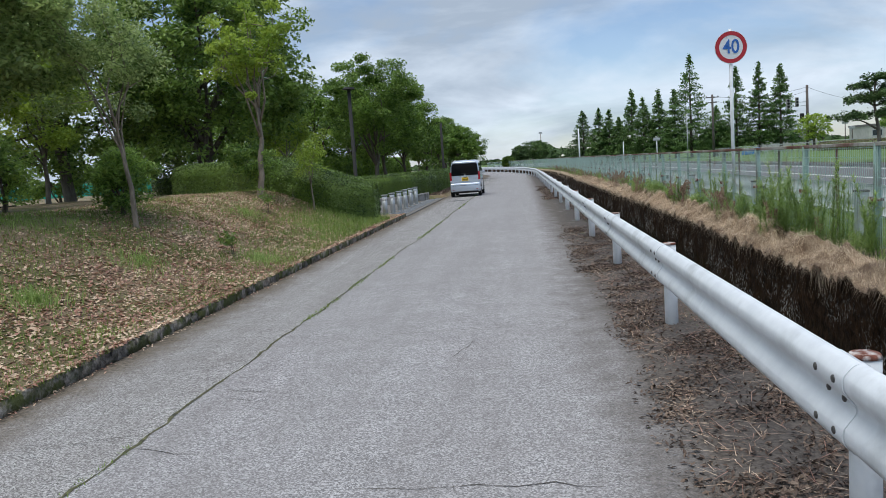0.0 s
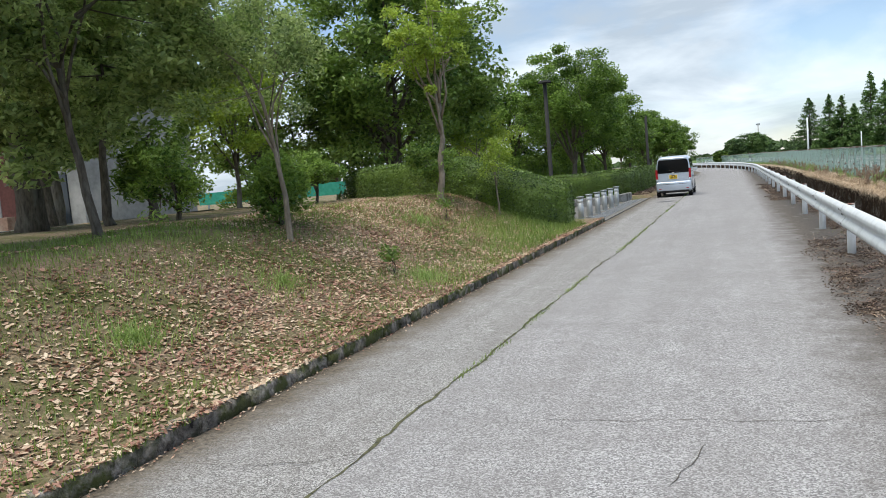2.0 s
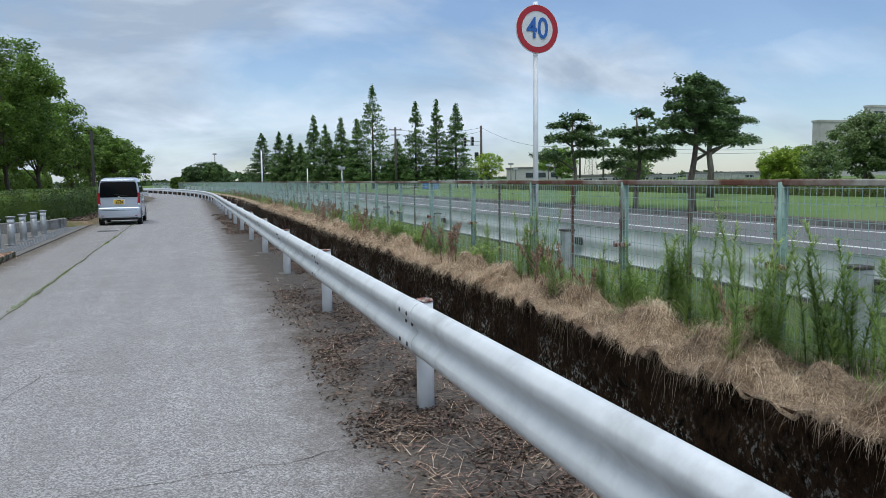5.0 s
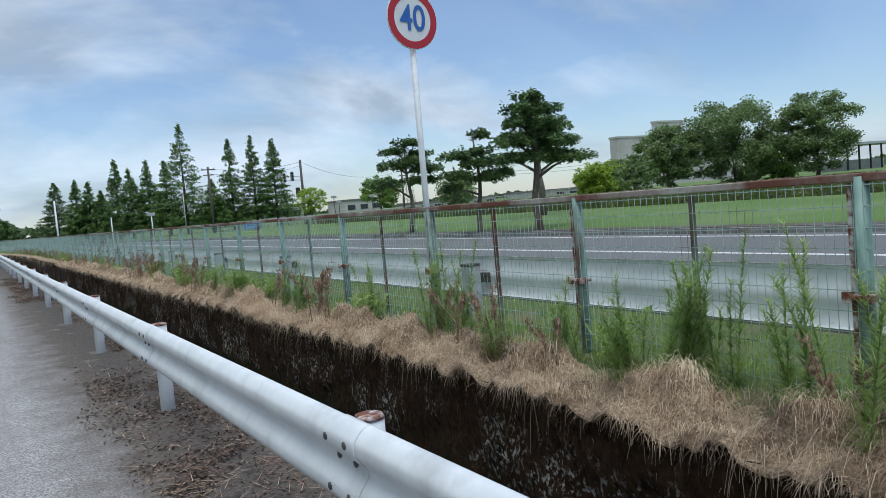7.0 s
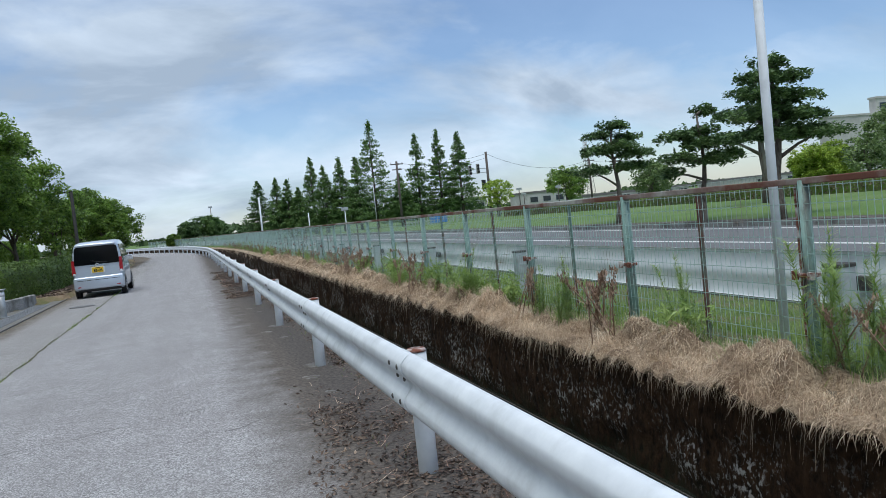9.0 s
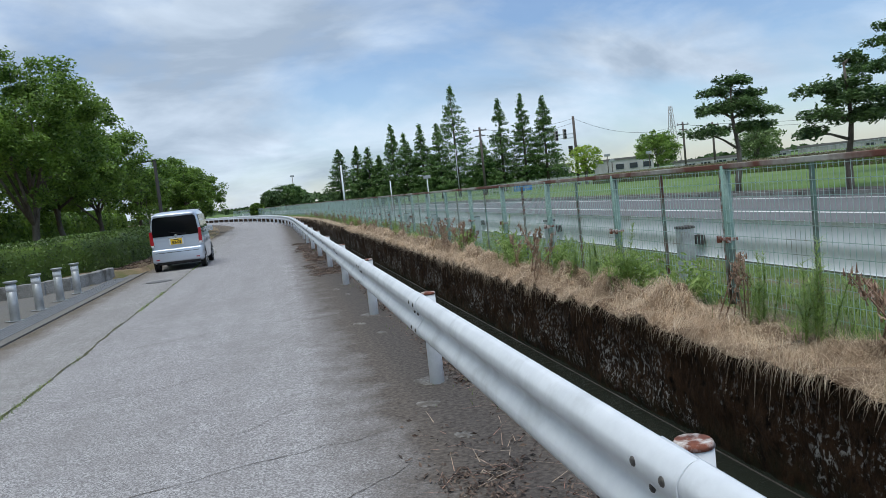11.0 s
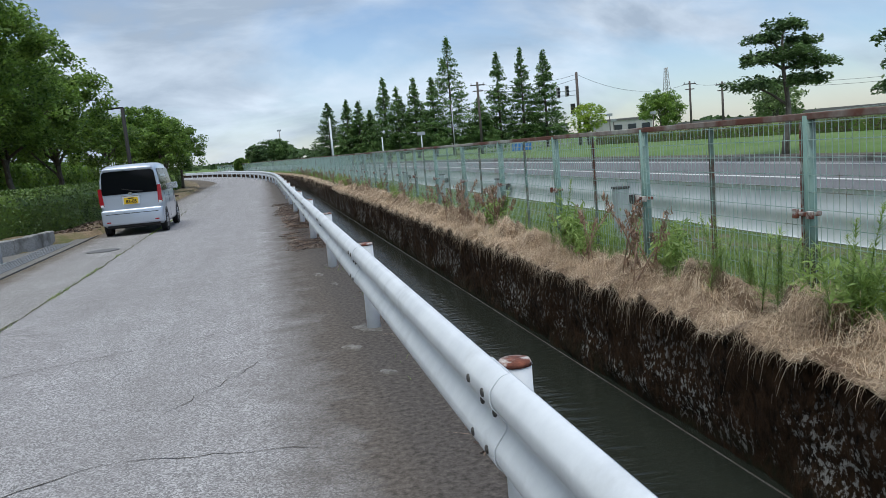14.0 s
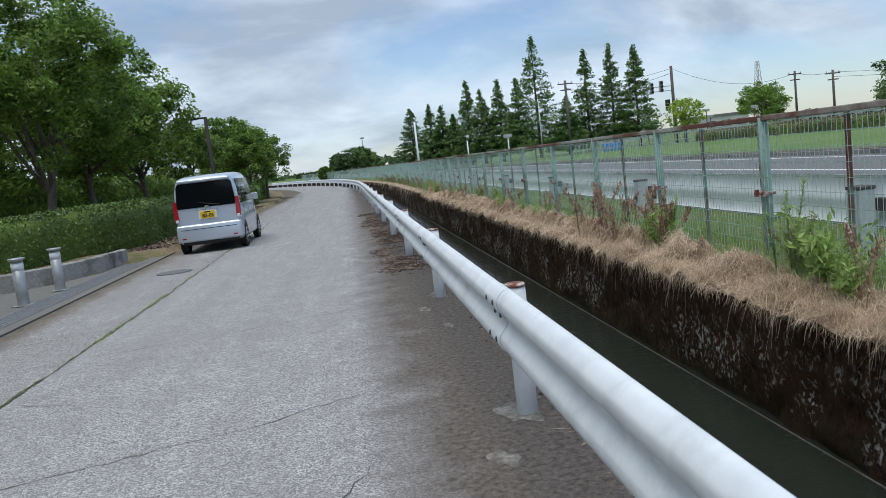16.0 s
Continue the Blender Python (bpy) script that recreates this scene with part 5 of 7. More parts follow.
# trees on the park side further along the road
ROW = "trees behind the roadside hedge"
make_tree("tree", "leafy green park tree behind the roadside hedge", -8.3, 42.6, 7.8, 2.9, 4.9, 0.14, "leaf_row_shaded", 0.15, 32000, 140, 31, group=ROW, limbs=10, clump_r=0.55, flat=0.95, fork=2.4)
make_tree("tree", "leafy green park tree behind the roadside hedge", -8.7, 48.0, 7.0, 3.0, 4.5, 0.13, "leaf_row_shaded", 0.16, 26000, 120, 32, group=ROW, limbs=9, clump_r=0.6, fork=2.2, flat=0.8)
row = [make_tree("tree", "leafy green park tree behind the roadside hedge", -8.3, 53.5, 7.0, 2.7, 4.3, 0.13, "leaf_row_shaded", 0.19, 15000, 100, 33, group=ROW, limbs=9, clump_r=0.6, fork=1.9),
       make_tree("tree", "leafy green park tree behind the roadside hedge", -7.6, 60.5, 4.8, 2.0, 2.7, 0.10, "leaf_row_shaded", 0.19, 9000, 70, 34, group=ROW, limbs=8, clump_r=0.45),
       # added tree: its crown blocks the light from behind the row
       make_tree("tree", "dark leafy tree added behind the roadside row", -13.6, 50.5, 7.4, 3.0, 4.0, 0.15, "leaf_row_shaded", 0.24, 11000, 80, 35, group=ROW, limbs=9, clump_r=0.7)]
for k, x, y, s, rz in ((1, -7.2, 68, 1.1, 150), (1, -7.2, 77, 1.25, 220), (1, -7.0, 88, 1.35, 20), (0, -7.4, 101, 1.1, 300), (0, -8, 116, 1.1, 200), (0, -9, 132, 1.1, 95),
                       # index 2 copies: further added crowns that block light behind the row
                       (1, -5.3, 66.5, 0.95, 120), (1, -4.9, 74, 1.0, 10), (2, -14, 66, 1.0, 250), (2, -13.0, 57.5, 1.0, 280), (2, -15.5, 44.5, 0.95, 40)):
    t = copy_thing(row[k], pose(*put(x, y), 0, 0, rz))
    t.scale = (s, s, s)
for k, (x, y, s) in enumerate([(-24, 52, 1.3), (-32, 60, 1.4), (-26, 75, 1.4)]):
    t = copy_thing(row[k % 3], pose(*put(x, y), 0, 0, 70 * k))
    t.scale = (s, s, s)


def conifer(x, y, top, radius, seed, leaf="needle", bare=0.1):
    """A narrow conical redwood: whorls of drooping branches round a straight stem."""
    r = np.random.default_rng(seed)
    gx, gy, gz = put(x, y)
    h = top - gz
    ob = thing("conifer", "tall narrow conical redwood tree beside the main road", "conifer", pose(x, y, gz), "row of conifers")
    part("trunk", tubes_mesh("trunk", [([(0, 0, -0.3), (0, 0, h * 0.5), (0, 0, h * 0.97)], [0.2, 0.11, 0.02])], "bark", 8), "", ob)
    n = 10000
    branches = 280
    bz = h * (bare + (1 - bare) * r.random(branches) ** 1.15)
    br = radius * (1 - bz / h) ** 0.95 * 1.15 * r.uniform(0.65, 1.12, branches) + 0.08
    ba = r.uniform(0, 2 * np.pi, branches)
    pick = r.choice(branches, n, p=(br + 0.15) / (br + 0.15).sum())
    f = r.random(n) ** 0.55
    p = np.column_stack([np.cos(ba[pick]) * br[pick] * f, np.sin(ba[pick]) * br[pick] * f, bz[pick] + 0.12 * h * 0.1 * f - 0.05 * br[pick] * f])
    p += r.normal(0, 0.08, (n, 3))
    v, q = leaves_np(p, r.uniform(0.15, 0.31, n), 0.6, 0.8, r, 0.2)
    part("crown", mesh_np("crown", v, q, [leaf]), "", ob)
    return ob


CON = [(8.94, 112, 7.88, 2.1), (10.91, 109, 7.82, 1.5), (12.18, 108, 7.51, 1.5), (13.38, 107, 6.3, 1.5), (14.88, 105, 9.81, 1.6), (16.04, 103, 8.44, 1.7), (17.89, 102, 9.26, 1.7),
       (20.8, 97, 12.85, 2.5), (19.3, 99, 8.9, 1.7), (23.3, 95, 6.2, 1.7), (26.2, 97, 10.83, 1.8), (28.6, 96, 11.06, 1.8), (30.4, 94, 10.58, 1.9)]
for k, (x, y, top, rad) in enumerate(CON):
    conifer(x, y, top, rad * 1.45, 50 + k, "needle_dark" if k == 0 else "needle")


def cloud_pine(x, y, top, base, pads, seed, stem=0.2, size=1.0):
    """A pruned black pine: a crooked stem with flat pads of needles. pads: dx, z, half width."""
    r = np.random.default_rng(seed)
    pads = [(dx * size, 1.54 + (z - 1.54) * size, w * size) for dx, z, w in pads]
    ob = thing("pine", "cloud-pruned black pine with flat needle pads", "pine tree", pose(x, y, base), "pruned pines on the lawn")
    h = top - base
    zs = np.linspace(-0.3, h * 0.93, 8)
    main = np.column_stack([0.14 * np.sin(zs * 1.7 + seed), 0.14 * np.cos(zs * 1.3 + seed), zs])
    main[:2, :2] *= 0.3
    paths = [(main, stem * np.linspace(1, 0.25, 8))]
    pts = []
    for k, (dx, z, w) in enumerate(pads):
        dy = r.uniform(-0.5, 0.5) * w
        c = np.array([dx, dy, z - base])
        s = main[np.clip(np.searchsorted(zs, c[2] - 0.35 - 0.3 * abs(dx)), 1, 7)]
        paths.append((np.array([s, (s + c) / 2 + [0, 0, 0.06], c]), stem * np.array([0.45, 0.3, 0.12])))
        n = int(1700 * w * w + 350)
        a, q = r.uniform(0, 2 * np.pi, n), r.random(n) ** 0.5
        lump = 1 + 0.28 * np.sin(a * 3 + k) + 0.2 * np.sin(a * 5 + 2 * k) + 0.12 * np.sin(a * 9 + k)
        pts.append(np.column_stack([c[0] + np.cos(a) * q * w * lump, c[1] + np.sin(a) * q * w * 0.8 * lump, c[2] + (1 - q ** 2) * w * 0.34 * (r.random(n) - 0.12) * lump + 0.07 * np.sin(a * 4 + 3 * q) + r.normal(0, 0.06, n)]))
    part("trunk", tubes_mesh("trunk", paths, "bark", 8), "", ob)
    v, q = leaves_np(np.vstack(pts), r.uniform(0.09, 0.19, sum(map(len, pts))), 0.5, 1.0, r)
    part("crown", mesh_np("crown", v, q, ["needle_dark"]), "", ob)
    return ob


cloud_pine(16.0, 28.3, 4.9, 0.45, [(-0.1, 5.0, 0.55), (-0.7, 4.55, 0.6), (0.4, 4.55, 0.7), (-0.7, 4.05, 0.7), (0.6, 3.95, 0.9), (-0.9, 3.4, 0.75), (0.9, 3.35, 1.0), (0.1, 3.55, 0.9), (-0.8, 2.85, 0.6), (1.6, 2.8, 0.85), (0.6, 2.85, 0.9)], 61, 0.14, 0.914)
cloud_pine(15.7, 31.3, 4.0, 0.45, [(0.35, 4.25, 0.45), (-0.9, 3.35, 0.7), (0.2, 3.5, 0.55), (0.9, 3.05, 0.8), (-0.2, 3.0, 0.7), (-1.1, 2.55, 0.65), (1.5, 2.6, 0.6), (0.4, 2.4, 0.8), (-1.3, 2.05, 0.45)], 62, 0.11, 0.86)
cloud_pine(16.2, 37.3, 4.3, 0.45, [(0.2, 4.3, 0.6), (-0.5, 3.95, 0.6), (0.8, 3.8, 0.6), (-0.7, 3.3, 0.75), (0.9, 3.1, 0.75), (0.1, 3.4, 0.8), (-1.1, 2.5, 0.75), (0.3, 2.6, 0.6), (1.2, 2.6, 0.5)], 63, 0.12, 0.96)
cloud_pine(24.5, 38.5, 6.2, 0.45, [(0.1, 6.0, 0.7), (-0.9, 5.3, 0.8), (0.9, 5.2, 0.9), (-1.1, 4.4, 1.0), (1.2, 4.2, 1.1), (0.1, 4.6, 1.0), (-1.6, 3.4, 0.9), (1.6, 3.3, 1.0), (0.2, 3.6, 1.0)], 64, 0.2)
cloud_pine(2.0, 130, 4.3, 0.4, [(0.0, 4.1, 1.4), (-1.4, 3.5, 1.3), (1.6, 3.4, 1.2)], 65, 0.2)


def round_tree(x, y, top, half, seed, leaf="leaf", label="round-crowned park tree on the far lawn", low=None, leaves=5200):
    base = float(ground_z(x, y))
    cz = (top - base) - half * 0.98
    make_tree("tree", label, x, y, top - base, half, cz, 0.15, leaf, 0.24, int(leaves * 2.0), 150, seed, limbs=7, clump_r=half * 0.22, fork=max(0.6, cz - half * 0.5), group="round trees on the far lawn", flat=0.9, inner=0.75)


round_tree(50.2, 53, 6.6, 2.9, 71, "leaf_round", leaves=9000)
round_tree(55.0, 50, 8.4, 4.0, 72, "leaf_round", leaves=13000)
round_tree(58.8, 45, 7.9, 3.4, 73, "leaf_round", leaves=11000)
round_tree(61.0, 50.5, 5.0, 2.4, 74)
round_tree(51.0, 61, 4.2, 2.2, 75, "leaf_light")
round_tree(46.5, 58, 3.9, 1.8, 76, "leaf_light")
round_tree(47.2, 96, 5.9, 2.5, 77)
round_tree(40.5, 70, 4.0, 1.5, 78, "leaf_round", leaves=1200)
round_tree(34.5, 62, 4.2, 1.7, 79, "leaf_round", leaves=1400)
round_tree(30.6, 82, 4.4, 1.6, 80, "leaf_light", leaves=1200)
round_tree(6.4, 121, 4.0, 1.5, 81, "needle_dark")
round_tree(9.4, 122, 4.4, 1.7, 82, "needle")
round_tree(3.6, 118, 2.3, 1.0, 83, "leaf_dark")
round_tree(40, 47, 3.8, 1.5, 84, "leaf_round", leaves=1300)

# ---- hedges ----


def hedge(label, route, width, height, density, size, seed, leaf="leaf_hedge", nose=0.28, level=0.0):
    """A clipped hedge along a polyline: a solid core coloured for inner shade, under a skin of small leaves."""
    r = np.random.default_rng(seed)
    ob = thing("hedge", label, "hedge", pose(0, 0, 0))
    pts = np.array([(x, y) for x, y, _ in along(route, 0.35)])
    tan = np.gradient(pts, axis=0)
    tan /= np.linalg.norm(tan, axis=1)[:, None]
    side = np.column_stack([tan[:, 1], -tan[:, 0]])
    gz = np.array([float(ground_z(x - bend(y), y)) for x, y in pts])
    tall = height + level * (gz.max() - gz)
    d_end = np.minimum(np.arange(len(pts)), np.arange(len(pts))[::-1]) * 0.35
    rnd = 1 - 0.55 * np.exp(-d_end / nose)
    prof = np.array([(-0.5, -0.1), (-0.5, 0.3), (-0.5, 0.72), (-0.44, 0.92), (-0.28, 1.0), (0.0, 1.02), (0.28, 1.0), (0.44, 0.92), (0.5, 0.72), (0.5, 0.3), (0.5, -0.1)])

    def surface(shrink):
        ring = []
        for k in range(len(pts)):
            bump = 1 + 0.05 * math.sin(k * 0.9 + seed) + 0.03 * math.sin(k * 2.3)
            w, h = width * rnd[k] * shrink * bump, tall[k] * (0.75 + 0.25 * rnd[k]) * shrink
            ring.append(np.column_stack([pts[k, 0] + side[k, 0] * prof[:, 0] * w, pts[k, 1] + side[k, 1] * prof[:, 0] * w, gz[k] + prof[:, 1] * h]))
        return np.array(ring)
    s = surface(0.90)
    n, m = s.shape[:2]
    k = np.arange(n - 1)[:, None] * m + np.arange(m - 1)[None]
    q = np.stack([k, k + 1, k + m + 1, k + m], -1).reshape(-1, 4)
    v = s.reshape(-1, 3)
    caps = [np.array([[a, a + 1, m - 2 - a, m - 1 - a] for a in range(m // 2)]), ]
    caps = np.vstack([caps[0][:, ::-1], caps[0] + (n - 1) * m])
    # plain solid in dark leaf colour, in place of the shaded inside
    part("core", mesh_np("core", v, np.vstack([q, caps]), ["leaf_dark"]), "", ob, "solid leaf-coloured core standing in for inner shade")
    s = surface(1.0)
    area = np.linalg.norm(s[1:, :-1] - s[:-1, :-1], axis=-1) * np.linalg.norm(s[:-1, 1:] - s[:-1, :-1], axis=-1)
    cnt = int(area.sum() * density)
    pick = r.choice(area.size, cnt, p=area.ravel() / area.sum())
    i, j = np.divmod(pick, m - 1)
    a, b = r.random(cnt)[:, None], r.random(cnt)[:, None]
    p = (s[i, j] * (1 - a) + s[i + 1, j] * a) * (1 - b) + (s[i, j + 1] * (1 - a) + s[i + 1, j + 1] * a) * b
    ends = []
    for e, row_ in ((0, s[0]), (-1, s[-1])):
        c = row_.mean(0)
        m_e = int(density * width * height * 0.8)
        w1, w2 = r.random((m_e, 1)), r.random((m_e, 1)) ** 0.5
        base_pt = row_[r.integers(0, m, m_e)] * w1 + row_[r.integers(0, m, m_e)] * (1 - w1)
        ends.append(base_pt)
    du, dv = s[i + 1, j] - s[i, j], s[i, j + 1] - s[i, j]
    face_n = np.cross(dv, du)
    mid = np.column_stack([pts[i], gz[i] + 0.4 * height])
    face_n *= np.sign(np.sum(face_n * (p - mid), 1))[:, None]
    face_n /= np.linalg.norm(face_n, axis=1)[:, None] + 1e-9
    out = [face_n]
    for (e, way), q in zip(((0, -1), (-1, 1)), ends):
        out.append(np.broadcast_to(np.append(tan[e] * way, 0.2), q.shape))
    p = np.vstack([p] + ends) + r.normal(0, 0.02, (cnt + sum(map(len, ends)), 3))
    v, f = leaves_np(p, size * r.uniform(0.7, 1.35, len(p)), 0.55, 0.3, r, facing=np.vstack(out))
    part("leaves", mesh_np("leaves", v, f, [leaf]), "", ob)
    return ob


hedge("thick clipped green hedge with a rounded end by the entrance", [(-4.30, 21.75), (-5.40, 21.75), (-7.0, 22.0), (-8.6, 22.6), (-11.0, 23.8)], 1.9, 0.90, 1300, 0.052, 5, "leaf_hedge_lit", nose=0.35, level=0.28)
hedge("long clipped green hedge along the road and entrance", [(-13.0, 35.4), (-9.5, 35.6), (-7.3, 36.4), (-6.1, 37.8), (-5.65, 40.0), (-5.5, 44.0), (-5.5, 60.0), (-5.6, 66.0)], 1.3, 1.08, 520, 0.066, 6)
# added belt: fills bright gaps below the row's crowns in place of deep shade
hedge("added dark leafy belt standing in for shade under the trees", [(-14.5, 39.0), (-13.0, 50.0), (-12.6, 62.0), (-12.6, 80.0)], 2.0, 2.3, 60, 0.22, 8, "leaf_row_shaded")
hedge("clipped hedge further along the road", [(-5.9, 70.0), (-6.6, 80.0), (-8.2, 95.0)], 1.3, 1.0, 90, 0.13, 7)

# ---- grass, straw, litter ----


def stuff(name, label, category, v, f, mat):
    return thing(name, label, category, data=mesh_np(name, v, f, [mat]), kind="stuff")


def scatter(n, x0, x1, y0, y1, r, keep=None):
    x, y = r.uniform(x0, x1, n), r.uniform(y0, y1, n)
    if keep is not None:
        ok = keep(x, y) > r.random(n)
        x, y = x[ok], y[ok]
    return np.column_stack([x + bend(y) + drift(x, y), y, ground_z(x, y)])


def patchy(scale, lo, hi, seed):
    """A cheap smooth random field over the ground, 0 to 1."""
    r = np.random.default_rng(seed)
    k = r.normal(0, scale, (9, 2))
    ph = r.uniform(0, 6.28, 9)

    def field(x, y):
        s = np.sin(np.outer(x, k[:, 0]) + np.outer(y, k[:, 1]) + ph).mean(1)
        return step(lo, hi, s)
    return field


r = np.random.default_rng(101)
p = scatter(135000, -10.5, -4.08, 1.5, 23.0, r, lambda x, y: 0.95 - 0.45 * patchy(1.3, -0.1, 0.3, 3)(x, y) - 0.55 * step(-6.0, -4.6, x) * step(15, 18, y) - 0.45 * step(-7.6, -9, x) - 0.6 * step(-6.3, -7.2, x) * step(4.0, 6.0, y) * (1 - step(10.5, 13.0, y)))
p[:, 2] += 0.014
n = len(p)
v, f = leaves_np(p, 0.026 + 0.055 * r.random(n) ** 1.2, 0.55, 2.2, r)
stuff("leaf_litter", "dry brown fallen leaves scattered over the mound", "fallen leaves", v, f, "dead_leaf")
field = patchy(1.3, -0.12, 0.3, 3)
p = scatter(75000, -9.0, -4.05, 1.5, 22.5, r, lambda x, y: 0.05 + 0.58 * field(x, y) + 0.35 * step(-8.6, -7.2, x) * step(12.5, 16, y) * step(-4.9, -6.0, x) + 0.25 * step(-5.4, -4.1, x) + 0.9 * step(-6.4, -5.0, x) * step(14.5, 18.5, y))
n = len(p)
tall = 1 + 1.2 * step(-6.4, -5.0, p[:, 0]) * step(14.5, 19, p[:, 1])
v, f = blades_np(p, r.uniform(0.03, 0.10, n) * tall, r.uniform(0.01, 0.07, n) * tall, 0.009, r, 2)
stuff("grass", "patchy short green grass on the leafy mound", "grass", v, f, "grass")
for k, (cx, cy, cr) in enumerate(((-5.5, 10.3, 0.55), (-5.3, 7.6, 0.4), (-6.2, 16.4, 0.6), (-4.6, 12.6, 0.45))):
    a, q = r.uniform(0, 6.28, 700), cr * np.abs(r.normal(0, 0.6, 700))
    x, y = cx + np.cos(a) * q, cy + np.sin(a) * q * 1.4
    p = np.column_stack([x, y, ground_z(x, y)])
    v, f = blades_np(p, r.uniform(0.05, 0.14, 700), r.uniform(0.03, 0.10, 700), 0.010, r, 2)
    stuff("grass", "fresh green grass tuft in the leaf litter", "grass", v, f, "weed")
p = scatter(5000, -5.2, -4.0, 38.0, 60.0, r)
v, f = leaves_np(p + [0, 0, 0.015], r.uniform(0.05, 0.12, len(p)), 0.5, 2.0, r)
stuff("leaf_litter", "dark dry leaves in the bed between kerb and hedge", "fallen leaves", v, f, "debris")
# low weeds on the mound
for k, (x, y, s) in enumerate([(-5.0, 12.3, 0.34), (-6.0, 17.3, 0.5), (-7.6, 19.8, 0.45), (-6.4, 20.6, 0.5)]):
    make_tree("weed", "low bushy green weed growing in the leaf litter", x, y, s, s * 0.6, s * 0.5, 0.01, "grass", 0.075, 170, 14, 90 + k, clump_r=s * 0.3, limbs=4, fork=s * 0.3, category="weed", group="weeds on the mound")
# debris strip beside the guardrail
strip = patchy(5.0, -0.15, 0.25, 9)
strip_b = patchy(1.6, -0.2, 0.2, 10)
def littered(x, y):
    """Litter lies thick on the first and last stretch of the strip; between them only along the canal's edge."""
    return np.maximum(1 - step(16.2, 18.6, y) * (1 - step(28.6, 31.0, y)), 0.7 * step(1.28, 1.5, x))


p = scatter(190000, 0.55, 1.66, 1.0, 44, r, lambda x, y: (0.12 + 0.88 * strip(x, y) * (0.4 + 0.6 * strip_b(x, y))) * step(0.60, 0.88, x + 0.22 * strip_b(y * 0 + 3, y) - 0.11) * littered(x, y))
p[:, 2] = 0.004 + 0.012 * r.random(len(p))
v, f = leaves_np(p, r.uniform(0.010, 0.055, len(p)), 0.4, 1.3, r)
stuff("debris", "dark bark chips and dry leaf debris beside the guardrail", "debris", v, f, "debris")
p = scatter(6500, 0.75, 1.62, 1.0, 42, r, lambda x, y: (0.15 + 0.85 * strip_b(x, y)) * littered(x, y))
p[:, 2] = np.maximum(p[:, 2], 0.0) + 0.012
a = r.uniform(0, 6.28, len(p))
v, f = blades_np(p, r.uniform(0.0, 0.03, len(p)), r.uniform(0.05, 0.24, len(p)), 0.0045, r, 2, 0.1)
stuff("twigs", "thin dry twigs and straw lying by the posts", "twigs", v, f, "dead_leaf")
p = scatter(900, 1.05, 1.5, 1.0, 40, r, patchy(2.2, 0.1, 0.4, 12))
v, f = blades_np(p, r.uniform(0.02, 0.06, len(p)), r.uniform(0.01, 0.05, len(p)), 0.006, r, 2)
stuff("grass", "sparse green tufts at the guardrail posts", "grass", v, f, "grass")


def straw_np(roots, length, out, rise, fall, width, r):
    """Dry blades that rise a little, arch over the edge and hang down."""
    n = len(roots)
    a = r.normal(0, 1.0, n)
    d = np.column_stack([-np.cos(a), np.sin(a)])
    side = np.column_stack([-d[:, 1], d[:, 0], np.zeros(n)])
    pts = []
    for f in (0, 0.4, 0.75, 1.0):
        p = np.array(roots)
        p[:, :2] += d * (length * out * f)[:, None]
        p[:, 2] += length * (rise * f - fall * f * f)
        w = width * (1 - 0.75 * f) * 0.5
        pts.append(np.stack([p - side * w, p + side * w], 1))
    v = np.stack(pts, 1).reshape(n, -1, 3)
    m = v.shape[1]
    q = np.array([[2 * k, 2 * k + 1, 2 * k + 3, 2 * k + 2] for k in range(3)])
    return v.reshape(-1, 3), (np.arange(n)[:, None, None] * m + q[None]).reshape(-1, 4)


lump_a, lump_b, lump_c = patchy(7, -0.2, 0.35, 21), patchy(19, -0.2, 0.35, 22), patchy(5, -0.25, 0.3, 23)
bare = patchy(1.1, -0.25, 0.05, 24)


def mat_height(x, y):
    """Height of the matted straw over the bank."""
    wide = 0.55 + 0.45 * step(11.0, 15.0, y)
    soft = 1 - step(2.9 + 0.25 * wide, 3.15 + 0.40 * wide, x)
    return ground_z(np.maximum(x, CANAL_R + 0.002), y) - 0.012 + soft * (0.012 + ((0.05 + 0.16 * step(2.84, 3.05, x)) * lump_a(x, y) + 0.05 * lump_b(x, y)) * (0.25 + 0.75 * bare(x * 0, y)))


yy = np.arange(2.0, 46.0, 0.05)
xs_m = [3.56, 3.48, 3.40, 3.32, 3.24, 3.16, 3.08, 3.03, 2.98, 2.94, 2.90, 2.86, 2.82]
rows = [np.column_stack([np.full(len(yy), x), yy, mat_height(np.full(len(yy), x), yy)]) for x in xs_m]
hang = 0.035 + 0.03 * lump_c(yy * 0, yy)
for dx, f in ((2.785, 0.18), (2.755, 0.5), (2.752, 0.8), (2.775, 1.0)):
    rows.append(np.column_stack([dx - 0.03 * lump_a(yy * 0 + 2.8, yy), yy, rows[12][:, 2] - hang * f]))
g = np.array(rows)
g[..., 0] += drift(g[..., 0], g[..., 1])
n, m = g.shape[:2]
k = np.arange(n - 1)[:, None] * m + np.arange(m - 1)[None]
straw_bed = stuff("straw_mat", "matted dry straw covering the canal bank", "dry grass", g.reshape(-1, 3), np.stack([k, k + 1, k + m + 1, k + m], -1).reshape(-1, 4), "straw_mat")
cnt = 130000
i, j = r.integers(1, n - 2, cnt), r.integers(0, m - 1, cnt)
keep = 0.35 + 0.65 * lump_a(g[i, j, 0], g[i, j, 1]) * (0.3 + 0.7 * bare(i * 0.0, g[i, j, 1])) > r.random(cnt)
i, j = i[keep], j[keep]
cnt = len(i)
fi, fj = r.random((cnt, 1)), r.random((cnt, 1))
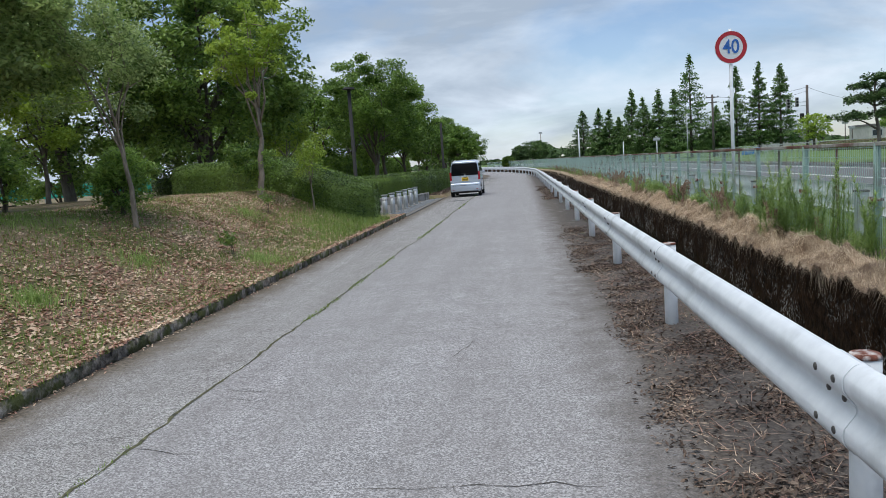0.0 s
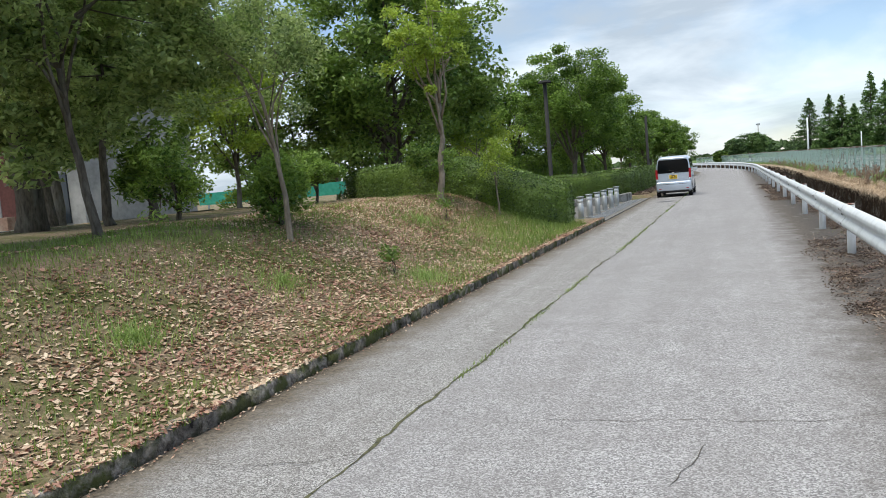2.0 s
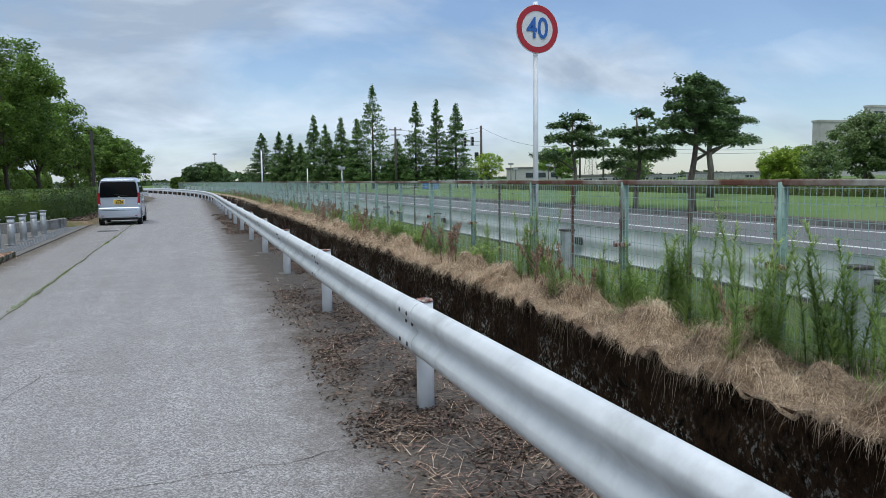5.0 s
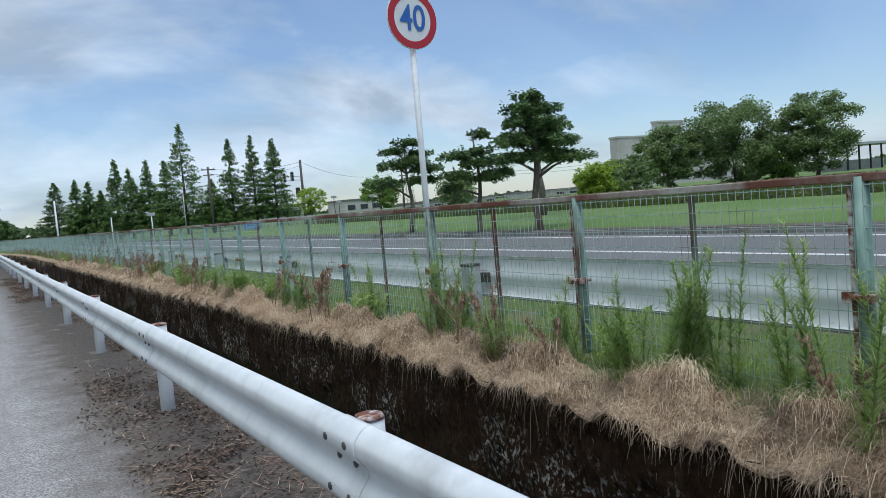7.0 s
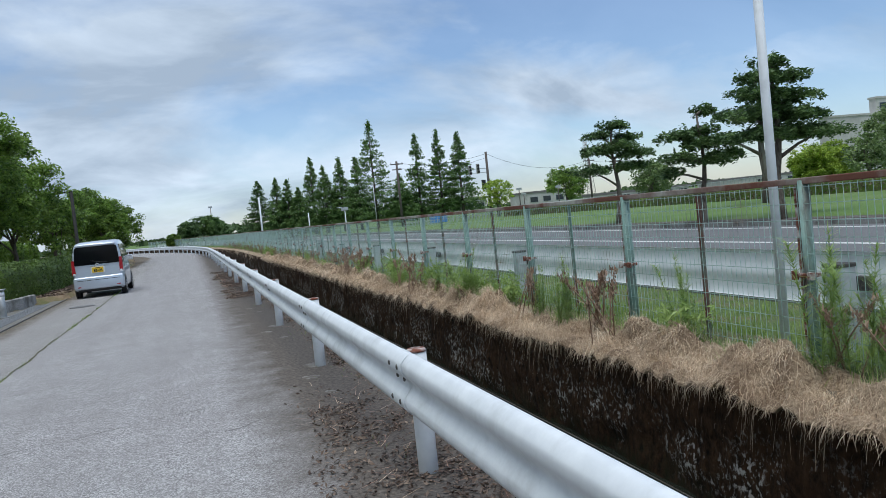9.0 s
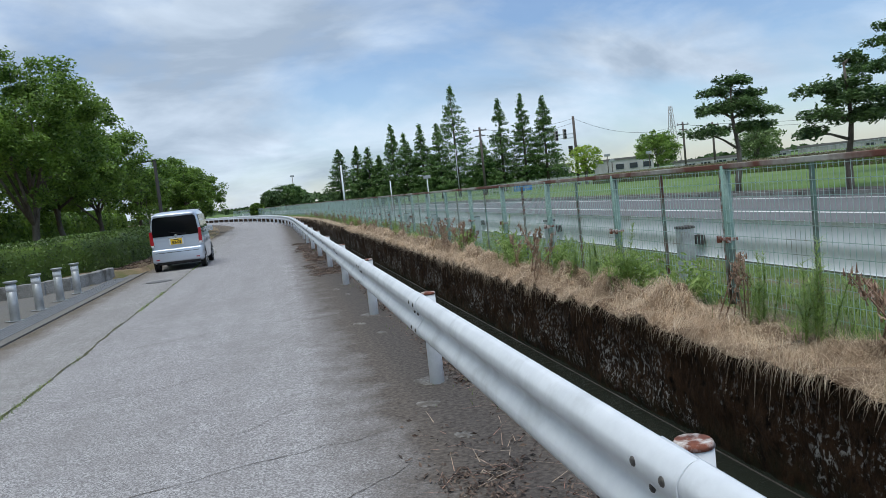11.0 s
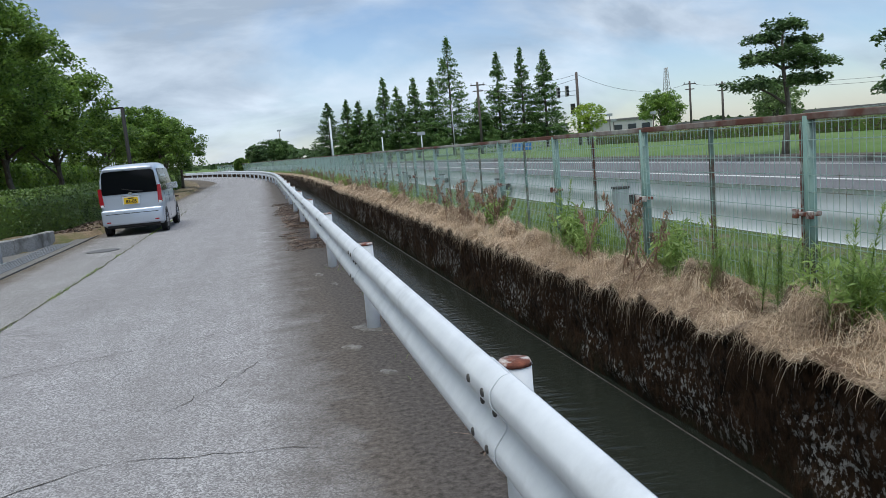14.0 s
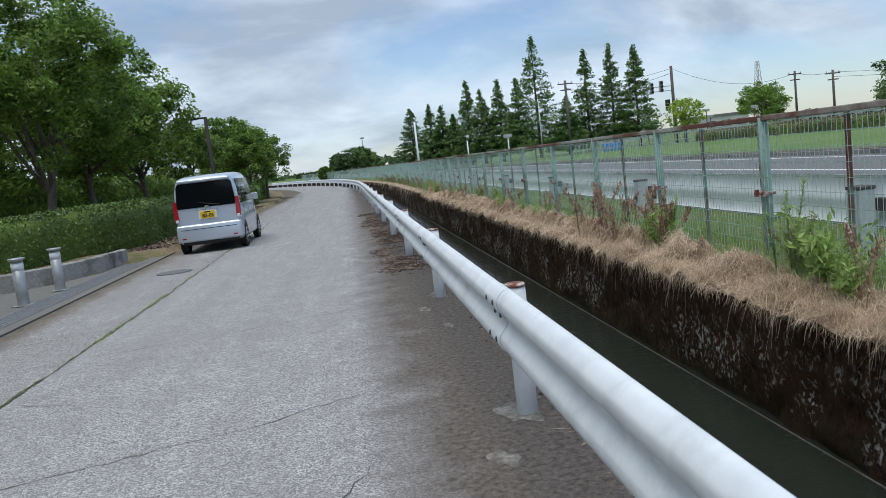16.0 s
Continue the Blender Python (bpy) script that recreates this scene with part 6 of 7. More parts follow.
p = (g[i, j] * (1 - fi) + g[i + 1, j] * fi) * (1 - fj) + (g[i, j + 1] * (1 - fi) + g[i + 1, j + 1] * fi) * fj
rotten = (0.85 - 0.55 * step(12.5, 16.0, p[:, 1])) * patchy(2.6, -0.1, 0.3, 25)(p[:, 0] * 0, p[:, 1]) + 0.4 * (1 - step(10.5, 14.0, p[:, 1])) + 0.2 * (1 - step(2.84, 2.94, p[:, 0] - drift(p[:, 0], p[:, 1]))) > 0.25 + 0.75 * r.random(cnt)
for old, mat, label in ((False, "straw", "fine pale dry straw grass drooping over the canal wall"), (True, "straw_brown", "dull brown matted straw drooping over the canal wall")):
    q = p[rotten == old]
    n = len(q)
    v, f = straw_np(q, r.uniform(0.05, 0.17, n), r.uniform(0.35, 0.95, n), r.uniform(0.0, 0.8, n), r.uniform(0.4, 1.0, n), 0.0036, r)
    stuff("straw", label, "dry grass", v, f, mat)
n, m = g.shape[:2]
cnt = 80000
i, j = r.integers(0, 13, cnt), r.integers(0, m - 1, cnt)
fi = r.random((cnt, 1))
p = g[i, j] * (1 - fi) + g[i + 1, j] * fi
p[:, 1] += r.uniform(-0.03, 0.03, cnt)
keep = 0.2 + 0.8 * lump_b(p[:, 0], p[:, 1]) > r.random(cnt)
p = p[keep]
v, f = blades_np(p - [0, 0, 0.01], r.uniform(0.02, 0.085, len(p)), r.uniform(0.02, 0.09, len(p)), 0.0034, r, 2, 0.5)
stuff("straw", "fluffy pale straw standing out of the mat", "dry grass", v, f, "straw")
# loose arching stalks, in bunches
y0 = r.uniform(3, 44, 150)
pick = r.integers(0, 150, 5200)
y = y0[pick] + r.normal(0, 0.09, 5200)
size = r.uniform(0.5, 1.25, 150)[pick]
p = np.column_stack([r.uniform(2.79, 2.95, 5200), y, r.uniform(0.33, 0.40, 5200)])
p[:, 0] += drift(p[:, 0], y)
v, f = straw_np(p, r.uniform(0.12, 0.30, 5200) * size, r.uniform(0.35, 0.75, 5200), r.uniform(0.3, 0.9, 5200), r.uniform(1.0, 1.9, 5200), 0.0038, r)
stuff("straw", "loose arching straw stalks hanging in bunches", "dry grass", v, f, "straw")
# soft tufts of long pale grass bent over the edge
y0 = np.concatenate([r.uniform(3, 30, 60), r.uniform(30, 46, 20)])
for k, (yc, size) in enumerate(zip(y0, r.uniform(0.6, 1.15, 80))):
    n = 130
    y = yc + r.normal(0, 0.10 * size, n)
    x = r.uniform(2.84, 3.14) + r.normal(0, 0.05, n)
    p = np.column_stack([x + drift(x, y), y, mat_height(x, y) + r.uniform(0.0, 0.05, n)])
    tuft = straw_np(p, r.uniform(0.16, 0.30, n) * size, r.uniform(0.4, 0.9, n), r.uniform(0.4, 1.1, n), r.uniform(0.7, 1.4, n), 0.0036, r)
    thing("grass_tuft", "soft tuft of long pale dry grass on the canal edge", "dry grass", data=mesh_np("grass_tuft", tuft[0], tuft[1], ["straw"]), group="dry grass tufts on the canal edge", kind="stuff")
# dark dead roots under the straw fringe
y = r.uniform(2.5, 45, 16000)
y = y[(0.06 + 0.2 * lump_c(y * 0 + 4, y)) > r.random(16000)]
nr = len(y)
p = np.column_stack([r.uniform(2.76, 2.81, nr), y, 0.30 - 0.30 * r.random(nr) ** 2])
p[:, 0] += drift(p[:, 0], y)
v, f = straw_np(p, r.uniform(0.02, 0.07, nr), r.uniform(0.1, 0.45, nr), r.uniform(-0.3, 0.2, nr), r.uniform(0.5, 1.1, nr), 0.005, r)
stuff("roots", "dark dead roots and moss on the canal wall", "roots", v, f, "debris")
p = scatter(9000, 2.82, 3.4, 48, 130, r)
p[:, 2] = 0.33
v, f = straw_np(p, r.uniform(0.2, 0.45, len(p)), r.uniform(0.3, 0.8, len(p)), r.uniform(0.3, 1.0, len(p)), r.uniform(0.6, 1.4, len(p)), 0.02, r)
stuff("straw", "dry straw grass further along the canal", "dry grass", v, f, "straw")
p = scatter(52000, 3.05, 6.0, 3.0, 45, r, lambda x, y: 0.03 + 0.97 * step(3.35 - 0.2 * (1 - step(11, 15, y)), 3.65 - 0.2 * (1 - step(11, 15, y)), x) - 0.45 * step(4.4, 5.5, x))
v, f = blades_np(p, r.uniform(0.03, 0.13, len(p)), r.uniform(0.02, 0.09, len(p)), 0.007, r, 2)
stuff("grass", "fresh green grass at the foot of the fence", "grass", v, f, "grass")
p = scatter(15000, 3.2, 4.0, 4.0, 34, r, patchy(2.5, -0.1, 0.3, 31))
v, f = blades_np(p, r.uniform(0.05, 0.17, len(p)), r.uniform(0.03, 0.11, len(p)), 0.006, r, 3)
stuff("grass", "longer green grass tufts under the fence", "grass", v, f, "weed")
p = scatter(9000, 3.3, 4.6, 45, 120, r)
v, f = blades_np(p, r.uniform(0.08, 0.22, len(p)), r.uniform(0.02, 0.1, len(p)), 0.025, r, 2)
stuff("grass", "green grass along the far stretch of fence", "grass", v, f, "weed")


def tall_weed(h, seed):
    """Goldenrod-like clump: upright stems set with narrow leaves."""
    r = np.random.default_rng(seed)
    ob = thing("weed", "tall feathery green weed at the mesh fence", "weed", group="tall weeds on the canal bank")
    stems, lv = [], []
    for k in range(r.integers(6, 11)):
        b = r.normal(0, 0.07, 2)
        t = b + r.normal(0, 0.11, 2)
        hh = h * r.uniform(0.5, 1.0)
        zs = np.linspace(0, 1, 5)
        path = np.column_stack([b[0] + (t[0] - b[0]) * zs ** 1.5, b[1] + (t[1] - b[1]) * zs ** 1.5, hh * zs - 0.03])
        stems.append((path, 0.005 * np.linspace(1, 0.3, 5)))
        n = int(200 * hh) + 30
        f = r.uniform(0.12, 1.0, n)
        c = np.column_stack([np.interp(f, zs, path[:, i]) for i in range(3)])
        lv.append((c, r.uniform(0.07, 0.16, n) * (1.15 - 0.5 * f)))
    for s in stems:
        part("stem", tubes_mesh("stem", [s], "weed", 4), "", ob)
    c, s = np.vstack([a for a, _ in lv]), np.concatenate([b for _, b in lv])
    n = len(c)
    a = r.uniform(0, 6.28, n)
    d = np.column_stack([np.cos(a), np.sin(a)])
    v, f = blades_np(c, s * r.uniform(0.1, 0.7, n), s * 0.9, 0.0095, r, 2, 0.2, d)
    part("leaves", mesh_np("leaves", v, f, ["weed"]), "", ob)
    return ob


def broad_weed(h, seed):
    """A clump of broader leaves on short stems."""
    r = np.random.default_rng(seed)
    ob = thing("weed", "bushy bright green weed with broad leaves", "weed", group="bushy weeds on the canal bank")
    stems, c = [], []
    for k in range(6):
        t = r.normal(0, 0.14, 2)
        hh = h * r.uniform(0.6, 1)
        stems.append((np.array([(0, 0, -0.03), (t[0] * 0.4, t[1] * 0.4, hh * 0.5), (t[0], t[1], hh)]), np.array([0.006, 0.005, 0.002])))
        n = 60
        f = r.uniform(0.2, 1, n)[:, None]
        c.append(np.column_stack([t[None] * f ** 1.3 + r.normal(0, 0.06, (n, 2)), hh * f[:, 0] + r.normal(0, 0.02, n)]))
    for s in stems:
        part("stem", tubes_mesh("stem", [s], "weed", 4), "", ob)
    c = np.vstack(c)
    v, f = leaves_np(c, r.uniform(0.05, 0.11, len(c)), 0.30, 0.5, r, 0.5)
    part("leaves", mesh_np("leaves", v, f, ["weed"]), "", ob)
    return ob


def dry_dock(h, seed):
    """A dead reddish-brown dock: ribbed stems with clotted seed heads."""
    r = np.random.default_rng(seed)
    ob = thing("dead_weed", "dead rust-brown weed stalk with seed clusters", "dead weed", group="dead weeds on the canal bank")
    stems, c = [], []
    for k in range(r.integers(3, 7)):
        b, t = r.normal(0, 0.06, 2), r.normal(0, 0.13, 2)
        hh = h * r.uniform(0.65, 1)
        stems.append((np.array([(b[0], b[1], -0.03), ((b + t)[0] * 0.5, (b + t)[1] * 0.5, hh * 0.55), (t[0], t[1], hh)]), np.array([0.006, 0.005, 0.003])))
        n = 64
        f = r.uniform(0.12, 1, n)
        top = r.random(n) < 0.65
        f[top] = r.uniform(0.72, 1.0, top.sum())
        c.append(np.column_stack([b[0] + (t[0] - b[0]) * f + r.normal(0, 0.014, n), b[1] + (t[1] - b[1]) * f + r.normal(0, 0.014, n), hh * f]))
    for s in stems:
        part("stem", tubes_mesh("stem", [s], "dock", 4), "", ob)
    q = np.vstack(c)
    v, f = blades_np(q, r.uniform(0.01, 0.05, len(q)), r.uniform(0.005, 0.035, len(q)), 0.014, r, 2, 0.3)
    tagged(part("seed_mass", mesh_np("seed_mass", v, f, ["dock"]), "", ob), kind="stuff")
    return ob


def plant(maker, heights, places, seed0):
    """A few plants of a kind, then copies of them at the other places (y, x, scale)."""
    made = []
    rr = np.random.default_rng(seed0)
    for k, (y, x, s) in enumerate(places):
        m = pose(*put(x, y, -0.01), rr.normal(0, 4), rr.normal(0, 4), rr.uniform(0, 360))
        if k < len(heights):
            ob = maker(heights[k], seed0 + k)
            ob.matrix_basis = m
            made.append(ob)
        else:
            ob = copy_thing(made[k % len(made)], m)
        ob.scale = (s, s, s)


rr = np.random.default_rng(77)
tall = [(10.35, 3.32, 0.95), (9.75, 3.3, 0.95), (11.55, 3.35, 0.95), (11.35, 3.45, 0.8), (12.45, 3.3, 0.75), (14.25, 3.35, 0.9), (14.0, 3.5, 0.85), (13.1, 3.2, 0.6), (8.9, 3.3, 1.1), (8.1, 3.35, 1.0), (10.2, 3.15, 0.9), (10.6, 3.28, 1.0), (9.9, 3.42, 1.05), (9.2, 3.2, 0.85), (11.75, 3.2, 0.85), (11.4, 3.28, 1.0), (19.9, 3.3, 0.7), (20.6, 3.35, 0.75), (21.2, 3.3, 0.6),
        (17.3, 3.3, 0.8), (15.6, 3.4, 0.7), (24.0, 3.4, 0.7), (26.1, 3.35, 0.7)]
ty = np.concatenate([np.arange(4, 8, 0.8), np.arange(18, 75, 2.7)])
tall += [(float(y), float(3.3 + rr.uniform(-0.12, 0.18)), float(rr.uniform(0.35, 0.7))) for y in ty + rr.uniform(-0.6, 0.6, len(ty))]
plant(tall_weed, [1.0, 1.05, 0.95, 1.0, 0.9], tall, 200)
broad = [(22.0, 3.4, 1.0), (23.6, 3.35, 1.05), (20.2, 3.35, 0.9), (18.9, 3.4, 0.9)] + [(float(y + rr.uniform(-0.8, 0.8)), float(3.35 + rr.uniform(-0.1, 0.15)), float(rr.uniform(0.6, 1.0))) for y in np.arange(12, 50, 3.6)]
plant(broad_weed, [0.45, 0.5, 0.4], broad, 300)
dead = [(13.2, 3.25, 1.0), (13.7, 3.25, 0.9), (16.4, 3.2, 1.1), (16.7, 3.3, 1.0), (21.9, 3.2, 1.0), (22.3, 3.25, 1.1), (25.9, 3.2, 1.1), (26.4, 3.25, 1.15), (27.0, 3.2, 1.1), (27.6, 3.2, 1.1), (28.1, 3.25, 1.0)]
dead += [(float(y + rr.uniform(-0.5, 0.5)), float(3.22 + rr.uniform(-0.1, 0.15)), float(rr.uniform(0.6, 1.0))) for y in np.concatenate([np.arange(9, 20, 1.9), np.arange(23, 38, 1.3), np.arange(38, 80, 1.7)])]
plant(dry_dock, [0.55, 0.62, 0.58, 0.52], dead, 400)

# ---- cracks and patches of the lane ----


def crack_np(x0, y0, x1, y1, width, seed, wob=0.06, z=0.004):
    """A thin ragged crack between two places on the lane."""
    r = np.random.default_rng(seed)
    d = math.hypot(x1 - x0, y1 - y0)
    n = max(4, int(d / 0.09))
    f = np.linspace(0, 1, n)
    off = np.cumsum(r.normal(0, 1, n))
    off = (off - np.linspace(off[0], off[-1], n)) * wob * 0.25 + r.normal(0, 0.004, n)
    tx, ty = (x1 - x0) / d, (y1 - y0) / d
    w = width * (0.5 + r.random(n)) * np.minimum(1, np.minimum(f, 1 - f) * 8 + 0.2) * 0.5
    c = np.column_stack([x0 + (x1 - x0) * f - ty * off, y0 + (y1 - y0) * f + tx * off, np.full(n, z)])
    s = np.column_stack([-ty * w, tx * w, np.zeros(n)])
    v = np.stack([c - s, c + s], 1).reshape(-1, 3)
    k = np.arange(n - 1) * 2
    return v, np.stack([k, k + 1, k + 3, k + 2], -1)


for k, (a, b, c, d, w) in enumerate([(-1.9, 7.15, 0.5, 7.6, 0.011), (-1.0, 3.75, 0.3, 3.7, 0.012), (-2.4, 5.4, -1.9, 5.2, 0.012), (-3.6, 6.2, -2.5, 6.5, 0.010), (-3.3, 4.4, -2.5, 4.7, 0.012), (-0.75, 6.3, -0.6, 6.95, 0.009),
                                     (-2.3, 10.2, 0.6, 10.6, 0.010), (-3.7, 9.6, -2.5, 9.9, 0.010), (-2.4, 13.2, 0.6, 13.3, 0.010), (-1.6, 12.3, -1.5, 13.2, 0.008), (-2.4, 17.4, 0.7, 18.2, 0.012), (-0.2, 16.9, 0.7, 17.5, 0.010),
                                     (-2.4, 20.2, -0.5, 20.9, 0.014), (-0.5, 20.9, 0.6, 20.6, 0.012), (-2.4, 23.0, 0.4, 24.1, 0.013), (-0.4, 21.6, 0.3, 22.8, 0.012), (-3.8, 24.3, -2.5, 24.7, 0.020), (-2.4, 26.5, 0.5, 27.2, 0.012),
                                     (-3.6, 27.6, -2.5, 28.0, 0.020), (-2.4, 31.0, 0.5, 31.3, 0.012), (-2.4, 36.0, 0.5, 36.4, 0.02), (-3.8, 15.1, -2.5, 15.5, 0.012), (-3.8, 20.8, -2.5, 21.0, 0.014), (-0.6, 18.6, 0.2, 19.2, 0.009)]):
    v, f = crack_np(a, b, c, d, w * 0.5, 500 + k, 0.09)
    part("crack", mesh_np("crack", v, f, ["crack"]), "", road)
for k in range(22):
    v, f = crack_np(float(seam_x(2.0 + 2 * k)) + 0.02 * math.sin(k), 2.0 + 2 * k, float(seam_x(4.0 + 2 * k)) + 0.02 * math.sin(k + 1), 4.02 + 2 * k, 0.023 if k < 8 else 0.034, 600 + k, 0.04, 0.003)
    part("seam", mesh_np("seam", v, f, ["seam_moss"]), "", road, "mossy soil-filled seam")
r = np.random.default_rng(690)
for k in range(46):
    y0, s = r.uniform(2.5, 36), r.choice([-1, 1])
    a = r.uniform(-0.5, 0.5)
    d = r.uniform(0.15, 0.7)
    sx = float(seam_x(y0))
    v, f = crack_np(sx, y0, sx + s * d * math.cos(a), y0 + d * math.sin(a), r.uniform(0.003, 0.006), 720 + k, 0.14)
    part("crack", mesh_np("crack", v, f, ["crack"]), "", road)
r = np.random.default_rng(700)
fieldy = patchy(2.6, -0.12, 0.25, 44)
y = r.uniform(2, 44, 6000)
y = y[fieldy(np.zeros_like(y), y) > r.random(len(y))]
p = np.column_stack([seam_x(y) + r.normal(0, 0.022, len(y)), y, np.zeros(len(y))])
v, f = blades_np(p, r.uniform(0.006, 0.028, len(y)), r.uniform(0.005, 0.025, len(y)), 0.008, r, 2)
stuff("moss", "yellow-green moss and grass growing in the road seam", "moss", v, f, "grass")
# leaves and soil creeping over the kerb
p = np.column_stack([KERB_X - np.abs(r.normal(0.02, 0.07, 5000)), r.uniform(1.5, 24.5, 5000), 0.118 + 0.02 * r.random(5000)])
v, f = leaves_np(p, r.uniform(0.02, 0.08, 5000), 0.5, 1.5, r)
stuff("leaf_litter", "dry leaves lying over the mossy kerb", "fallen leaves", v, f, "dead_leaf")
y = r.uniform(1.5, 24.5, 5000)
p = np.column_stack([KERB_X - np.abs(r.normal(0.03, 0.05, 5000)), y, np.full(5000, 0.10)])
ok = patchy(1.4, -0.1, 0.3, 66)(p[:, 0], y) > r.random(5000)
v, f = blades_np(p[ok], r.uniform(0.02, 0.07, ok.sum()), r.uniform(0.01, 0.06, ok.sum()), 0.008, r, 2)
stuff("grass", "short grass and moss along the kerb top", "grass", v, f, "grass")
# dry leaves caught against the kerb
p = np.column_stack([KERB_X + np.abs(r.normal(0, 0.05, 1200)), r.uniform(2, 24.5, 1200), np.full(1200, 0.006)])
v, f = leaves_np(p, r.uniform(0.012, 0.04, 1200), 0.5, 2.5, r)
stuff("leaf_litter", "dry leaf fragments swept against the kerb", "fallen leaves", v, f, "dead_leaf")
bm = bmesh.new()
bmesh.ops.create_cone(bm, segments=28, radius1=0.32, radius2=0.32, depth=0.008, cap_ends=True, matrix=pose(-2.95, 33.4, 0.003))
cover = thing("manhole_cover", "dark round iron manhole cover in the asphalt", "manhole cover", data=bm_mesh("manhole_cover", bm, "highway"))

# ---- far side of the main road ----


def pole(name, label, category, x, y, z1, radius, mat, extra=None):
    ob = thing(name, label, category, pose(x, y, float(ground_z(x - bend(y), y))))
    z0 = ob.matrix_basis.translation.z
    part("pole", tubes_mesh("pole", [([(0, 0, -0.3), (0, 0, z1 - z0)], [radius, radius * 0.75])], mat, 10), "", ob)
    if extra:
        extra(ob, z1 - z0)
    return ob


def crossarm(ob, h):
    bm = bmesh.new()
    box(bm, -0.7, 0.7, -0.05, 0.05, h - 0.35, h - 0.25)
    box(bm, -0.5, 0.5, -0.05, 0.05, h - 0.9, h - 0.8)
    part("crossarm", bm, "brown_pole", ob)
    for x in (-0.6, 0, 0.6):
        bm = bmesh.new()
        bmesh.ops.create_cone(bm, segments=8, radius1=0.05, radius2=0.03, depth=0.16, cap_ends=True, matrix=pose(x, 0, h - 0.17))
        part("insulator", bm, "galv", ob)


def signals(ob, h):
    bm = bmesh.new()
    box(bm, -1.9, 0, -0.03, 0.03, h - 1.75, h - 1.69)
    box(bm, -1.9, 0, -0.03, 0.03, h - 2.15, h - 2.09)
    part("signal_arm", bm, "galv", ob)
    for x, z in ((-1.05, h - 2.2), (-1.95, h - 2.3)):
        bm = bmesh.new()
        box(bm, x - 0.16, x + 0.16, -0.1, 0.1, z, z + 1.0, 0.03)
        head = part("signal_head", bm, "concrete_pole", ob)
        for q in range(3):
            bm = bmesh.new()
            bmesh.ops.create_cone(bm, segments=14, radius1=0.11, radius2=0.13, depth=0.12, cap_ends=True, matrix=pose(x, -0.14, z + 0.18 + 0.32 * q, 90))
            part("visor", bm, "black", head)
    bm = bmesh.new()
    box(bm, -0.75, -0.35, -0.12, 0.12, h - 3.9, h - 2.9, 0.04)
    part("pedestrian_signal", bm, "black", ob)


def head_lamp(ob, h):
    bm = bmesh.new()
    box(bm, -0.32, 0.32, -0.09, 0.09, h - 0.28, h, 0.03)
    part("lamp_head", bm, "galv", ob)


pole("utility_pole", "dark utility pole carrying traffic signals and wires", "utility pole", 30.2, 85, 7.3, 0.16, "brown_pole", signals)
pole("utility_pole", "thin grey utility pole behind the conifers", "utility pole", 21.0, 87, 7.2, 0.14, "brown_pole", crossarm)
pole("utility_pole", "distant utility pole with cross arms", "utility pole", 44.3, 83, 5.3, 0.13, "brown_pole", crossarm)
pole("utility_pole", "distant utility pole with cross arms", "utility pole", 45.1, 90, 6.0, 0.13, "brown_pole", crossarm)
pole("pole", "plain white pole behind the fence", "pole", 4.6, 62.7, 3.75, 0.07, "white_steel")
pole("street_lamp", "small white lamp post beyond the fence", "street lamp", 10.35, 80, 2.7, 0.06, "white_steel")
pole("street_lamp", "small white lamp post beyond the fence", "street lamp", 13.7, 80, 2.85, 0.06, "white_steel", head_lamp)
pole("pole", "thin grey pole in front of the conifers", "pole", 17.8, 85, 5.2, 0.05, "galv")
pole("street_lamp", "distant lamp post with a wide head", "street lamp", 3.6, 140, 6.3, 0.1, "concrete_pole", head_lamp)
for x, y, z in ((35.5, 95, 2.9), (37.2, 93, 3.4), (39.6, 97, 2.8), (33.0, 98, 3.0), (41.8, 92, 3.2)):
    pole("road_sign", "small distant sign on a thin pole", "road sign", x, y, z, 0.06, "brown_pole", head_lamp)


def wire(a, b, sag, n=14):
    f = np.linspace(0, 1, n)[:, None]
    p = np.array(a) + (np.array(b) - np.array(a)) * f
    p[:, 2] -= sag * 4 * f[:, 0] * (1 - f[:, 0])
    return p, np.full(n, 0.014)


for a, b, s in (((21, 87, 7.0), (30.2, 85, 7.1), 0.5), ((21, 87, 6.5), (30.2, 85, 6.7), 0.6), ((30.2, 85, 7.1), (45.1, 90, 5.8), 1.2), ((45.1, 90, 5.8), (44.3, 83, 5.1), 0.2), ((44.3, 83, 5.1), (75, 70, 5.6), 1.0), ((44.3, 83, 4.7), (75, 70, 5.2), 1.0)):
    thing("overhead_wire", "thin black overhead power wire between poles", "wire", data=tubes_mesh("overhead_wire", [wire(a, b, s)], "black", 4))

# lattice tower on the horizon
tower = thing("lattice_tower", "distant steel lattice tower on the skyline", "tower", pose(222.9, 405, 0.5))
legs = []
for sx, sy in ((-1, -1), (1, -1), (1, 1), (-1, 1)):
    legs.append((np.array([(sx * 3.0, sy * 3.0, 0), (sx * 1.1, sy * 1.1, 25), (sx * 0.7, sy * 0.7, 33)]), np.full(3, 0.16)))
part("leg_frame", tubes_mesh("leg_frame", legs, "concrete_pole", 4), "", tower)
br = []
for z in np.arange(0, 32, 3.0):
    w = np.interp([z, z + 3], [0, 25, 33], [3.0, 1.1, 0.7])
    for s in (-1, 1):
        br.append((np.array([(-w[0], s * w[0], z), (w[1], s * w[1], z + 3)]), np.full(2, 0.10)))
        br.append((np.array([(w[0], s * w[0], z), (-w[1], s * w[1], z + 3)]), np.full(2, 0.10)))
part("bracing", tubes_mesh("bracing", br, "concrete_pole", 4), "", tower)


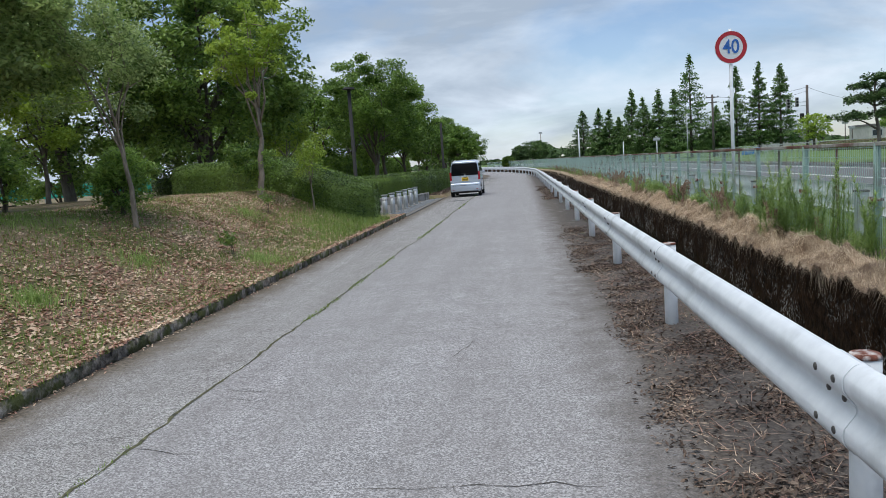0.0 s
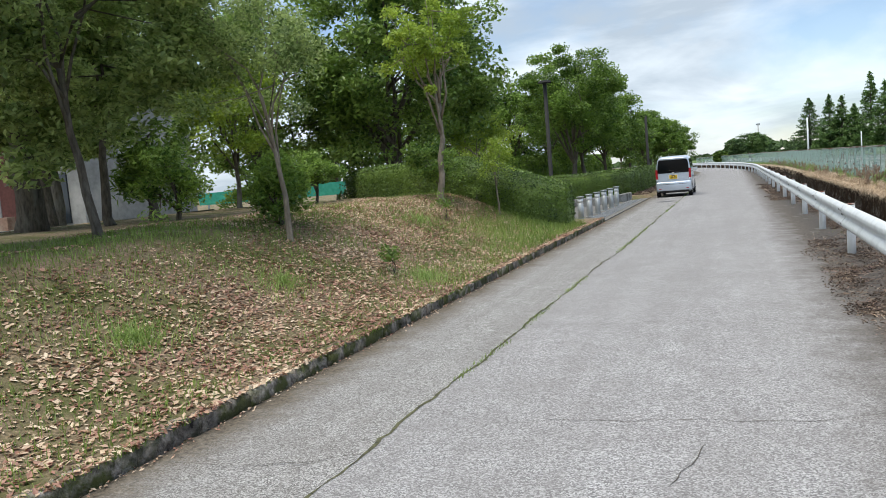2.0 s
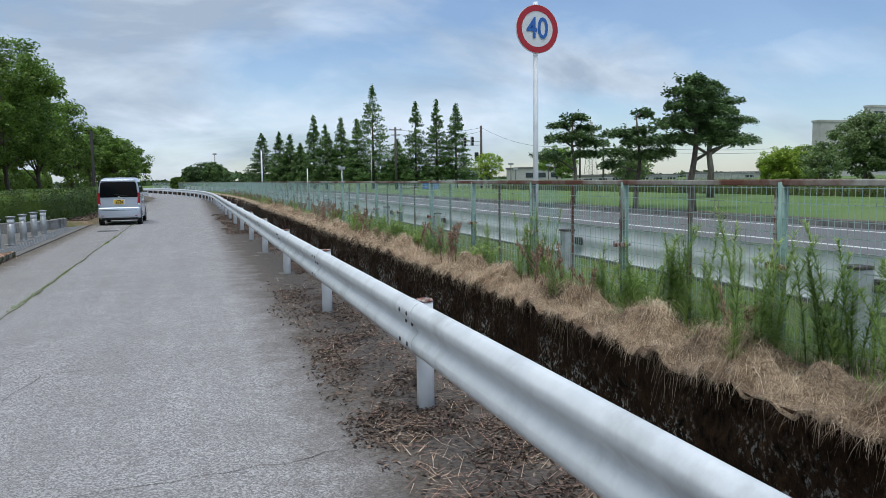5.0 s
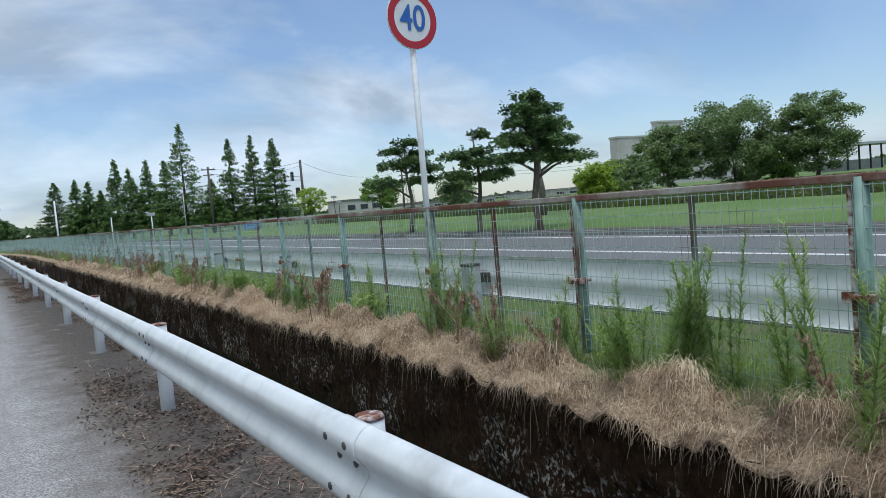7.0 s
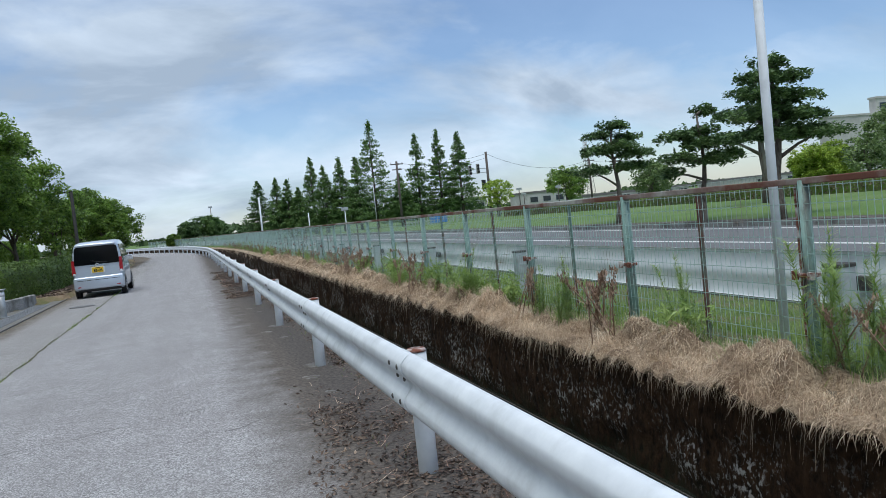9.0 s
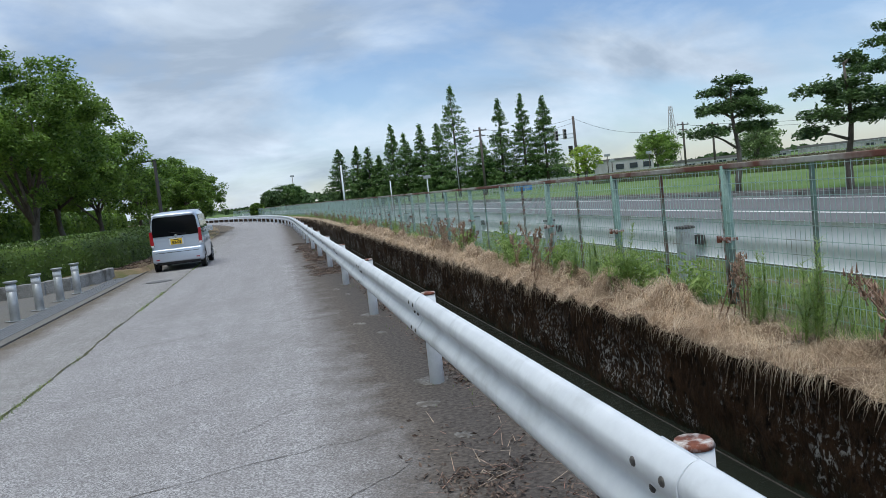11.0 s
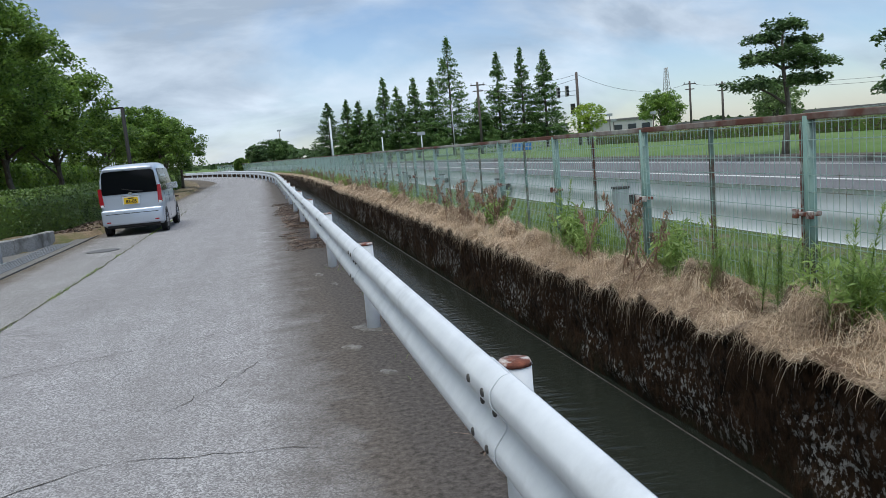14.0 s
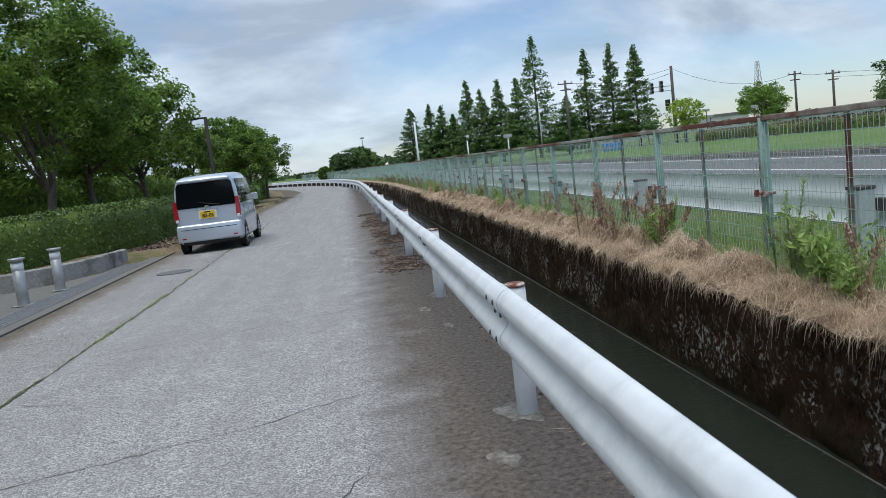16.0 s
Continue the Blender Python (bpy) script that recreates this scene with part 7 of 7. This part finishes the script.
def building(name, label, x0, x1, y0, y1, z0, z1, mat, floors, cols, roof=True):
    """A block with a parapet, and windows set into its near face."""
    ob = thing(name, label, "building", pose(x0, y0, z0))
    w, d, h = x1 - x0, y1 - y0, z1 - z0
    bm = bmesh.new()
    box(bm, 0, w, 0, d, -0.5, h)
    part("wall", bm, mat, ob)
    bm = bmesh.new()
    box(bm, -0.15, w + 0.15, -0.15, d + 0.15, h, h + 0.35)
    part("roof", bm, mat if not roof else "roof", ob)
    for f in range(floors):
        for c in range(cols // 3 if cols == 9 else 0, cols):
            cx, cz = w * (c + 0.5) / cols, h * (f + 0.5) / floors
            ww, wh = w / cols * 0.32, h / floors * 0.22
            bm = bmesh.new()
            box(bm, cx - ww, cx + ww, -0.06, 0.05, cz - wh, cz + wh)
            win = part("window", bm, "galv", ob)
            bm = bmesh.new()
            box(bm, cx - ww * 0.9, cx + ww * 0.9, -0.075, -0.05, cz - wh * 0.88, cz + wh * 0.88)
            part("pane", bm, "window_dark", win)
    return ob


building("office_building", "pale grey office block behind the round trees", 111.6, 150, 120, 122, 0.8, 11.2, "wall_pale", 3, 9, False)
building("office_building", "pale rooftop block of the office building", 124, 132, 120.5, 122, 11.5, 14.2, "wall_pale", 1, 2, False)
building("low_building", "long low beige building beyond the lawn", 78, 106, 112, 114, 0.8, 1.75, "wall_pale", 1, 9)
building("low_building", "low grey building behind the pines", 55, 72, 108, 110, 0.8, 1.5, "wall_pale", 1, 7)
building("low_building", "small far house with a dark roof", 40, 47, 128, 136, 0.8, 3.0, "wall_pale", 1, 3)
building("low_building", "small far house with a dark roof", 60, 68, 140, 148, 0.8, 3.2, "wall_pale", 1, 3)
# open shelter at the right end of the lawn
shelter = thing("shelter", "open waiting shelter with a flat grey roof", "shelter", pose(86, 58, 1.1))
bm = bmesh.new()
box(bm, -1, 14, 0, 4, 2.85, 3.15, 0.03)
part("roof", bm, "galv", shelter)
for k in range(6):
    bm = bmesh.new()
    box(bm, 2.4 * k, 2.4 * k + 0.16, 0.2, 0.36, -0.3, 2.85)
    part("post", bm, "pole_dark", shelter)
bm = bmesh.new()
box(bm, -1, 14, 3.6, 3.8, -0.3, 1.2)
part("back_panel", bm, "wall_pale", shelter)
# low hedge and picket fence at the back of the lawn
hedge("dull grey-green low hedge along the back of the lawn", [(29.0, 78.0), (29.5, 58.0), (30.0, 33.0), (30.5, 12.0), (30.5, -5.0)], 1.3, 0.78, 130, 0.13, 40, "hedge_dull")
pf = thing("picket_fence", "pale low railing fence beyond the lawn", "fence", pose(0, 0, 0))
bm_v = bmesh.new()
box(bm_v, -0.03, 0.03, -0.02, 0.02, 0, 0.95)
pick_me = bm_mesh("picket", bm_v, "galv")
for k in range(110):
    x = 20.5 + 0.28 * k
    y = 84 - 0.16 * k
    part("picket", pick_me, "", pf, m=pose(x, y, float(ground_z(x, y))))
for z in (0.35, 0.85):
    part("rail", tubes_mesh("rail", [(np.array([(20.5, 84, 0.42 + z), (36, 75.2, 0.50 + z), (51.2, 66.5, 0.90 + z)]), np.full(3, 0.03))], "galv", 5), "", pf)
bm = bmesh.new()
box(bm, -0.8, 0.8, -0.6, 0.6, 0, 0.7, 0.06)
sheet = thing("covered_pile", "small pile under a bright blue sheet", "tarpaulin", pose(24.6, 86, float(ground_z(24.6, 86))), data=bm_mesh("covered_pile", bm, "blue_sheet"))
# distant low green skyline and hills beyond the bend
r = np.random.default_rng(900)
n = 7000
a = r.uniform(-1.25, 1.25, n)
dist = r.uniform(260, 420, n)
hgt = 2.6 + 1.8 * np.sin(a * 9) + 1.4 * np.sin(a * 23 + 1) + 0.8 * np.sin(a * 61)
p = np.column_stack([np.sin(a) * dist, np.cos(a) * dist, r.random(n) ** 0.7 * np.maximum(hgt, 1.2)])
v, f = leaves_np(p, r.uniform(2.2, 4.2, n), 0.8, 0.2, r)
stuff("far_trees", "low distant belt of green trees on the skyline", "trees", v, f, "far_green")

# ---- park side background ----
bld = thing("park_building", "brick and pale stone park building with an arched bay", "building", pose(-41, 30, 0.8))
bm = bmesh.new()
box(bm, 0, 12, 0, 8, -0.5, 6.2)
part("wall", bm, "wall_white", bld)
bm = bmesh.new()
box(bm, -8, 0, -1.5, 7, -0.5, 6.0)
part("brick_wing", bm, "wall_brick", bld, "reddish brick wing")
bm = bmesh.new()
box(bm, -8.4, 12.4, -1.9, 8.4, 6.2, 6.6)
part("roof", bm, "roof", bld)
bm = bmesh.new()
box(bm, 6.7, 8.9, -0.12, 0.3, -0.5, 6.15, 0.02)
part("pier", bm, "maroon", bld, "reddish brown pier")
bm = bmesh.new()
box(bm, 9.2, 11.4, -0.09, 0.3, 3.2, 3.5, 0.02)
part("lintel", bm, "path", bld)
bm = bmesh.new()
box(bm, 9.5, 11.1, -0.08, 0.1, 0.2, 2.6, 0.02)
part("window", bm, "window_dark", bld, "dark recessed window")
for k in range(11):
    bm = bmesh.new()
    box(bm, 2.2, 6.6, -0.07, 0.05, 0.1 + 0.42 * k, 0.1 + 0.42 * k + 0.39, 0.01)
    part("siding_board", bm, "wall_white", bld)
bm = bmesh.new()
vs = [bm.verts.new(q) for q in ((1.0, -1.9, 0.0), (4.0, -1.9, 0.0), (1.0, -1.9, 2.8), (1.0, -2.2, 0.0), (4.0, -2.2, 0.0), (1.0, -2.2, 2.8))]
for q in ((0, 1, 2), (5, 4, 3), (0, 3, 4, 1), (1, 4, 5, 2), (2, 5, 3, 0)):
    bm.faces.new([vs[i] for i in q])
part("stair_wall", bm, "path", bld, "pale sloping stair wall")
bm = bmesh.new()
box(bm, -10, 12, -4.2, -3.8, -0.5, 0.75, 0.02)
part("low_wall", bm, "wall_brick", bld)
walkway = tagged(new("pavement_path"), "pale concrete footpath through the park", "path", kind="structure")
bm = bmesh.new()
f = bm.faces.new([bm.verts.new(q) for q in ((-44, 12, 0), (-20, 21.0, 0), (-17, 24.0, 0), (-18.5, 26.0, 0), (-23, 23.5, 0), (-44, 17, 0))])
for v in bm.verts:
    v.co.z = float(ground_z(v.co.x, v.co.y)) + 0.05
part("slab", bm, "path", walkway)
net = thing("net_fence", "turquoise green court netting behind the park trees", "netting", pose(-25.5, 34.5, 0.85))
bm = bmesh.new()
box(bm, -0.5, 8, -0.02, 0.02, 0.45, 1.05)
part("net", bm, "net_green", net)
for k in range(4):
    part("post", tubes_mesh("post", [([(0, 0, -0.9), (0, 0, 1.2)], [0.05, 0.05])], "galv", 8), "", net, m=pose(2.6 * k, 0.06, 0))
